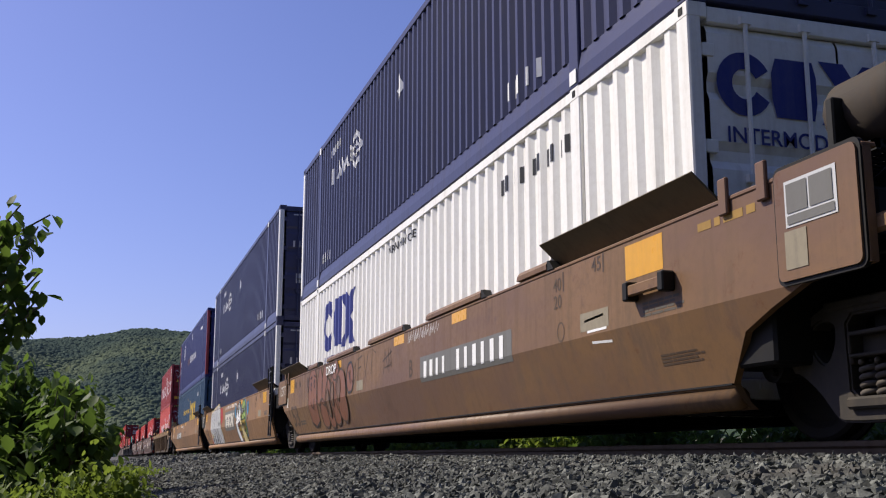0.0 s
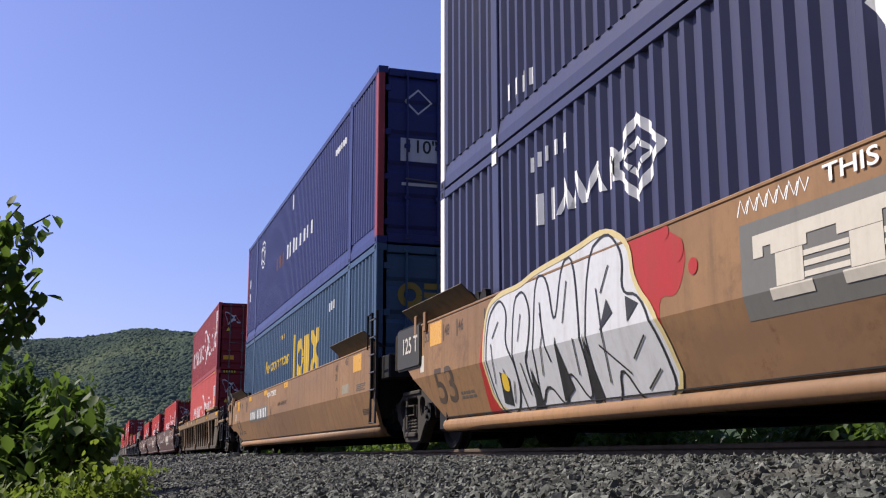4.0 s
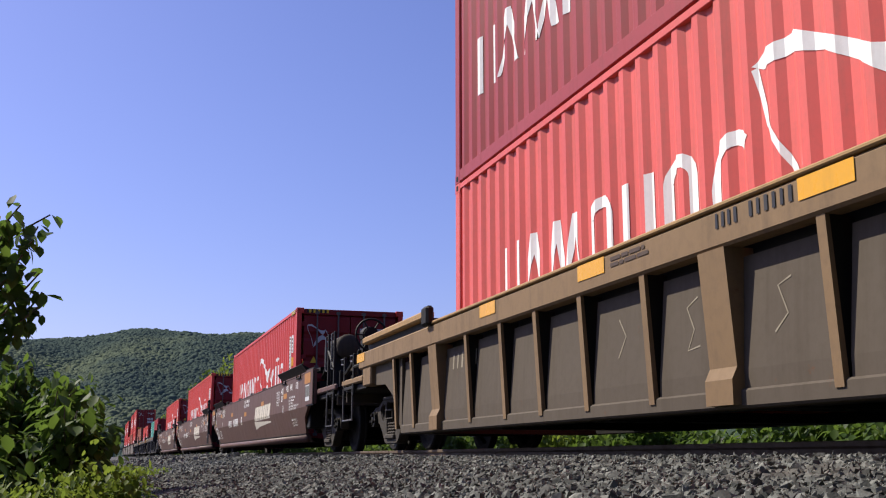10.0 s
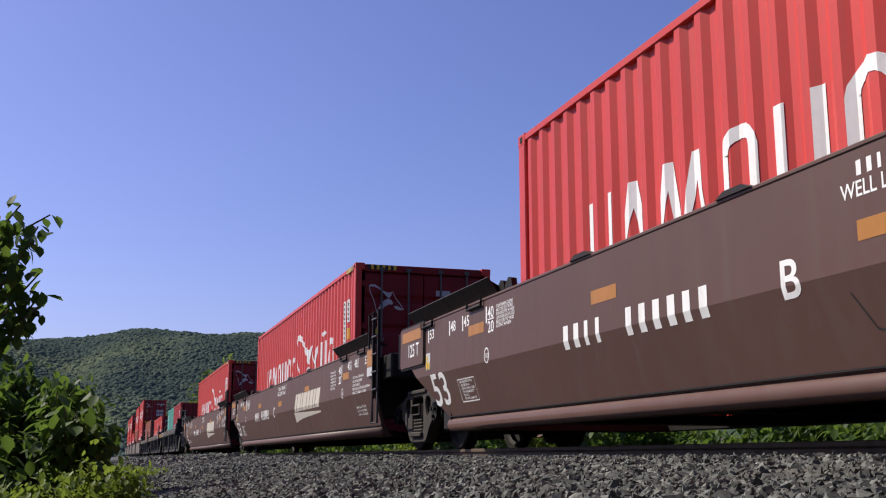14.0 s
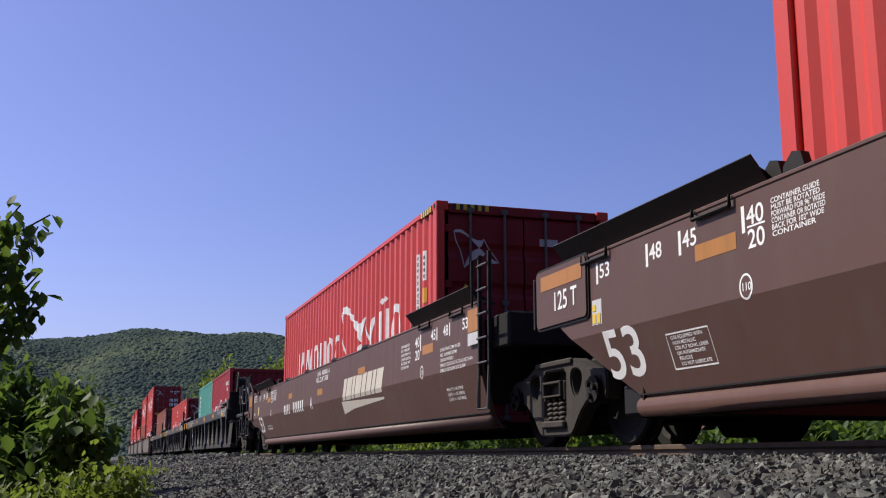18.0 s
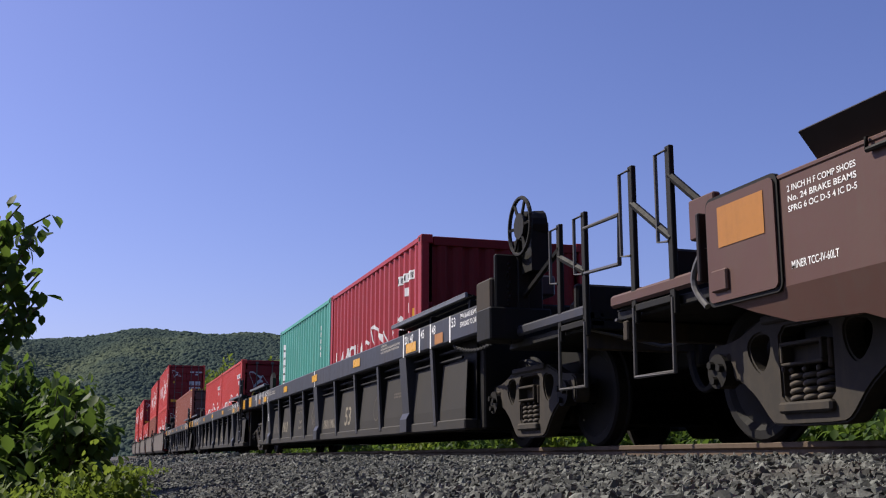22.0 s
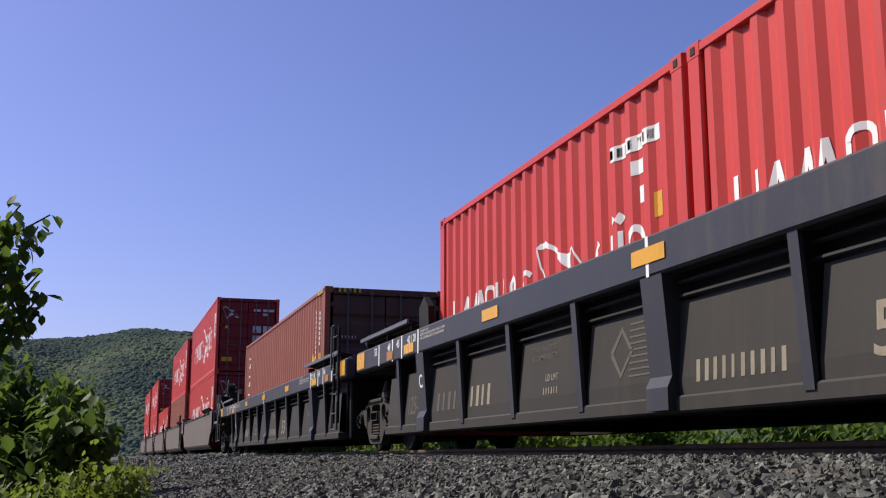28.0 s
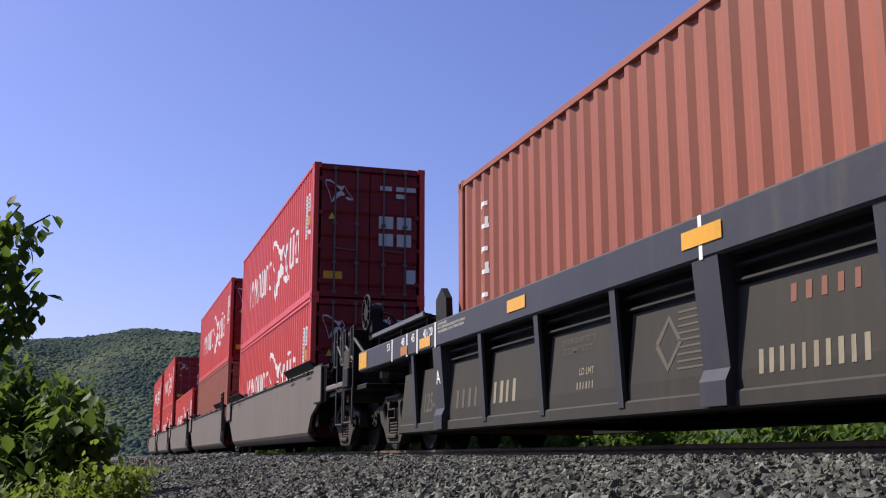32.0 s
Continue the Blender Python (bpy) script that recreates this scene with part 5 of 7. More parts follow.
def tape(root, y, z, w, h, mat=None, x=SIDE):
    return mark(root, bars([(0, 0, w, h)]), y, z, mat or M["reflector"], x, "reflector")


def panel_marks(root, rows, y, z, mat, x=SIDE, name="lettering"):
    return mark(root, bars(rows), y, z, mat, x, name)


def fine_print(root, y, z, w, lines, h, seed, mat=None, x=SIDE):
    """Lines of small writing, too fine to read: plain bars."""
    r = random.Random(seed)
    rows = []
    for i in range(lines):
        xx, end = 0.0, w * r.uniform(0.75, 1.0)
        while xx < end:
            ww = min(r.uniform(0.06, 0.2) * w * 1.4, end - xx)
            rows.append((xx, -i * h * 1.6, ww, h))
            xx += ww + h * 0.7
    return panel_marks(root, rows, y, z, mat or M["letter"], x)


# emblems, in the x-z plane
def bird(w, h):
    """A white pennant: a waved band over a lower wing, with thin edges, in a box w by h."""
    bm = bmesh.new()
    P = lambda *pts: [(x / 2.6 * w, (z - 0.55) / 1.65 * h) for x, z in pts]
    shape(P((0, 2.12), (0.12, 2.19), (0.45, 2.20), (0.8, 2.02), (1.1, 1.85), (1.36, 1.77), (1.6, 1.77), (1.73, 1.84), (1.66, 1.6), (1.58, 1.50), (1.46, 1.44), (1.3, 1.55), (1.0, 1.78), (0.7, 1.97), (0.4, 2.07), (0.1, 2.07)), bm)
    shape(P((1.46, 1.43), (1.62, 1.36), (1.8, 1.2), (1.72, 1.08), (1.5, 1.1), (1.2, 0.95), (0.9, 0.72), (0.62, 0.55), (0.72, 0.85), (0.9, 1.12), (1.15, 1.32)), bm)
    shape(P((1.85, 1.0), (2.15, 1.0), (2.6, 0.82), (2.3, 0.78), (2.0, 0.84)), bm)
    stroke(P((0.02, 2.1), (0.12, 1.7), (0.35, 1.35), (0.5, 0.95), (0.62, 0.55)), 0.018 * w, bm)
    stroke(P((1.73, 1.84), (2.0, 1.45), (2.35, 1.1), (2.6, 0.82)), 0.018 * w, bm)
    return bm


def plain_forms(row, h, thick=0.12, thin=0.05):
    """A row of plain uprights, peaks, arches, cups and rings, (kind, x, width) each, of height h, standing for a name."""
    bm = bmesh.new()
    for kind, x, w in row:
        if kind == "posts":
            bars([(x, 0, thick, h), (x + w - thick, 0, thick, h)], bm)
        elif kind == "post":
            bars([(x, 0, thick, h)], bm)
        elif kind == "peak":
            shape([(x, 0), (x + w / 2 - thick * 0.4, h), (x + w / 2 + thick * 0.4, h), (x + w, 0), (x + w - thick, 0), (x + w / 2, h * 0.72), (x + thin, 0)], bm)
        elif kind == "arch":
            stroke([(x + thick / 2, 0), (x + thick / 2, h * 0.78)] + arc(x + w / 2, h * 0.78, w / 2 - thick / 2, h * 0.18, 180, 0, 8) + [(x + w - thick / 2, h * 0.10)], thick * 0.85, bm)
        elif kind == "cup":
            stroke([(x + thick / 2, h), (x + thick / 2, h * 0.22)] + arc(x + w / 2, h * 0.22, w / 2 - thick / 2, h * 0.18, 180, 360, 8) + [(x + w - thick / 2, h)], thick * 0.85, bm)
        elif kind == "ring":
            stroke(arc(x + w / 2, h / 2, w / 2 - thick / 2, h / 2 - thick / 2, 0, 360, 20), thick, bm)
        elif kind == "bow":
            stroke(arc(x + w / 2, h / 2, w / 2 - thick / 2, h / 2 - thick / 2, 50, 300, 16), thick * 0.9, bm)
        elif kind == "dots":
            for k in (0.12, 0.62):
                shape([(x + k * w + p, h * 1.12 + q) for p, q in ((0.0, 0.05), (0.06, 0.11), (0.13, 0.06), (0.07, 0.0))], bm)
    return bm


LONG_NAME = (("posts", 0.0, 0.50), ("peak", 0.58, 0.55), ("peak", 1.22, 0.42), ("peak", 1.60, 0.42), ("arch", 2.16, 0.46), ("cup", 2.80, 0.50), ("arch", 3.48, 0.46), ("bow", 4.12, 0.62))
SHORT_NAME = (("bow", 0.0, 0.44), ("cup", 0.62, 0.50), ("dots", 0.62, 0.50), ("ring", 1.32, 0.56))


def scaled(row, k):
    return [(kind, x * k, w * k) for kind, x, w in row]


def red_line(root, waves, w, h, length, plain_end=False):
    """White name and pennant on the side of a red container; numbers as bars on white strips at its front."""
    wave = waves[0]
    X = -w + 0.012
    big = length > 10
    def lay(bm, y, z, mat=M["letter"], name="lettering"):
        part(name, wave_decal(bm, wave, y, z, X), mat, root)
    if big:
        tall = h > 2.7
        lay(plain_forms(LONG_NAME if tall else scaled(LONG_NAME, 1.13), 0.78 if tall else 0.70), 10.62 if tall else 11.36, 1.04 if tall else 0.88)
        lay(bird(2.75 if tall else 2.85, 1.66 if tall else 1.52), 5.92 if tall else 5.76, 0.59, name="emblem")
        lay(plain_forms(SHORT_NAME, 0.78 if tall else 0.72), 3.68 if tall else 2.62, 1.05 if tall else 0.90)
        for y, z0, z1 in ((0.96, 1.38, 2.34), (0.66, 1.94, 2.34)):
            lay(bars([(0, 0, 0.10, z1 - z0)]), y, z0, name="number_strip")
            lay(bars([(0.025, 0.03 + k * 0.085, 0.05, 0.05) for k in range(int((z1 - z0) / 0.085))]), y, z0, M["letter_dark"])
        lay(bars([(0, 0, 0.12, 0.09)]), 0.66, 1.44, name="data_plate")
        lay(bars([(0, 0, 0.12, 0.20)]), 0.67, 1.64, M["reflector"], "caution_label")
    else:
        lay(plain_forms(scaled(LONG_NAME, 0.53), 0.42, 0.06, 0.03), 5.55, 1.06)
        lay(bird(1.25, 0.80), 2.9, 0.88, name="emblem")
        lay(plain_forms(scaled(SHORT_NAME, 0.5), 0.42, 0.06, 0.03), 1.66, 1.04)
        lay(bars([(0, 0, 0.85, 0.13), (0.42, -0.20, 0.20, 0.12), (0.50, -0.44, 0.09, 0.14)]), 1.30, 2.06, name="number_strip")
        lay(bars([(0.05 + k * 0.11, 0.025, 0.06, 0.08) for k in range(7)]), 1.30, 2.06, M["letter_dark"])
        lay(bars([(0, 0, 0.12, 0.2)]), 0.55, 1.45, M["reflector"], "caution_label")
    if not plain_end:
        red_door(root, w, h)


def red_door(root, w, h):
    """Pennant, plates and bars on the front end."""
    def lay(bm, x, z, mat, name="lettering"):
        for v in bm.verts:
            v.co = (x + v.co.x, 0.026, z + v.co.z)
        part(name, bm, mat, root)
    lay(bird(0.62, 0.50), -0.98, h - 0.86, M["plate_pale"], "emblem")
    lay(bars([(0, 0, 0.26, 0.10), (0.36, 0, 0.44, 0.10), (0.36, -0.16, 0.22, 0.10)]), 0.22, h - 0.52, M["plate_pale"])
    lay(bars([(0, 0, 0.32, 0.27), (0.40, 0, 0.32, 0.27), (0, 0.38, 0.32, 0.27), (0.40, 0.38, 0.32, 0.27)]), 0.20, h * 0.40, M["plate_pale"], "data_plate")
    lay(bars([(0, 0, 0.40, 0.16)]), -0.98, 0.40, M["reflector"], "caution_label")
    lay(bars([(0, 0, 0.2, 0.30)]), 0.82, 0.36, M["plate_pale"], "data_plate")
    lay(shape([(0, 0), (0.16, 0), (0.08, 0.15)]), -0.90, h * 0.58, M["letter_yellow"], "warning_label")


M["letter_ochre"] = paint("faded_yellow_lettering", (0.34, 0.20, 0.05), (0.15, 0.1, 0.05), 0.6, 0.7)
M["plate_pale"] = paint("pale_data_plate", (0.55, 0.55, 0.55), (0.3, 0.28, 0.26), 0.3, 0.6)


def navy_line(root, waves, w, h, length):
    """White plain marks and a ring of diamonds near the rear, bars near both stacking posts."""
    X = -w + 0.012
    def lay(bm, wave, y, z, mat=M["letter"], name="lettering"):
        part(name, wave_decal(bm, wave, y, z, X), mat, root)
    mid = waves[1]
    lay(plain_forms((("post", 0.0, 0.1), ("post", 0.30, 0.1), ("peak", 0.48, 0.34), ("peak", 0.74, 0.34), ("peak", 1.12, 0.36), ("arch", 1.50, 0.22)), 0.31, 0.085, 0.05), mid, 13.05, 1.82)
    bm = bmesh.new()
    for k in range(4):
        # a broken diamond: a chevron at each corner round a smaller one
        c, s = math.cos(k * math.pi / 2), math.sin(k * math.pi / 2)
        turn = lambda pts: [(a * c - b * s, (a * s + b * c) * 0.86) for a, b in pts]
        stroke(turn([(-0.20, 0.20), (0.0, 0.40), (0.20, 0.20)]), 0.085, bm)
        stroke(turn([(-0.09, 0.10), (0.0, 0.20), (0.09, 0.10)]), 0.05, bm)
    lay(bm, mid, 11.02, 1.97, name="emblem")
    lay(bars(glyphs(9, 0.09, 0.15, 4)), mid, 13.25, 2.40)
    lay(shape([(0.0, 0.22), (0.17, 0.44), (0.30, 0.22), (0.14, 0.0)]), mid, 8.3, 1.88, name="diamond_mark")
    lay(bars(glyphs(7, 0.11, 0.20, 6)), mid, 3.7, 0.42)
    lay(bars(glyphs(7, 0.09, 0.18, 8)), mid, 13.9, 0.42)
    for y in (1.98, length - 1.98):
        for z in (0.03, h - 0.17):
            part("casting_patch", boxes((-w - 0.012, -w - 0.006, y - 0.07, y + 0.07, z, z + 0.13)), M["letter"], root)
    dark_end(root, w, h)


def dark_end(root, w, h):
    def lay(bm, x, z, mat, name="lettering"):
        for v in bm.verts:
            v.co = (x + v.co.x, 0.026, z + v.co.z)
        part(name, bm, mat, root)
    lay(bars([(0.13 * k, 0, 0.05, 0.16) for k in range(6)]), -0.95, 1.85, M["plate_pale"])
    lay(shape([(0, 0.16), (0.14, 0.32), (0.28, 0.16), (0.14, 0)]), -0.16, 1.77, M["plate_pale"], "emblem")
    lay(bars([(0, 0, 0.26, 0.035), (0.5, 0, 0.26, 0.035), (1.1, 0, 0.26, 0.035), (1.6, 0, 0.26, 0.035)]), -0.95, h - 0.24, M["plate_pale"])
    lay(bars([(0, 0, 0.2, 0.24)]), -0.86, 0.95, M["plate_pale"], "data_plate")


def white_line(root, waves, w, h, length):
    X = -w + 0.012
    mid = waves[1]
    def lay(bm, y, z, mat=M["letter_blue"], name="lettering"):
        part(name, wave_decal(bm, mid, y, z, X), mat, root)
    # three plain blue blocks: a ring, a slab, an hourglass
    ring = stroke(arc(0.45, 0.47, 0.33, 0.36, 28, 332, 24), 0.24)
    lay(ring, 13.60, 1.55, name="emblem")
    lay(shape([(0.08, 0.04), (0.02, 0.30), (0.02, 0.66), (0.10, 0.90), (0.70, 0.90), (0.76, 0.66), (0.76, 0.30), (0.70, 0.04)]), 12.72, 1.55, name="emblem")
    lay(shape([(0, 0), (0.36, 0.46), (0.0, 0.92), (0.42, 0.92), (0.56, 0.72), (0.74, 0.92), (1.05, 0.92), (0.72, 0.46), (1.05, 0.0), (0.64, 0.0), (0.52, 0.22), (0.36, 0.0)]), 11.95, 1.52, name="emblem")
    t = flat_text("INTERMODAL", 0.30)
    wide = max(v.co.x for v in t.verts)
    for v in t.verts:
        v.co.x *= 2.28 / wide
    lay(t, 13.40, 1.24)
    t = flat_text("WARNING HIGH CUBE", 0.165)
    wide = max(v.co.x for v in t.verts)
    for v in t.verts:
        v.co.x *= 1.50 / wide
    lay(t, 8.77, 2.575, M["letter_dark"])
    lay(bars(glyphs(4, 0.16, 0.17, 10) + [(x + 0.9, 0, a, b) for x, _, a, b in glyphs(6, 0.14, 0.17, 11)]), 4.0, 2.36, M["letter_dark"])
    def end(bm, x, z, mat, name="lettering"):
        for v in bm.verts:
            v.co = (x + v.co.x, 0.026, z + v.co.z)
        part(name, bm, mat, root)
    end(stroke(arc(0.25, 0.25, 0.17, 0.18, 28, 332, 20), 0.13), -1.08, 2.06, M["letter_blue"], "emblem")
    end(shape([(0.04, 0.02), (0.01, 0.16), (0.01, 0.36), (0.05, 0.48), (0.37, 0.48), (0.40, 0.36), (0.40, 0.16), (0.37, 0.02)]), -0.61, 2.06, M["letter_blue"], "emblem")
    end(shape([(0, 0), (0.19, 0.25), (0, 0.5), (0.22, 0.5), (0.3, 0.38), (0.4, 0.5), (0.56, 0.5), (0.38, 0.25), (0.56, 0), (0.34, 0), (0.28, 0.12), (0.19, 0)]), -0.18, 2.06, M["letter_blue"], "emblem")
    end(flat_text("INTERMODAL", 0.17), -1.0, 1.86, M["letter_blue"])


def teal_line(root, waves, w, h, length):
    X = -w + 0.012
    mid = waves[1]
    def lay(bm, y, z, mat=M["letter_yellow"], name="lettering"):
        part(name, wave_decal(bm, mid, y, z, X), mat, root)
    t = flat_text("How tomorrow moves", 0.44)
    wide = max(v.co.x for v in t.verts)
    for v in t.verts:
        v.co.x = v.co.x * 3.55 / wide + 0.18 * v.co.z
    lay(t, 11.88, 1.72)
    lay(bars([(0, 0, 0.10, 1.15), (3.05, 0, 0.10, 1.15)]), 7.6, 1.12, name="emblem")
    lay(stroke(arc(0.42, 0.42, 0.30, 0.32, 0, 360, 20), 0.20), 7.25, 1.28, name="emblem")
    lay(shape([(0.06, 0.03), (0.02, 0.28), (0.02, 0.60), (0.08, 0.83), (0.66, 0.83), (0.72, 0.60), (0.72, 0.28), (0.66, 0.03)]), 6.4, 1.28, name="emblem")
    lay(shape([(0, 0), (0.33, 0.42), (0.0, 0.85), (0.4, 0.85), (0.52, 0.66), (0.68, 0.85), (0.96, 0.85), (0.66, 0.42), (0.96, 0.0), (0.6, 0.0), (0.48, 0.2), (0.33, 0.0)]), 5.6, 1.28, name="emblem")
    lay(bars(glyphs(5, 0.10, 0.16, 3)), 3.8, 2.3, M["letter"])
    lay(bars(glyphs(8, 0.08, 0.10, 13)), 9.6, 2.35)
    def end(bm, x, z):
        for v in bm.verts:
            v.co = (x + v.co.x, 0.026, z + v.co.z)
        part("emblem", bm, M["letter_yellow_shaded"], root)
    end(stroke(arc(0.2, 0.2, 0.15, 0.15, 0, 360, 18), 0.10), -0.95, 1.9)
    end(bars([(0, 0, 0.32, 0.09), (0, 0.14, 0.32, 0.09), (0, 0.28, 0.32, 0.09)]), -0.52, 1.92)
    end(shape([(0, 0), (0.16, 0.19), (0, 0.38), (0.36, 0.38), (0.22, 0.19), (0.36, 0)]), -0.12, 1.91)


# darker copy of the yellow, with the front end's shade in its colour
M["letter_yellow_shaded"] = paint("shaded_yellow_lettering", (0.30, 0.21, 0.04), (0.15, 0.12, 0.06), 0.3, 0.6)


def blue_line(root, waves, w, h, length):
    X = -w + 0.012
    mid = waves[1]
    def lay(bm, y, z, mat=M["letter"], name="lettering", wave=None):
        part(name, wave_decal(bm, wave or mid, y, z, X), mat, root)
    lay(bars(glyphs(3, 0.34, 0.34, 5), bars([(1.2 + a, b, c, d) for a, b, c, d in glyphs(5, 0.4, 0.28, 7)])), 9.0, 1.30)
    lay(bars(glyphs(3, 0.4, 0.3, 3)), 10.6, 1.28, M["spray_brown"])
    lay(stroke(arc(0.4, 0.4, 0.36, 0.36, 0, 360, 24), 0.05), 13.4, 1.75, name="emblem")
    lay(stroke(arc(0.4, 0.4, 0.2, 0.2, 0, 360, 18), 0.05), 13.4, 1.75, name="emblem")
    lay(bars([(0, 0, 0.16, 0.34)]), 8.3, 2.35, M["letter"], "label")
    lay(bars(glyphs(6, 0.14, 0.12, 2)), 3.4, 2.3)
    lay(bars([(0, 0, 0.12, 0.24), (0, -0.4, 0.12, 0.24)]), 15.6, 1.6, wave=waves[2])
    def end(bm, x, z, mat, name="lettering"):
        for v in bm.verts:
            v.co = (x + v.co.x, 0.026, z + v.co.z)
        part(name, bm, mat, root)
    end(stroke([(0, 0.2), (0.22, 0.4), (0.44, 0.2), (0.22, 0), (0, 0.2)], 0.035), -0.85, h - 0.75, M["plate_pale"], "emblem")
    end(bars([(0, 0, 0.62, 0.38)]), -0.92, 1.35, M["plate_pale"], "clearance_plate")
    t = flat_text('110"', 0.30)
    for v in t.verts:
        v.co = (-0.86 + v.co.x, 0.0215, 1.50 + v.co.z)
    part("lettering", t, M["letter_dark"], root)
    end(bars([(0, 0, 0.6, 0.05)]), -0.9, 0.95, M["plate_pale"])


def green_box(root, waves, w, h, length):
    X = -w + 0.012
    def lay(bm, y, z, mat, name="lettering"):
        part(name, wave_decal(bm, waves[0], y, z, X), mat, root)
    lay(bars([(0, 0, 0.30, 0.95)]), 5.62, 1.28, M["letter"], "number_strip")
    lay(bars([(0.09, 0.06 + 0.18 * k, 0.12, 0.05) for k in range(5)]), 5.62, 1.28, M["letter_dark"])
    lay(bars([(0, 0, 0.12, 0.2)]), 0.5, 1.5, M["reflector"], "caution_label")
    lay(bars([(0, 0.13 * k, 0.05, 0.09) for k in range(5)]), 0.95, 1.55, M["letter"])


def brown_box(root, waves, w, h, length):
    X = -w + 0.012
    def lay(bm, y, z, mat, name="lettering"):
        part(name, wave_decal(bm, waves[0], y, z, X), mat, root)
    lay(bars([(0.02 * (k % 2), 0.26 * k, 0.24, 0.05) for k in range(5)] + [(0.02, 0.26 * k, 0.05, 0.18) for k in range(5)] + [(0.2, 0.26 * k + 0.05, 0.05, 0.08) for k in (1, 3)]), 11.48, 1.38, M["letter"])
    lay(bars([(0, 0.10 * k, 0.035, 0.07) for k in range(11)]), 0.93, 1.45, M["letter"])
    lay(bars([(0, 0.10 * k, 0.035, 0.07) for k in range(7)]), 0.60, 1.80, M["letter"])
    lay(shape([(0, 0), (0.20, 0), (0.10, 0.20)]), 1.3, 1.50, M["letter_yellow"], "warning_label")
    lay(bars([(0, 0, 0.10, 0.2)]), 0.62, 1.45, M["reflector"], "caution_label")
    def end(bm, x, z, mat, name="lettering"):
        for v in bm.verts:
            v.co = (x + v.co.x, 0.026, z + v.co.z)
        part(name, bm, mat, root)
    end(bars(glyphs(6, 0.055, 0.05, 3)), -0.95, h - 1.0, M["plate_pale"])
    end(stroke(arc(0, 0, 0.09, 0.12, 0, 360, 20), 0.035), -0.30, h - 1.06, M["plate_pale"], "emblem")


def smooth_ends(root, front, rear, L, mat):
    if front == "end":
        car_end(root, -1.45, -3.2, (-2.50, -3.02), 2.06, 0.43, (-0.75, -3.02, 2.02, False), (-0.86, -1.72, -0.68, 1.95, 0.23), sill=mat)
    if rear == "end":
        car_end(root, L + 2.15, L + 3.75, (L + 3.36, L + 2.78), 2.10, 0.48, sill=mat)
        for x in (-1, 1):
            hoop(root, [(x * 1.46, L + 2.26 + 0.16 * math.sin(a_ / 8 * math.pi), 1.26 - 0.05 * a_) for a_ in range(9)], 0.022, M["rod"], "bent_pipe")
            part("bracket_plate", boxes((x * 1.40 - 0.03, x * 1.40 + 0.03, L + 2.18, L + 2.50, 1.34, 1.62), bev=0.01), mat, root)
            low = mat is M["bnsf"]
            part("panel_box", boxes((*sorted((x * 1.50, x * (1.53 if low else 1.56))), L + (1.92 if low else 1.66), L + (2.10 if low else 1.96), 0.92 if low else 1.28, 1.06 if low else 1.47), bev=0.01), mat, root)


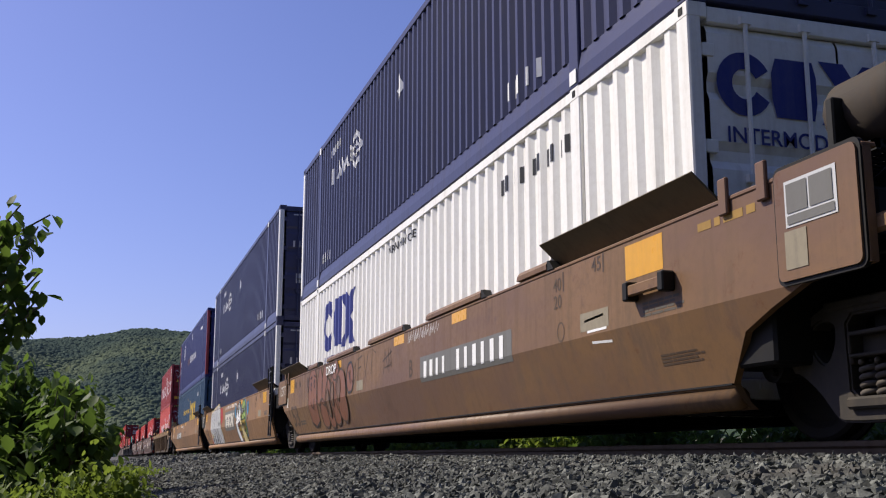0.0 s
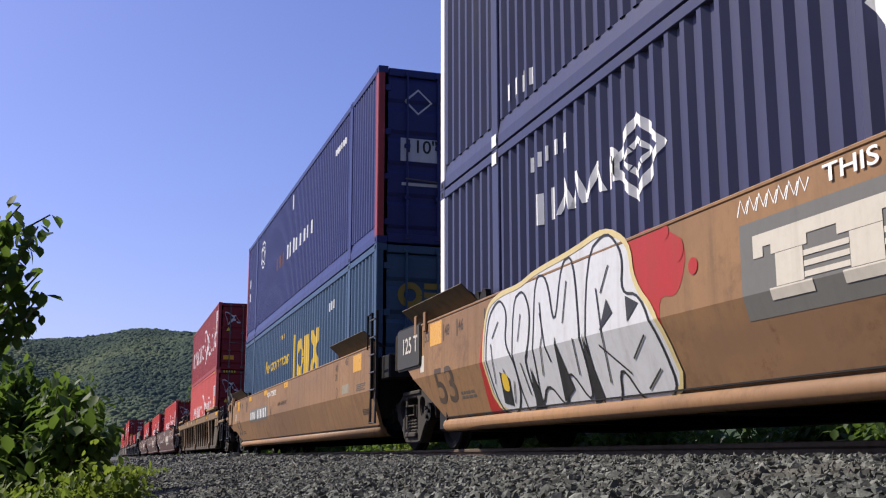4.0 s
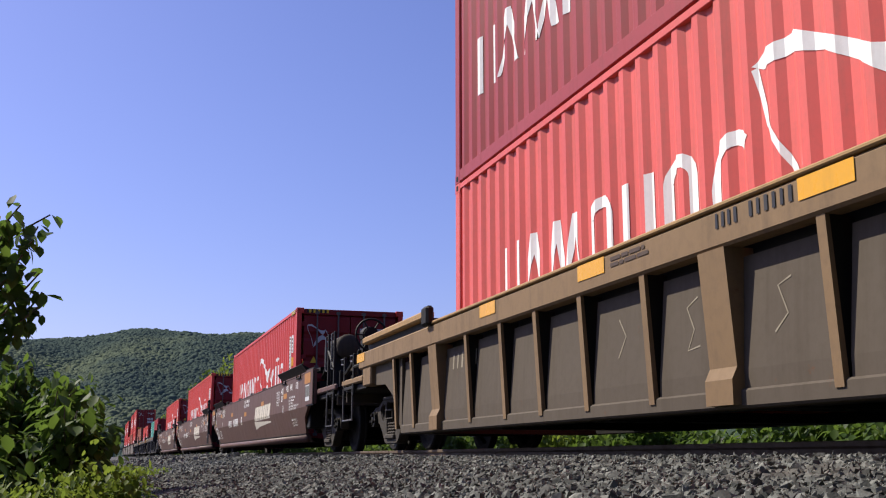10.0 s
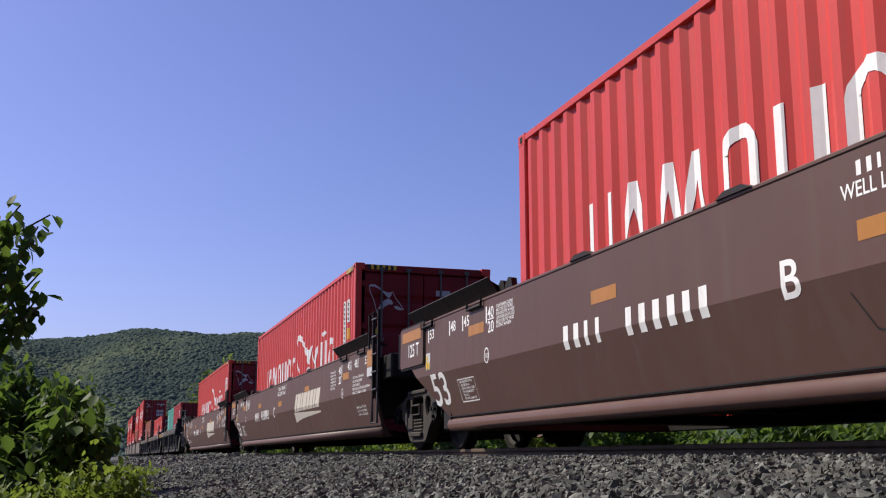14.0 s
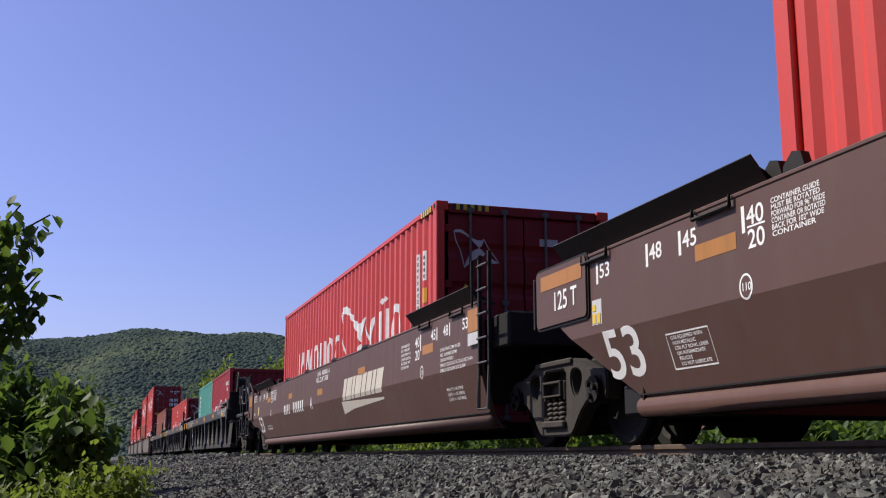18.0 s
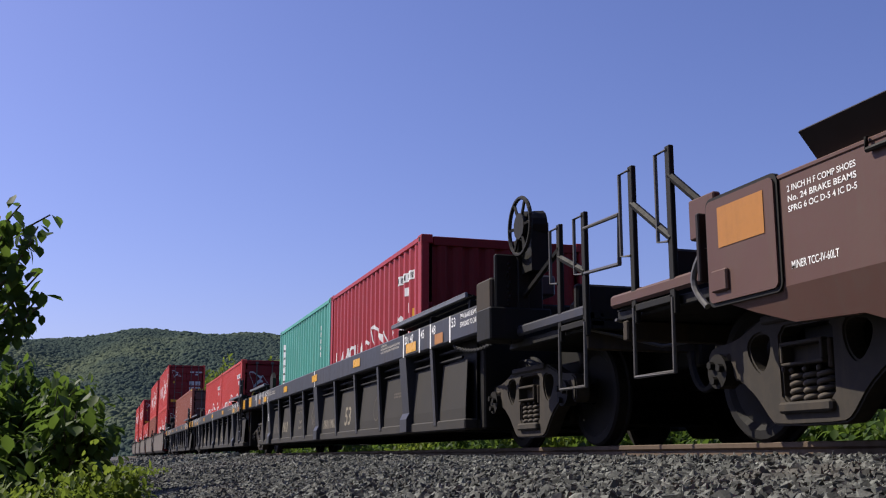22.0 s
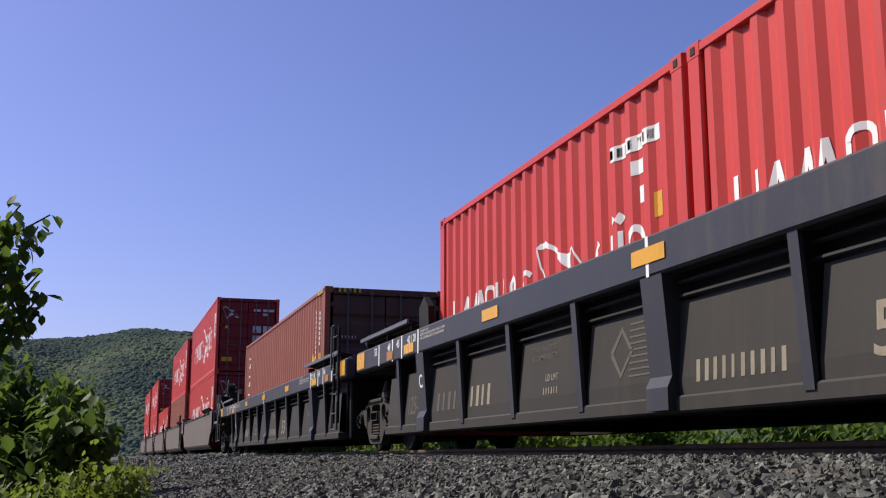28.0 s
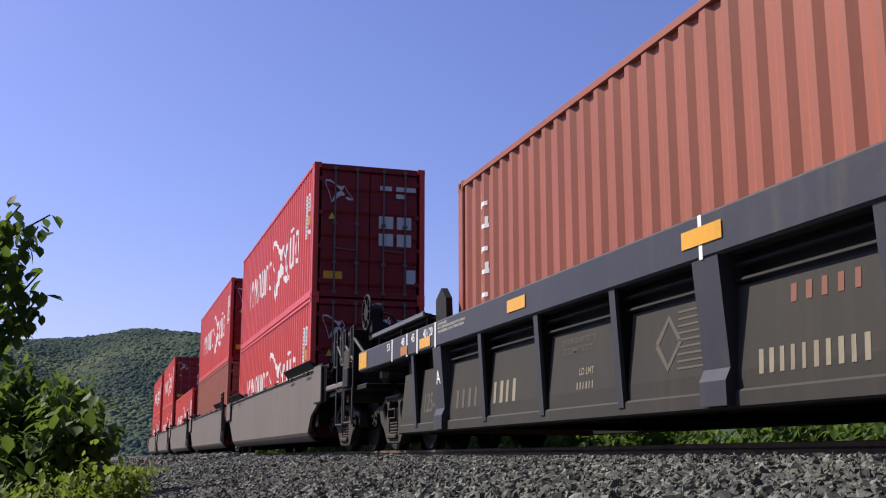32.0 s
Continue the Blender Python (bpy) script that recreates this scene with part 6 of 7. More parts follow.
# three ochre units
ochre = []
for k, u in enumerate((6.0, 25.4, 44.9)):
    lab = ("grimy ochre well car with brown bubble graffiti under stacked containers", "ochre well car with silver and cartoon-coloured graffiti panels", "clean-sided ochre well car under two blue containers")[k]
    mt = M["ochre_dirty"] if k == 0 else M["ochre"]
    ob = smooth_unit(lab, mt, 16.3, "end" if k == 0 else "joint", "end" if k == 2 else "joint", dark=M["guide_olive"], ends=smooth_ends, hinge_guides=False, group="train", panel_mat=M["panel_grey"] if k == 1 else None)
    if k == 0:
        truck(ob, -1.08)
    truck(ob, (18.46, 18.58, 18.28)[k])
    ochre.append(unit(ob, u))
    words(ob, "53", 16.35 if k < 2 else 16.5, 0.52, 0.40, M["letter_brown"], fit=0.75)
    for y, z in (((11.9, 1.36), (7.98, 1.37), (5.42, 1.37)), ((11.9, 1.36), (8.0, 1.37), (5.75, 1.37)), ((13.9, 1.36), (11.04, 1.37), (8.0, 1.37)))[k]:
        tape(ob, y, z, 0.52, 0.12)
    tape(ob, 16.44, 1.20, 0.46, 0.27)
    for y, s in ((16.72, "53"), (15.92, "48"), (15.42, "46"), (14.50, "40")):
        mark(ob, bars([(0, 0, 0.03, 0.19)]), y, 1.22, M["letter_brown"], name="position_line")
        words(ob, s, y - 0.055, 1.27, 0.125, M["letter_brown"], fit=0.18)
    mark(ob, bars([(0, 0, 0.20, 0.014)]), 14.45, 1.252, M["letter_brown"], name="position_line")
    words(ob, "20", 14.45, 1.11, 0.125, M["letter_brown"], fit=0.18)
    mark(ob, stroke(arc(0, 0, 0.07, 0.085, 0, 360, 20), 0.014), 14.4, 0.92, M["letter_faint"], name="stencil_ring")
    words(ob, "110", 14.455, 0.89, 0.055, M["letter_faint"])
    mark(ob, stroke(arc(0, 0, 0.055, 0.06, 0, 360, 14), 0.013), 17.0, 1.42, M["letter"], name="chalk_mark")
    mark(ob, stroke([(0, 0), (0.03, 0.06), (0.06, 0.0), (0.09, 0.06), (0.1, 0.01)], 0.011), 17.2, 1.39, M["letter"], name="chalk_mark")
    fine_print(ob, 15.5, 0.58, 0.55, 2, 0.03, 40 + k, M["letter_worn"])
    tape(ob, 1.15, 1.20, 0.57, 0.26)
    words(ob, "45", 1.74, 1.36, 0.115, M["letter_brown"], fit=0.17)
    mark(ob, bars([(0, 0, 0.025, 0.17)]), 1.54, 1.33, M["letter_brown"], name="position_line")
    words(ob, "40", 2.52, 1.31, 0.115, M["letter_brown"], fit=0.17)
    words(ob, "20", 2.52, 1.16, 0.115, M["letter_brown"], fit=0.17)
    mark(ob, bars([(0, 0, 0.025, 0.17)]), 2.32, 1.29, M["letter_brown"], name="position_line")
    mark(ob, stroke(arc(0, 0, 0.07, 0.08, 0, 360, 20), 0.014), 2.38, 0.95, M["letter_brown"], name="stencil_ring")
    fine_print(ob, 0.9, 0.98, 0.6, 4, 0.018, 50 + k, M["letter_worn"])
    fine_print(ob, 0.8, 0.60, 0.6, 4, 0.014, 60 + k, M["letter_brown"])
    tape(ob, 1.98, 0.90, 0.52, 0.15, M["letter_faint"])
    tape(ob, 16.86, 0.92, 0.16, 0.2, M["letter_cream"])
    if k < 2:
        words(ob, "125 T", 17.62, 1.20, 0.20, M["letter_cream"], x=lambda z: -HALF - 0.019, fit=0.72)


def number_plate_grey(ob, y):
    mark(ob, bars([(0, 0, 3.15, 0.31)]), y, 0.80, M["plate_grey"], name="number_panel")
    up = lambda z: SIDE(z) - 0.004
    mark(ob, bars(glyphs(4, 0.24, 0.20, 2, 0.2) + [(x + 1.28, 0, a, b) for x, _, a, b in glyphs(6, 0.26, 0.23, 7, 0.2)]), y - 0.12, 0.845, M["letter"], x=up)


number_plate_grey(ochre[0], 6.70)
number_plate_grey(ochre[2], 13.60)
D1, D2, D3 = ochre
# data box on the front panel of the first unit
PANEL = lambda z: -HALF - 0.019
mark(D1, bars([(0, 0, 0.46, 0.27)]), -0.90, 1.18, M["plate_pale"], x=PANEL, name="data_box")
mark(D1, bars([(0.02, 0.08, 0.19, 0.17), (0.23, 0.08, 0.2, 0.17), (0.02, 0.015, 0.42, 0.05)]), -0.90, 1.18, M["plate_grey"], x=lambda z: -HALF - 0.023, name="data_box")
mark(D1, bars([(0, 0, 0.2, 0.22)]), -0.88, 0.94, M["letter_faint"], x=PANEL, name="caution_label")
fine_print(D1, 0.1, 1.36, 0.8, 1, 0.055, 71, M["letter_ochre"])
for kx in range(3):
    mark(D1, stroke([(0, 0.0), (0.35, 0.02 - 0.02 * kx)], 0.02), 1.9 - 0.05 * kx, 0.98 - 0.09 * kx, M["letter"], name="chalk_mark")
for kx in range(12):
    mark(D1, stroke([(0.11 * kx, 0.03 * (kx % 3)), (0.11 * kx + 0.04, 0.15), (0.11 * kx + 0.07, 0.02 * (kx % 2)), (0.11 * kx + 0.13, 0.10)], 0.013), 7.26, 1.34, M["letter"], name="chalk_mark")
# lashing bracket on the first unit's side
for y in (0.42, 0.95):
    part("jacking_bracket", boxes((-HALF - 0.09, -HALF + 0.01, y, y + 0.08, 1.02, 1.16), bev=0.01), M["black"], D1)
part("bracket_bar", boxes((-HALF - 0.08, -HALF - 0.04, 0.45, 1.0, 1.05, 1.13), bev=0.008), M["ochre_dirty"], D1)


# graffiti: flat coats of paint with dark outlines
def blob(root, pts, y, z, mat, edge=None, w=0.035, lift=0.0):
    x = lambda zz: SIDE(zz) - lift
    for _ in range(2):
        pts = [q for a, b in zip(pts, pts[1:] + pts[:1]) for q in ((a[0] * 0.78 + b[0] * 0.22, a[1] * 0.78 + b[1] * 0.22), (a[0] * 0.22 + b[0] * 0.78, a[1] * 0.22 + b[1] * 0.78))]
    mark(root, shape(pts), y, z, mat, x, "graffiti")
    if edge:
        mark(root, stroke(pts + [pts[0]], w), y, z, edge, lambda zz: SIDE(zz) - lift - 0.004, "graffiti_outline")


def loop(cx, cz, rx, rz, n=18, wob=0.0, seed=0):
    r = random.Random(seed)
    return [(cx + rx * (1 + wob * r.uniform(-1, 1)) * math.cos(2 * math.pi * i / n), cz + rz * (1 + wob * r.uniform(-1, 1)) * math.sin(2 * math.pi * i / n)) for i in range(n)]


# brown bubbles on the first unit: a tall column, lobes with open eyes, a round one at the end
def column(x0, x1, z0, z1):
    return [(x0 + 0.05, z0), (x0, z0 + 0.35), (x0 + 0.02, z1 - 0.25), (x0 + 0.18, z1), (x1 - 0.18, z1), (x1 - 0.02, z1 - 0.25), (x1, z0 + 0.3), (x1 - 0.10, z0)]


for i, pts in enumerate((column(0.0, 0.86, 0.05, 1.12), column(0.90, 1.42, 0.42, 1.10), column(1.05, 1.72, 0.02, 0.52), column(1.36, 1.86, 0.40, 1.12), column(1.66, 2.22, 0.0, 0.84), column(2.10, 2.72, 0.04, 0.96), column(2.28, 2.86, 0.78, 1.12), loop(2.98, 0.50, 0.42, 0.44, 20, 0.03, 4))):
    blob(D1, pts, 14.35, 0.40, M["spray_brown"], M["letter_brown"], 0.032, 0.0015 * i)
for i, (cx, cz, rx, rz) in enumerate(((1.92, 0.42, 0.14, 0.24), (2.32, 0.56, 0.13, 0.20), (2.84, 0.62, 0.14, 0.20))):
    blob(D1, loop(cx, cz, rx, rz, 16, 0.04, i), 14.35, 0.40, M["ochre_dirty"], M["letter_brown"], 0.032, 0.014)
for pts in (loop(0.30, 0.80, 0.045, 0.07, 10), loop(0.62, 0.84, 0.045, 0.07, 10), [(0.30, 0.52), (0.36, 0.42), (0.48, 0.38), (0.58, 0.44), (0.62, 0.56)], [(0.22, 0.95), (0.38, 0.98)], [(0.56, 1.0), (0.70, 0.96)], [(0.06, 0.14), (0.40, 0.05), (0.80, 0.14)]):
    mark(D1, stroke(pts, 0.03), 14.35, 0.40, M["letter_dark"], lambda z: SIDE(z) - 0.006, "graffiti_outline")
blob(D1, loop(0.28, 0.3, 0.25, 0.25, 16, 0.1, 3), 10.98, 0.84, M["spray_brown"], M["letter_dark"])
mark(D1, stroke([(0.20, 0.40), (0.34, 0.20), (0.28, 0.42)], 0.03), 10.98, 0.84, M["letter_dark"], lambda z: SIDE(z) - 0.007, "graffiti_outline")
words(D1, "DROP", 12.55, 1.30, 0.15, M["letter"], lambda z: SIDE(z) - 0.024, 0.85, "chalk_mark")
tape(D1, 10.22, 0.90, 0.42, 0.15, M["letter_faint"])
for pts in ([(0, 0.1), (0.2, 0.0), (0.4, 0.15), (0.35, 0.45), (0.2, 0.3)], [(0.7, 0.5), (0.55, 0.05)], [(0.55, 0.5), (1.0, 0.55)], [(0.6, 0.3), (0.9, 0.33)], [(1.15, 0.55), (1.3, 0.1), (1.55, 0.6)], [(1.8, 0.1), (1.9, 0.6), (2.2, 0.5)]):
    mark(D1, stroke([(a * 0.72, b * 0.72) for a, b in pts], 0.026), 10.58, 1.02, M["letter_brown"], name="graffiti")
for pts in ([(0.05, 0.02), (0.12, 0.36), (0.30, 0.05)], [(0.0, 0.2), (0.5, 0.30)], [(0.30, 0.36), (0.36, 0.02)], [(0.36, 0.2), (0.5, 0.08), (0.42, 0.34)], [(0.1, 0.1), (0.44, 0.12)]):
    mark(D1, stroke(pts, 0.022), 8.59, 1.02, M["letter_brown"], name="graffiti")
# rusty tags near the rear of the first unit show on the dirty paint; silver piece on the second
red_back = [(0.0, 0.0), (0.1, 0.7), (0.3, 1.1), (0.9, 1.15), (1.6, 1.25), (2.4, 1.32), (3.2, 1.20), (3.9, 1.28), (4.35, 1.05), (4.2, 0.7), (3.9, 0.75), (3.95, 0.35), (3.6, 0.3), (3.2, 0.1), (2.0, 0.0)]
blob(D2, red_back[:3] + [(0.75, 0.9), (0.55, 0.3), (0.45, 0.0)], 14.75, 0.27, M["spray_red"])
blob(D2, red_back[6:], 14.75, 0.27, M["spray_red"])
blob(D2, [(-0.02, 0.02), (-0.10, 0.72), (0.05, 1.14), (0.45, 1.22), (0.95, 1.22), (1.35, 1.29), (2.2, 1.33), (2.8, 1.40), (3.2, 1.22), (3.25, 0.9), (3.6, 0.6), (3.75, 0.0), (2.0, -0.01)], 14.45, 0.27, M["spray_silver"], M["spray_cream"], 0.05, 0.0025)
for pts in ([(0.05, 0.10), (0.0, 0.75), (0.12, 1.05), (0.42, 1.18), (0.62, 1.02), (0.55, 0.72), (0.74, 0.55), (0.72, 0.25), (0.50, 0.02)],
            [(0.72, 0.05), (0.78, 1.1), (1.05, 1.18), (1.22, 0.95), (1.15, 0.6), (1.0, 0.5), (1.05, 0.05)],
            [(1.12, 0.05), (1.28, 0.6), (1.35, 1.25), (1.62, 1.22), (1.78, 0.7), (1.95, 1.28), (2.2, 1.30), (2.3, 0.5), (2.22, 0.02), (1.9, 0.4), (1.7, 0.02), (1.4, 0.3)],
            [(2.35, 0.0), (2.45, 1.25), (2.85, 1.38), (3.1, 1.15), (3.05, 0.85), (3.35, 0.80), (3.55, 0.45), (3.62, 0.05), (3.1, 0.0), (2.85, 0.35), (2.7, 0.0)]):
    blob(D2, pts, 14.45, 0.27, M["spray_silver"], M["letter_dark"], 0.022, 0.005)
for pts in ([(0.25, 0.25), (0.45, 0.30), (0.42, 0.48)], [(0.9, 0.7), (0.98, 0.95)], [(1.45, 0.9), (1.6, 0.45)], [(2.7, 0.9), (2.85, 1.1)], [(2.6, 0.5), (3.0, 0.25)], [(0.2, 0.8), (0.38, 0.95)], [(0.12, 0.35), (0.2, 0.6), (0.16, 0.75)], [(0.5, 0.15), (0.62, 0.35)], [(0.95, 0.2), (0.9, 0.5)], [(1.35, 0.35), (1.5, 0.7), (1.45, 1.0)], [(1.95, 0.75), (2.05, 1.1)], [(2.1, 0.3), (2.15, 0.6)], [(2.62, 0.2), (2.7, 0.6), (2.62, 0.95)], [(3.1, 0.35), (3.35, 0.5)], [(3.2, 0.12), (3.45, 0.25)]):
    mark(D2, stroke(pts, 0.018), 14.45, 0.27, M["letter_dark"], lambda z: SIDE(z) - 0.011, "graffiti_outline")
for pts in ([(0.98, 0.02), (1.10, 0.45), (1.22, 0.02)], [(1.66, 0.10), (1.78, 0.66), (1.92, 0.20)], [(2.24, 0.02), (2.34, 0.62), (2.44, 0.10)], [(2.66, 0.60), (2.80, 0.84), (2.90, 0.72)], [(0.22, 0.16), (0.44, 0.12), (0.52, 0.38), (0.30, 0.46)], [(3.12, 0.82), (3.32, 0.74), (3.14, 0.62)]):
    mark(D2, shape(pts), 14.45, 0.27, M["letter_dark"], lambda z: SIDE(z) - 0.010, "graffiti")
blob(D2, [(0.3, 0.28), (0.46, 0.25), (0.50, 0.42), (0.34, 0.45)], 14.45, 0.27, M["letter_yellow"], None, lift=0.013)
for cx, cz, r_ in ((3.9, 1.05, 0.09), (4.1, 0.9, 0.06), (3.75, 1.2, 0.05)):
    blob(D2, loop(cx, cz, r_, r_, 12), 14.45, 0.25, M["spray_red"], None, lift=0.003)
# emblem panel: grey field with slabs and fine slots
mark(D2, bars([(0, 0, 2.66, 0.59)]), 9.79, 0.71, M["plate_grey"], name="emblem_panel")
bm = bmesh.new()
# a long cap on two footed stems, and an hourglass
shape([(0.14, 0.36), (0.14, 0.50), (1.62, 0.50), (1.74, 0.36), (1.66, 0.36), (1.62, 0.42), (1.28, 0.42), (1.28, 0.36), (0.92, 0.36), (0.92, 0.42), (0.66, 0.42), (0.66, 0.36), (0.32, 0.36), (0.32, 0.42), (0.24, 0.42), (0.24, 0.36)], bm)
for x0 in (0.36, 1.02):
    bars([(x0, 0.163, 0.26, 0.194), (x0 - 0.07, 0.09, 0.40, 0.07)], bm)
shape([(1.46, 0.09), (1.46, 0.16), (1.58, 0.18), (1.84, 0.30), (1.66, 0.44), (1.70, 0.50), (2.10, 0.50), (2.10, 0.44), (2.04, 0.42), (2.12, 0.36), (2.24, 0.44), (2.20, 0.50), (2.52, 0.50), (2.52, 0.44), (2.42, 0.43), (2.22, 0.30), (2.40, 0.16), (2.48, 0.15), (2.48, 0.09), (2.02, 0.09), (2.02, 0.15), (2.08, 0.17), (1.98, 0.23), (1.86, 0.16), (1.88, 0.09)], bm)
mark(D2, bm, 9.79, 0.71, M["letter_cream"], lambda z: SIDE(z) - 0.004, "emblem")
for k in range(3):
    for x0, w_ in ((0.625, 0.39), (1.285, 0.27)):
        mark(D2, bars([(x0, 0.175 + 0.06 * k, w_, 0.032)]), 9.79, 0.71, M["letter_cream"], lambda z: SIDE(z) - 0.004, "emblem_slat")
# two big painted heads with bared yellow teeth: an egg-white one and a green one behind a raised cream hand
G = lambda *pts: [(6.75 - u, z - 0.24) for u, z in pts]
blob(D2, G((6.80, 0.78), (6.62, 1.14), (6.34, 1.36), (5.95, 1.50), (5.56, 1.44), (5.48, 1.05), (5.42, 0.55), (5.56, 0.26), (6.30, 0.26), (6.72, 0.45)), 6.75, 0.24, M["spray_blue"], None)
blob(D2, G((5.46, 1.16), (5.22, 1.48), (4.82, 1.56), (4.44, 1.38), (4.30, 0.92), (4.44, 0.55), (4.66, 0.42), (5.30, 0.60)), 6.75, 0.24, M["spray_blue"], None, lift=0.001)
blob(D2, G((6.72, 0.80), (6.55, 1.14), (6.28, 1.34), (5.94, 1.46), (5.64, 1.40), (5.62, 1.15), (5.48, 0.95), (5.46, 0.55), (5.58, 0.27), (6.25, 0.27), (6.62, 0.50)), 6.75, 0.24, M["letter"], M["letter_dark"], 0.03, 0.003)
blob(D2, G((5.38, 1.15), (5.20, 1.42), (4.82, 1.50), (4.52, 1.34), (4.38, 0.92), (4.50, 0.60), (4.68, 0.48), (5.22, 0.66)), 6.75, 0.24, M["spray_green"], M["letter_dark"], 0.03, 0.005)
blob(D2, G((6.36, 0.80), (5.95, 0.88), (5.54, 0.90), (5.48, 0.42), (5.72, 0.30), (5.96, 0.42)), 6.75, 0.24, M["spray_brown"], M["letter_dark"], 0.03, 0.006)
for i in range(5):
    u = 6.14 - 0.125 * i
    blob(D2, G((u, 0.62), (u - 0.01, 0.76), (u - 0.11, 0.78), (u - 0.12, 0.62)), 6.75, 0.24, M["letter_yellow"], M["letter_dark"], 0.02, 0.010)
for i in range(3):
    u = 5.92 - 0.13 * i
    blob(D2, G((u, 0.44), (u - 0.01, 0.54), (u - 0.10, 0.54), (u - 0.11, 0.44)), 6.75, 0.24, M["letter_yellow"], M["letter_dark"], 0.02, 0.010)
blob(D2, G((5.28, 0.94), (4.90, 0.92), (4.52, 1.02), (4.56, 0.70), (4.90, 0.56), (5.10, 0.66)), 6.75, 0.24, M["plate_grey"], M["letter_dark"], 0.025, 0.008)
for i in range(6):
    u = 5.24 - 0.115 * i
    blob(D2, G((u, 0.80), (u, 0.94), (u - 0.10, 0.95), (u - 0.10, 0.80)), 6.75, 0.24, M["letter_yellow"], M["letter_dark"], 0.02, 0.012)
for i in range(4):
    u = 5.02 - 0.11 * i
    blob(D2, G((u, 0.62 + 0.015 * i), (u, 0.76), (u - 0.09, 0.77), (u - 0.09, 0.63 + 0.015 * i)), 6.75, 0.24, M["letter_yellow"], M["letter_dark"], 0.02, 0.012)
blob(D2, G((5.58, 1.02), (5.42, 1.18), (5.26, 1.02), (5.22, 0.66), (5.06, 0.82), (4.96, 0.84), (5.02, 0.62), (4.84, 0.60), (4.62, 0.36), (4.58, 0.26), (5.48, 0.26), (5.50, 0.55)), 6.75, 0.24, M["spray_cream"], M["letter_dark"], 0.03, 0.016)
for cu, cz, rx, rz, m_ in ((6.10, 1.26, 0.11, 0.15, "letter"), (6.08, 1.23, 0.05, 0.07, "spray_green"), (6.08, 1.23, 0.022, 0.03, "letter_dark"), (5.76, 1.38, 0.07, 0.08, "letter"), (5.72, 1.26, 0.035, 0.045, "letter"), (5.10, 1.16, 0.12, 0.07, "letter"), (5.10, 1.15, 0.035, 0.05, "letter_dark"), (4.72, 1.20, 0.12, 0.07, "letter"), (4.72, 1.19, 0.035, 0.05, "letter_dark"), (5.44, 0.98, 0.035, 0.05, "letter"), (5.34, 0.98, 0.035, 0.05, "letter")):
    blob(D2, loop(6.75 - cu, cz - 0.24, rx, rz, 14), 6.75, 0.24, M[m_], M["letter_dark"] if rx > 0.03 else None, 0.02, 0.018 if m_ == "letter" else 0.022)
for pts in (G((6.42, 0.72), (6.50, 0.90), (6.36, 1.0), (6.28, 0.92)), G((6.05, 1.04), (5.88, 1.08), (5.80, 0.98), (5.92, 0.92), (6.02, 0.98)), G((6.24, 1.08), (6.26, 1.28), (6.10, 1.42)), G((4.98, 1.24), (4.90, 1.12), (4.84, 1.26)), G((4.88, 1.44), (4.86, 1.26)), G((4.96, 1.06), (4.90, 1.0), (4.82, 1.06)), G((5.30, 1.22), (5.0, 1.24)), G((4.86, 1.22), (4.56, 1.30)), G((5.46, 0.78), (5.32, 0.70)), G((5.34, 0.80), (5.44, 0.68)), G((4.90, 0.50), (4.84, 0.44), (4.92, 0.38))):
    mark(D2, stroke(pts, 0.026), 6.75, 0.24, M["letter_dark"], lambda z: SIDE(z) - 0.022, "graffiti_outline")
for u in (7.08, 4.24):
    blob(D2, loop(0.20, 0.20, 0.19, 0.19, 12, 0.12, 5), u, 1.02, M["spray_blue"], None, lift=0.0005)
for pts in ([(0, 0.1), (0.05, 0.5), (0.2, 0.45)], [(0.3, 0.1), (0.35, 0.55)], [(0.3, 0.3), (0.5, 0.35), (0.52, 0.05)], [(0.1, -0.2), (0.35, -0.15)]):
    for u in (7.06, 4.22):
        mark(D2, stroke([(a * 0.7, b * 0.7) for a, b in pts], 0.03), u, 1.06, M["letter_dark"], lambda z: SIDE(z) - 0.006, "graffiti")
words(D2, "THIS CAR DROPS NOW", 8.95, 1.37, 0.10, M["letter"], lambda z: SIDE(z) - 0.008, 2.40, "chalk_mark")
words(D2, "2011", 4.20, 0.88, 0.12, M["letter_brown"], lambda z: SIDE(z) - 0.006, 0.24, "graffiti")
for kx in range(7):
    mark(D2, stroke([(0.10 * kx, 0.02), (0.10 * kx + 0.04, 0.12), (0.10 * kx + 0.08, 0.03), (0.10 * kx + 0.12, 0.10)], 0.014), 9.80, 1.34, M["letter"], name="chalk_mark")
words(D3, "NOW IT DROPS", 10.5, 1.29, 0.12, M["letter"], fit=1.35, name="chalk_mark")
words(D3, "A", 9.98, 0.83, 0.24, M["letter_brown"])
words(D3, "LD LMT 116,900 PER UNIT", 8.85, 1.02, 0.085, M["letter_brown"], fit=1.25)
mark(D3, stroke(arc(0, 0, 0.15, 0.16, 0, 360, 26), 0.012), 9.34, 0.98, M["letter_brown"], name="stencil_ring")
words(D1, "B", 7.22, 0.90, 0.22, M["letter_brown"])

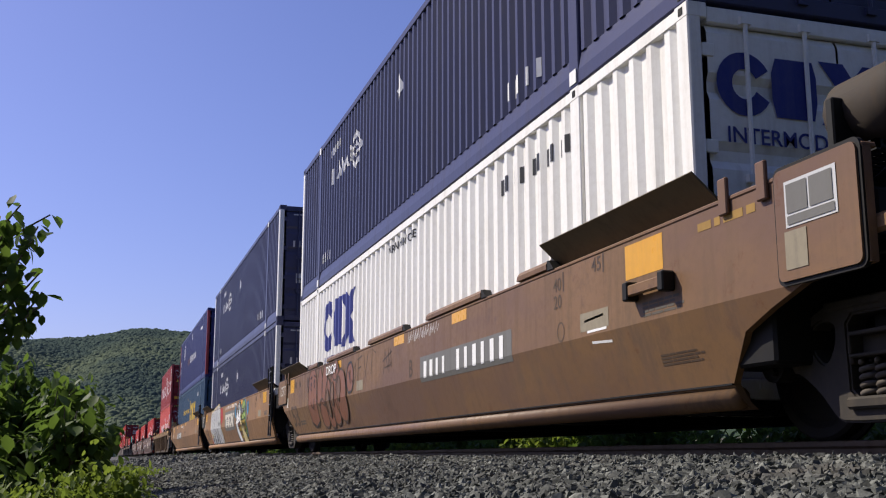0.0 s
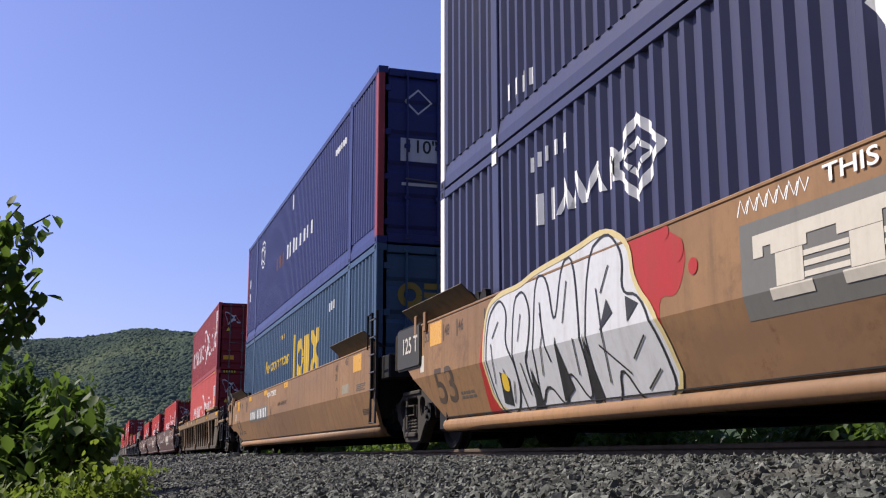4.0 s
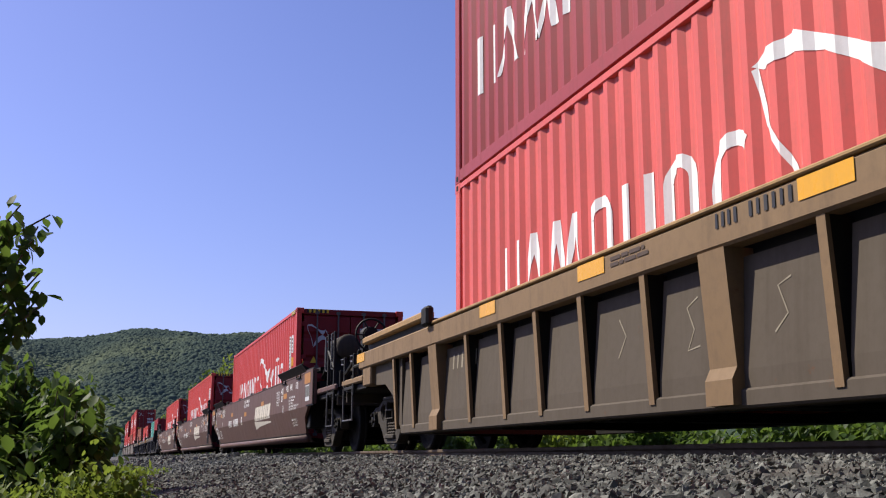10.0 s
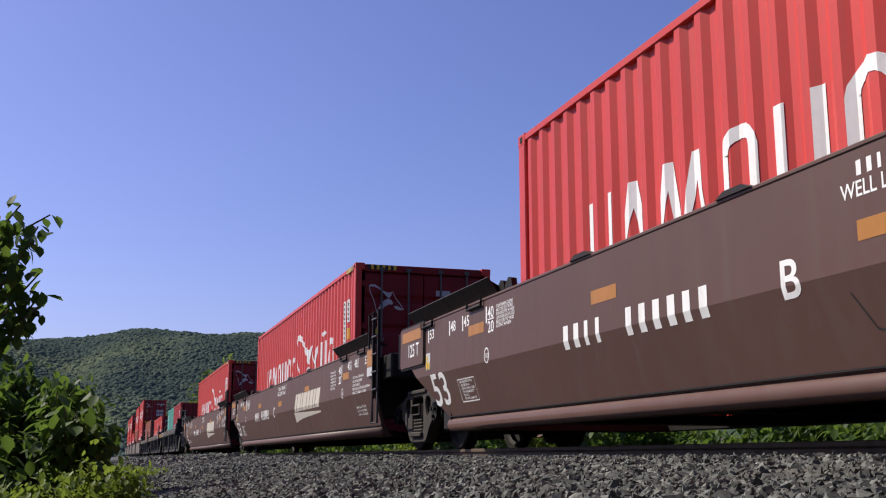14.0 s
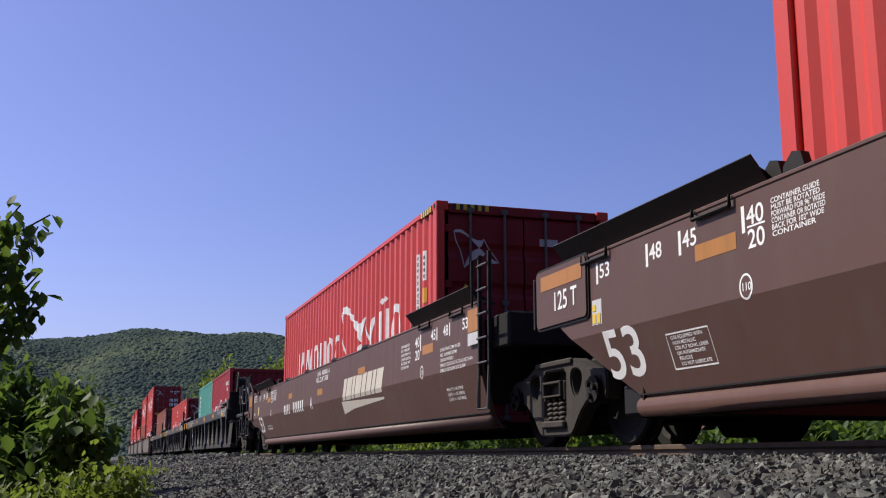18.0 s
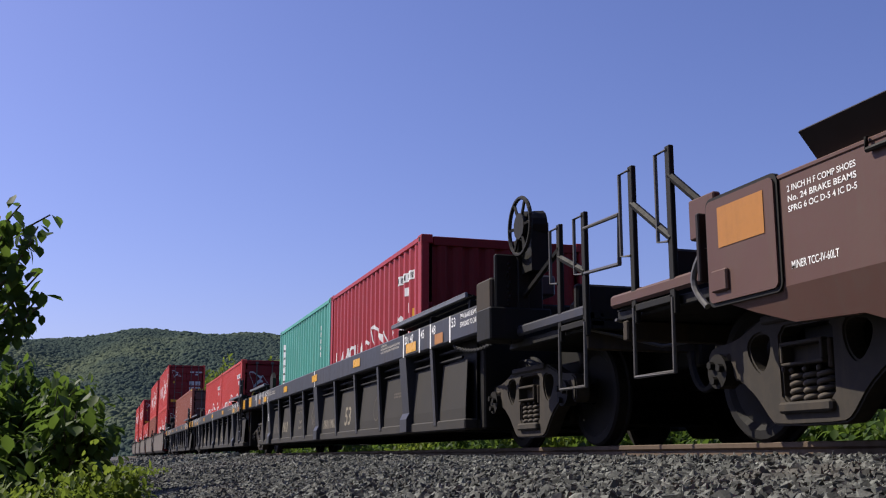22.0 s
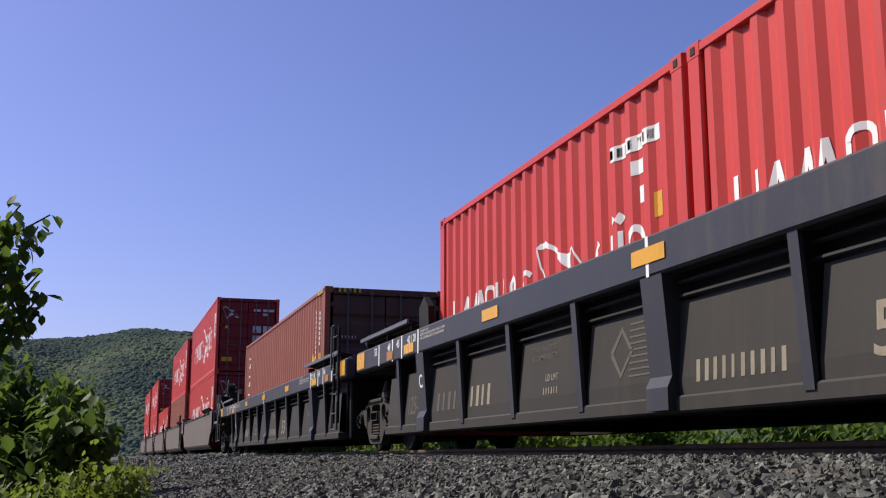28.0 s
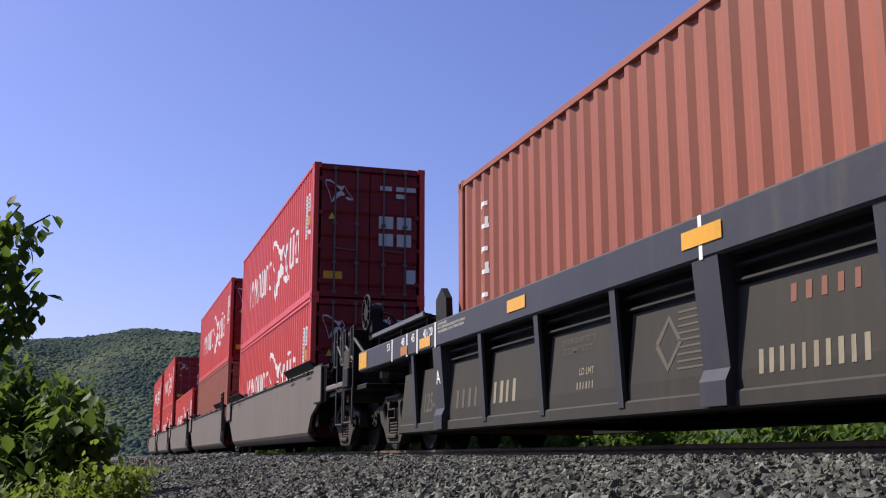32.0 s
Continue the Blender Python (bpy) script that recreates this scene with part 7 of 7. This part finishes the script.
load(container("container", "white corrugated steel container with blue lettering", LONG, HC, 2.591, M["white"], 52, 0.04, 1.98, group="train", decals=white_line), 6.41)
load(container("container", "dark navy corrugated steel container stacked on a white one", LONG, HC, 2.591, M["navy"], 66, 0.045, 1.98, group="train", edge_mat=M["white"], decals=navy_line), 6.41, SEAM)
load(container("container", "dark navy corrugated steel container with white lettering", LONG, HC, 2.591, M["navy"], 66, 0.045, 1.98, group="train", edge_mat=M["white"], decals=navy_line), 25.86)
load(container("container", "dark navy corrugated steel container with white lettering", LONG, HC, 2.591, M["navy"], 66, 0.045, 1.98, group="train", edge_mat=M["white"], decals=navy_line), 25.86, SEAM)
load(container("container", "dark teal corrugated steel container with yellow lettering", LONG, HC, 2.591, M["teal"], 58, 0.035, 1.98, group="train", decals=teal_line), 45.34)
load(container("container", "deep blue ribbed container with white lettering, red edges", LONG, HC, 2.591, M["navy2"], 90, 0.02, 1.98, group="train", edge_mat=M["dark_red"], decals=blue_line), 45.34, SEAM)

# one tan ribbed car with two red containers
rib_u = 71.0
TAN_WEB = lambda z: -1.35 + 0.04 * max(0.0, (z - 0.44) / 0.72) - 0.003
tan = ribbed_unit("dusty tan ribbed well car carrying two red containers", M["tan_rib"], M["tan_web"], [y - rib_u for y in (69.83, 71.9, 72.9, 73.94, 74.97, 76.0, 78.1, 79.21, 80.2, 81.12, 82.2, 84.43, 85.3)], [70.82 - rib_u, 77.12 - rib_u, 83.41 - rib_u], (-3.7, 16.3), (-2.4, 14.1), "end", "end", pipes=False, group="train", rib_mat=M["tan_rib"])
truck(tan, 67.59 - rib_u)
truck(tan, 86.7 - rib_u)
car_end(tan, -3.6, -5.2, (-5.04, -4.38), 1.58, 0.46, (-0.75, -4.95, 1.70, False), sill=M["tan_rib"])
car_end(tan, 16.2, 17.7, (17.56, 16.88), 1.53, 0.48, sill=M["tan_rib"])
unit(tan, rib_u)
for sgn in (-1, 1):
    part("chord_cap", boxes((*sorted((sgn * 1.36, sgn * 1.475)), -0.2, 12.6, 1.475, 1.51), bev=0.01), M["tan"], tan)
    for a, b in ((-2.5, 0.45), (12.6, 15.9)):
        part("container_guide", boxes((*sorted((sgn * 1.36, sgn * 1.50)), a, b, 1.57, 1.67), bev=0.02), M["tan"], tan)
        # black inset added to imitate the shaded gap under the guide bar
        part("guide_gap_shade", boxes((*sorted((sgn * 1.20, sgn * 1.40)), a, b, 1.46, 1.58)), M["black"], tan)
        part("guide_latch", boxes((*sorted((sgn * 1.44, sgn * 1.54)), 0.40 if a < 0 else 12.35, 0.62 if a < 0 else 12.6, 1.46, 1.70), bev=0.03), M["black"], tan)
    for y in (-3.6, -3.0, 15.6):
        part("end_stiffener", boxes((*sorted((sgn * 1.25, sgn * 1.44)), y, y + 0.5, 0.95, 1.24), bev=0.02), M["tan_rib"], tan)
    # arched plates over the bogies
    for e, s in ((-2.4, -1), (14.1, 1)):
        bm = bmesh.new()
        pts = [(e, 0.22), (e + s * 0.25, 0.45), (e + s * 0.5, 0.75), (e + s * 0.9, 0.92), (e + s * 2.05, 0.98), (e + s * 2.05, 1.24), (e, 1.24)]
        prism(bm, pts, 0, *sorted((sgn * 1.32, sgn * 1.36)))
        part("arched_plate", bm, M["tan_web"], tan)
for y, w_ in ((-3.6, 0.75), (0.2, 0.45), (4.66, 0.49), (7.66, 0.50), (10.16, 0.47), (15.9, 0.5)):
    tape(tan, y + w_, 1.33, w_, 0.13, x=lambda z: -1.466)
panel_marks(tan, glyphs(4, 0.075, 0.10, 3, 0.1) + [(x + 0.38, 0, a, b) for x, _, a, b in glyphs(6, 0.085, 0.10, 4, 0.1)], 6.04, 1.345, M["letter_dark"], x=lambda z: -1.466)
fine_print(tan, 7.55, 1.40, 0.7, 2, 0.03, 97, M["letter_brown"], x=lambda z: -1.466)
words(tan, "20", 0.04 - 0.0, 1.02, 0.12, M["letter_dark"], x=lambda z: -1.47)
words(tan, "40", 0.04 - 0.0, 0.82, 0.12, M["letter_dark"], x=lambda z: -1.45)
panel_marks(tan, glyphs(4, 0.13, 0.17, 3) + [(x + 0.9, 0, a, b) for x, _, a, b in glyphs(6, 0.13, 0.17, 4)], 12.9, 0.90, M["letter_faint"], x=TAN_WEB)
for k, pts in enumerate(([(0, 0.35), (0.10, 0.02)], [(0.05, 0.38), (0.0, 0.0)], [(0, 0.0), (0.02, 0.36), (0.14, 0.26), (0.03, 0.18), (0.16, 0.02)], [(0.16, 0.34), (0.03, 0.30), (0.13, 0.12), (0.0, 0.02)], [(0.14, 0.36), (0.0, 0.30), (0.10, 0.14), (0.02, 0.0), (0.18, 0.02)], [(0, 0.34), (0.12, 0.2), (0.0, 0.04)])):
    mark(tan, stroke(pts, 0.014), 2.5 + 1.04 * k, 0.62, M["letter_faint"], TAN_WEB, "chalk_mark")
load(container("container", "faded red corrugated steel container with white lettering", FORTY, HC, 2.438, M["faded_red"], 40, 0.036, group="train", end_mat=M["end_red_shaded"], stripes=True, decals=red_line), 71.0)
load(container("container", "dark red corrugated steel container with white lettering", FORTY, STD, 2.438, M["dark_red"], 40, 0.036, group="train", end_mat=M["end_red_shaded"], decals=red_line), 71.0, SEAM)

# three brown units, one red container in each
brown = []
for k, (u, c) in enumerate(((92.45, 94.55), (112.0, 114.34), (131.6, 133.88))):
    ob = smooth_unit("dark brown well car with white stencilled lettering", M["bnsf"], 16.3, "end" if k == 0 else "joint", "end" if k == 2 else "joint", dark=M["guide_brown_shaded"], ends=smooth_ends, group="train")
    if k == 0:
        truck(ob, -1.08)
    truck(ob, (18.48, 18.46, 18.08)[k])
    brown.append(unit(ob, u))
    load(container("container", "bright red corrugated steel container with white lettering", FORTY, HC, 2.438, M["red"], 40, 0.036, group="train", end_mat=M["end_red_shaded"], stripes=True, decals=red_line), c)
    # slanted cream blocks over a long wedge
    bm = bmesh.new()
    for i in range(4):
        # plain slanted slabs with a narrow slot in each
        q = lambda *pts: shape([(0.14 + i * 0.66 + x * 0.58 + z * 0.17, z * 0.34) for x, z in pts], bm)
        w_ = (0.36, 0.30, 0.44, 0.34)[i]
        q((0, 0), (w_, 0), (w_, 1), (0, 1))
        q((w_ + 0.08, 0), (1.06, 0), (1.06, 1), (w_ + 0.08, 1))
    mark(ob, bm, 6.84, 0.80, M["letter_cream"], name="emblem")
    mark(ob, shape([(0.0, 0.0), (0.0, 0.20), (2.75, 0.14), (2.75, 0.11), (0.8, 0.06)]), 6.82, 0.59, M["letter_cream"], name="emblem")
    panel_marks(ob, glyphs(4, 0.19, 0.20, 2, 0.25) + [(x + 1.15, 0, a, b) for x, _, a, b in glyphs(6, 0.2, 0.21, 5, 0.2)], 12.70, 0.79, M["letter"])
    words(ob, "BCA"[k], 9.58, 0.79, 0.225, fit=0.20)
    panel_marks(ob, glyphs(4, 0.075, 0.08, 2, 0.25) + [(x + 0.42, 0, a, b) for x, _, a, b in glyphs(6, 0.08, 0.08, 5, 0.2)], 8.86, 1.345, M["letter"])
    words(ob, "BCA"[k], 7.86, 1.345, 0.085)
    for y, z, w_ in ((5.55, 1.13, 0.46), (8.87, 1.00, 0.48), (12.1, 1.10, 0.45), (15.17, 1.17, 0.49), (2.02, 1.13, 0.44)):
        tape(ob, y, z, w_, 0.11, M["orange"])
    words(ob, "53", 16.66, 0.50, 0.365, fit=0.60)
    words(ob, "WELL LD LMT 119,500" if k == 2 else "WELL LD LMT 118,600", 8.98, 1.235, 0.085, fit=1.08)
    for y, s in ((16.54 if k == 2 else 16.68, "53"), (15.85, "48"), (15.38, "45"), (14.61, "40")):
        mark(ob, bars([(0, 0, 0.035, 0.17)]), y, 1.25, M["letter"], name="position_line")
        words(ob, s, y - 0.055, 1.29, 0.115, fit=0.18)
    mark(ob, bars([(0, 0, 0.19, 0.012)]), 14.555, 1.272, M["letter"], name="position_line")
    words(ob, "20", 14.555, 1.145, 0.115, fit=0.18)
    if k == 2:
        for i, s in enumerate(("NON-INTERCHANGE CAR", "SEE EQUIPMENT REGISTER")):
            words(ob, s, 15.52, 0.60 - 0.06 * i, 0.04, fit=0.70)
        for i, s in enumerate(("2 INCH H F COMP SHOES", "No. 24 BRAKE BEAMS", "SPRG 6 OC D-5 4 IC D-5")):
            words(ob, s, 17.62, 1.40 - 0.06 * i, 0.036, fit=0.60)
        words(ob, "MINER TCC-IV-60LT", 17.62, 0.95, 0.045, fit=0.42)
    for i, s in enumerate(("CONTAINER GUIDE", "MUST BE ROTATED", "FORWARD FOR 96\" WIDE", "CONTAINER OR ROTATED", "BACK FOR 102\" WIDE", "CONTAINER")):
        words(ob, s, 14.30, 1.37 - 0.040 * i, 0.032, fit=0.34 + 0.02 * len(s) * 0.4)
        words(ob, s, 3.02, 1.30 - 0.055 * i, 0.032, fit=0.30 + 0.02 * len(s) * 0.4)
    for y, s in ((0.47, "53"), (1.17, "48"), (1.66, "45")):
        words(ob, s, y, 1.27, 0.12, fit=0.19)
        mark(ob, bars([(0, -0.01, 0.035, 0.15)]), y - 0.23, 1.26, M["letter"], name="position_line")
    words(ob, "40", 2.35, 1.25, 0.12, fit=0.20)
    words(ob, "20", 2.35, 1.09, 0.12, fit=0.20)
    mark(ob, bars([(0, -0.05, 0.035, 0.2)]), 2.12, 1.24, M["letter"], name="position_line")
    mark(ob, stroke(arc(0, 0, 0.065, 0.075, 0, 360, 20), 0.014), 2.05, 0.92, M["letter"], name="stencil_ring")
    words(ob, "110", 2.10, 0.895, 0.05)
    mark(ob, stroke(arc(0, 0, 0.065, 0.075, 0, 360, 20), 0.014), 14.60, 0.92, M["letter"], name="stencil_ring")
    words(ob, "110", 14.65, 0.895, 0.05)
    for i, s in enumerate(("2 INCH W F COMP SHOES", "NO. 18 BRAKE BEAMS", "38 INCH WHEELS", "SPRG 7 OC D-5 7 IC D-6 5 IIC D-6A", "SPRG 2 OC B-353 2 IC B-354")):
        words(ob, s, 1.28, 1.10 - 0.06 * i, 0.036, fit=0.035 * len(s))
    for i, s in enumerate(("MINER TCC-IV-45L3 SET-UP", "5-1/16\" +- 1/16\" FEMALE", "5-3/16\" +- 1/16\" MALE")):
        words(ob, s, 1.22, 0.64 - 0.055 * i, 0.034, fit=0.6)
    if k < 2:
        mark(ob, stroke([(0, 0), (0.55, 0), (0.55, 0.24), (0, 0.24), (0, 0)], 0.012), 15.67, 0.50, M["letter"], name="stencil_frame")
    for i, s in enumerate(("CAR EQUIPPED WITH", "NON METALLIC", "CTR PLT BOWL LINER", "ON INTERMEDIATE", "TRUCKS", "DO NOT LUBRICATE") if k < 2 else ()):
        words(ob, s, 15.62 - 0.01 * i, 0.70 - 0.036 * i, 0.024, fit=0.022 * len(s) + 0.04)
    mark(ob, bars([(0, 0, 0.17, 0.20)]), 16.77, 0.93, M["plate_pale"], name="caution_label")
    mark(ob, bars([(0.01, 0.01, 0.06, 0.08), (0.09, 0.01, 0.06, 0.08), (0.01, 0.11, 0.06, 0.05)]), 16.77, 0.93, M["letter_yellow"], lambda z: SIDE(z) - 0.004, "caution_label")
    E_X = lambda z: -HALF - 0.019
    if k < 2:
        mark(ob, bars([(0, 0, 0.86, 0.13)]), 17.76, 1.34, M["orange"], x=E_X, name="reflector")
        words(ob, "125 T", 17.50, 1.14, 0.16, x=E_X, fit=0.50)
    else:
        mark(ob, bars([(0, 0, 0.50, 0.26)]), 18.32, 1.20, M["orange"], x=E_X, name="reflector")
    if k:
        mark(ob, bars([(0, 0, 0.36, 0.24)]), 0.20, 1.20, M["orange"], x=E_X, name="reflector")
        mark(ob, bars([(0, 0, 0.36, 0.13)]), 0.20, 1.06, M["plate_pale"], x=E_X, name="data_plate")
    else:
        mark(ob, bars([(0, 0, 0.62, 0.2)]), -0.70, 1.28, M["orange"], x=E_X, name="reflector")
        mark(ob, bars([(0, 0, 0.42, 0.3)]), -0.80, 0.95, M["plate_pale"], x=E_X, name="data_box")
        mark(ob, bars([(0.02, 0.08, 0.17, 0.2), (0.21, 0.08, 0.19, 0.2)]), -0.80, 0.95, M["plate_grey"], x=lambda z: -HALF - 0.023, name="data_box")
    mark(ob, stroke([(0, 0.25), (0.12, 0.05), (0.35, 0.0), (0.4, 0.3)], 0.012), 9.0, 0.5, M["letter_dark"], name="scratch")

# three dark grey ribbed units
greys = []
for k, (u, chord) in enumerate(((157.63, (-3.75, 15.85)), (177.43, (-3.16, 15.8)), (197.15, (-3.13, 16.4)))):
    ob = ribbed_unit("dark grey ribbed well car with grating guides on its chords", M["grey"], M["dusty"], [-1.15, 1.55, 3.08, 4.63, 7.70, 9.27, 10.83, 13.43], [0.11, 6.30, 12.32], chord, (-2.25, 14.3), group="train")
    if k == 0:
        truck(ob, -3.44)
        car_end(ob, -3.6, -5.5, (-5.50, -4.98), 1.93, 0.47, (-1.42, -4.08, 2.10, True), sill=M["grey"])
        hoop(ob, [(-1.42, -5.52, 1.78), (-1.42, -6.18, 1.76), (-1.42, -6.16, 1.37), (-1.42, -5.52, 1.40)], 0.014, M["rod"])
        part("end_block", boxes((-1.45, -0.9, -3.72, -3.0, 1.49, 1.70), bev=0.02), M["grey"], ob)
    truck(ob, (16.06, 16.02, 15.66)[k])
    if k < 2:
        for sgn in (-1, 1):
            y = (16.15, 16.10)[k] - 0.56
            bm = boxes((*sorted((sgn * 0.98, sgn * 1.08)), y - 0.17, y + 0.17, 0.78, 0.89), bev=0.02)
            bmesh.ops.create_cone(bm, cap_ends=True, segments=12, radius1=0.085, radius2=0.035, depth=0.17, matrix=pose(sgn * 1.03, y, 0.97))
            part("side_bearing", bm, M["frame"], ob)
    if k == 2:
        car_end(ob, 16.3, 17.7, (17.6, 17.0), 2.0, 0.45, (-1.2, 17.0, 2.2, True))
    else:
        part("articulation_arm", boxes((-0.3, 0.3, chord[1] - 1.2, chord[1] + 0.5, 0.72, 0.95), bev=0.03), M["black"], ob)
    if k:
        ladder(ob, -1.50, -2.75, 0.45, 2.05, M["black"], 0.36, 5)
        hoop(ob, [(-1.52, -2.45, 2.1), (-1.52, -2.25, 2.1), (-1.52, -2.25, 1.35), (-1.52, -2.45, 1.35)], 0.016, M["rod"])
        hoop(ob, [(-1.52, -2.75, 0.8), (-1.52, -2.75, 0.35), (-1.52, -2.35, 0.35), (-1.52, -2.35, 0.8)], 0.016, M["rod"], "stirrup_step")
        bm = bmesh.new()
        tube(bm, (-0.6, -2.8, 1.60), (0.7, -2.8, 1.60), 0.22, 18)
        part("air_reservoir", bm, M["black"], ob)
    for sgn in (-1, 1):
        chord_guide(ob, sgn, -2.7, 0.45, M["grey"])
        chord_guide(ob, sgn, 12.66, 15.3, M["grey"])
        bm = bmesh.new()
        prism(bm, [(12.15, 1.49), (12.58, 1.49), (12.58, 1.78), (12.36, 1.90), (12.18, 1.76)], 0, *sorted((sgn * 1.30, sgn * 1.38)))
        part("container_stop", bm, M["black"], ob)
    for y, s in ((0.05, "20 / 40"), (-0.70, "45"), (-1.18, "48"), (-1.95, "53")):
        mark(ob, bars([(0, -0.02, 0.05, 0.30)]), y, 1.20, M["letter"], FLAT, "position_line")
        words(ob, s, y - 0.08, 1.345, 0.10, x=FLAT, fit=0.40 if len(s) > 2 else 0.15)
    for y, s in ((12.37, "40 / 20"), (13.15, "45"), (13.63, "48"), (14.39, "53")):
        mark(ob, bars([(0, -0.02, 0.05, 0.30)]), y, 1.20, M["letter"], FLAT, "position_line")
        words(ob, s, y + 0.06 + (0.42 if len(s) > 2 else 0.19), 1.345, 0.10, x=FLAT, fit=0.40 if len(s) > 2 else 0.15)
    mark(ob, bars([(0, -0.02, 0.045, 0.30)]), 6.35, 1.20, M["letter"], FLAT, "position_line")
    UP = lambda z: -1.468
    for y, w_ in ((-0.12, 0.46), (3.02, 0.47), (6.56, 0.50), (9.92, 0.47), (13.0, 0.46)):
        tape(ob, y, 1.22 if y in (-0.12, 13.0) else 1.28, w_, 0.12, x=UP)
    tape(ob, -1.40, 1.21, 0.32, 0.12, M["orange"], UP)
    tape(ob, 13.9, 1.21, 0.32, 0.12, M["orange"], UP)
    for y in ((chord[0] + 0.55), (chord[1] - 0.05)):
        tape(ob, y, 1.22, 0.5, 0.24, x=UP)
    for y in (1.25, 12.24):
        for i, (t_, w_) in enumerate((("CONTAINER GUIDE", 0.34), ("MUST BE DOWN BEFORE LOADING 96 WIDE CONTAINER", 1.03), ("MUST BE UP BEFORE LOADING 102 WIDE CONTAINER", 0.98))):
            words(ob, t_, y, 1.425 - 0.045 * i, 0.028, M["letter_cream"], FLAT, w_)
    WEB = lambda z: -1.35 + 0.04 * max(0.0, (z - 0.44) / 0.54) - 0.003
    words(ob, "53", 4.14, 0.42, 0.29, M["letter_faint"], WEB, fit=0.46)
    mark(ob, bars(glyphs(10, 0.098, 0.15, 6, 0.25)), 5.92, 0.40, M["letter_faint"], WEB)
    mark(ob, bars(glyphs(4, 0.19, 0.21, 7, 0.25)), 11.92, 0.44, M["letter_worn"], WEB)
    mark(ob, bars(glyphs(4, 0.17, 0.22, 8, 0.2)), 10.68, 0.44, M["letter_faint"], WEB)
    words(ob, "LD LMT", 8.55, 0.58, 0.06, M["letter_faint"], WEB)
    mark(ob, bars(glyphs(6, 0.05, 0.06, 9)), 8.6, 0.46, M["letter_faint"], WEB)
    words(ob, "125-T", 13.22, 0.45, 0.23, M["letter_worn"], WEB, fit=0.66)
    words(ob, "BCA"[k], 12.40, 0.75, 0.16, M["letter"], lambda z: -1.403 - 0.055 * (z - 0.46) / 0.72)
    mark(ob, stroke([(0, 0.18), (0.17, 0.36), (0.34, 0.18), (0.17, 0.0), (0, 0.18)], 0.05), 7.2, 0.52, M["letter_worn"], WEB, "emblem")
    mark(ob, bars([(0.3, 0.05 * i, 0.45, 0.015) for i in range(9)]), 7.2, 0.50, M["letter_worn"], WEB, "emblem")
    mark(ob, stroke(arc(0, 0, 0.18, 0.17, 0, 360, 26), 0.018), 1.94, 0.60, M["letter_worn"], WEB, "stencil_ring")
    fine_print(ob, 0.98, 0.74, 0.5, 2, 0.026, 90 + k, M["letter_worn"], WEB)
    if k == 0:
        for i, s in enumerate(("TMX BRAKE BEAMS", "STANDARD TO CAR")):
            words(ob, s, -2.35, 1.40 - 0.09 * i, 0.055, x=FLAT, fit=0.55)
        # loose chain under the chord
        ch = bmesh.new()
        for i in range(30):
            y = -3.4 + i * 0.05
            bmesh.ops.create_uvsphere(ch, u_segments=6, v_segments=4, radius=0.026, matrix=pose(-1.40, y, 1.02 + 0.10 * ((i - 12) / 16) ** 2 + 0.01 * (i % 2)) @ Matrix.Diagonal((0.6, 1.4, 0.8, 1)))
        part("slack_chain", ch, M["black"], ob)
    words(ob, "CONTAINER TRANSPORTER CAR", 8.95, 0.86, 0.05, M["letter_worn"], WEB, 0.72)
    words(ob, "SEE EQUIPMENT REGISTER", 8.90, 0.78, 0.05, M["letter_worn"], WEB, 0.60)
    if k == 2:
        mark(ob, bars(glyphs(5, 0.12, 0.11, 19)), 5.6, 0.80, M["spray_brown"], WEB, "graffiti")
    greys.append(unit(ob, u))
load(container("container", "maroon twenty-foot container with white lettering", TWENTY, STD, 2.438, M["maroon"], 20, 0.036, group="train", doors=False, end_mat=M["end_red_shaded"], decals=lambda *a: red_line(*a, plain_end=True)), 157.66)
load(container("container", "sea green twenty-foot container", TWENTY, STD, 2.438, M["green"], 20, 0.036, group="train", decals=green_box), 163.79)
load(container("container", "red twenty-foot container with white lettering", TWENTY, STD, 2.438, M["red"], 20, 0.036, group="train", doors=True, end_mat=M["end_red_shaded"], decals=red_line), 177.43)
load(container("container", "red twenty-foot container with white lettering", TWENTY, STD, 2.438, M["red"], 20, 0.036, group="train", doors=True, end_mat=M["end_red_shaded"], decals=red_line), 183.56)
# front end takes the darker car brown, its shade put into the colour
load(container("container", "terracotta brown forty-foot container", FORTY, HC, 2.438, M["brown"], 40, 0.036, group="train", end_mat=M["bnsf"], stripes=True, decals=brown_box), 197.15)

# five light grey units at the tail
for k in range(5):
    u = 217.9 + 15.6 * k
    ob = smooth_unit("plain grey well car loaded with red containers", M["silver"], 12.5, "end" if k == 0 else "joint", "joint" if k < 4 else "end", ends=smooth_ends, group="train", flat=True)
    if k == 0:
        truck(ob, -1.75, False)
    truck(ob, 14.4, False)
    unit(ob, u)
    c = u + 1.16
    red = lambda h=HC: container("container", "bright red corrugated steel container with white lettering", FORTY, h, 2.438, M["red"], 40, 0.036, group="train", end_mat=M["end_red_shaded"], decals=red_line)
    if k != 1:
        load(red(), c)
    else:
        load(container("container", "terracotta brown forty-foot container", FORTY, HC, 2.438, M["brown"], 40, 0.036, group="train"), c)
    if k != 2:
        load(red(), c, SEAM)


# ---- what moves ----
def motions():
    times = [i * 0.5 for i in range(65)]
    for ob, u, z, x in MOVERS:
        walk(ob, [(t, pose(x, u - travelled(t), z)) for t in times])
    fine = [i / 15 for i in range(481)]
    for ob, y in WHEELS:
        walk(ob, [(t, pose(0, y, WHEEL_R, math.degrees(travelled(t) / WHEEL_R), 0, 0)) for t in fine])


motions()
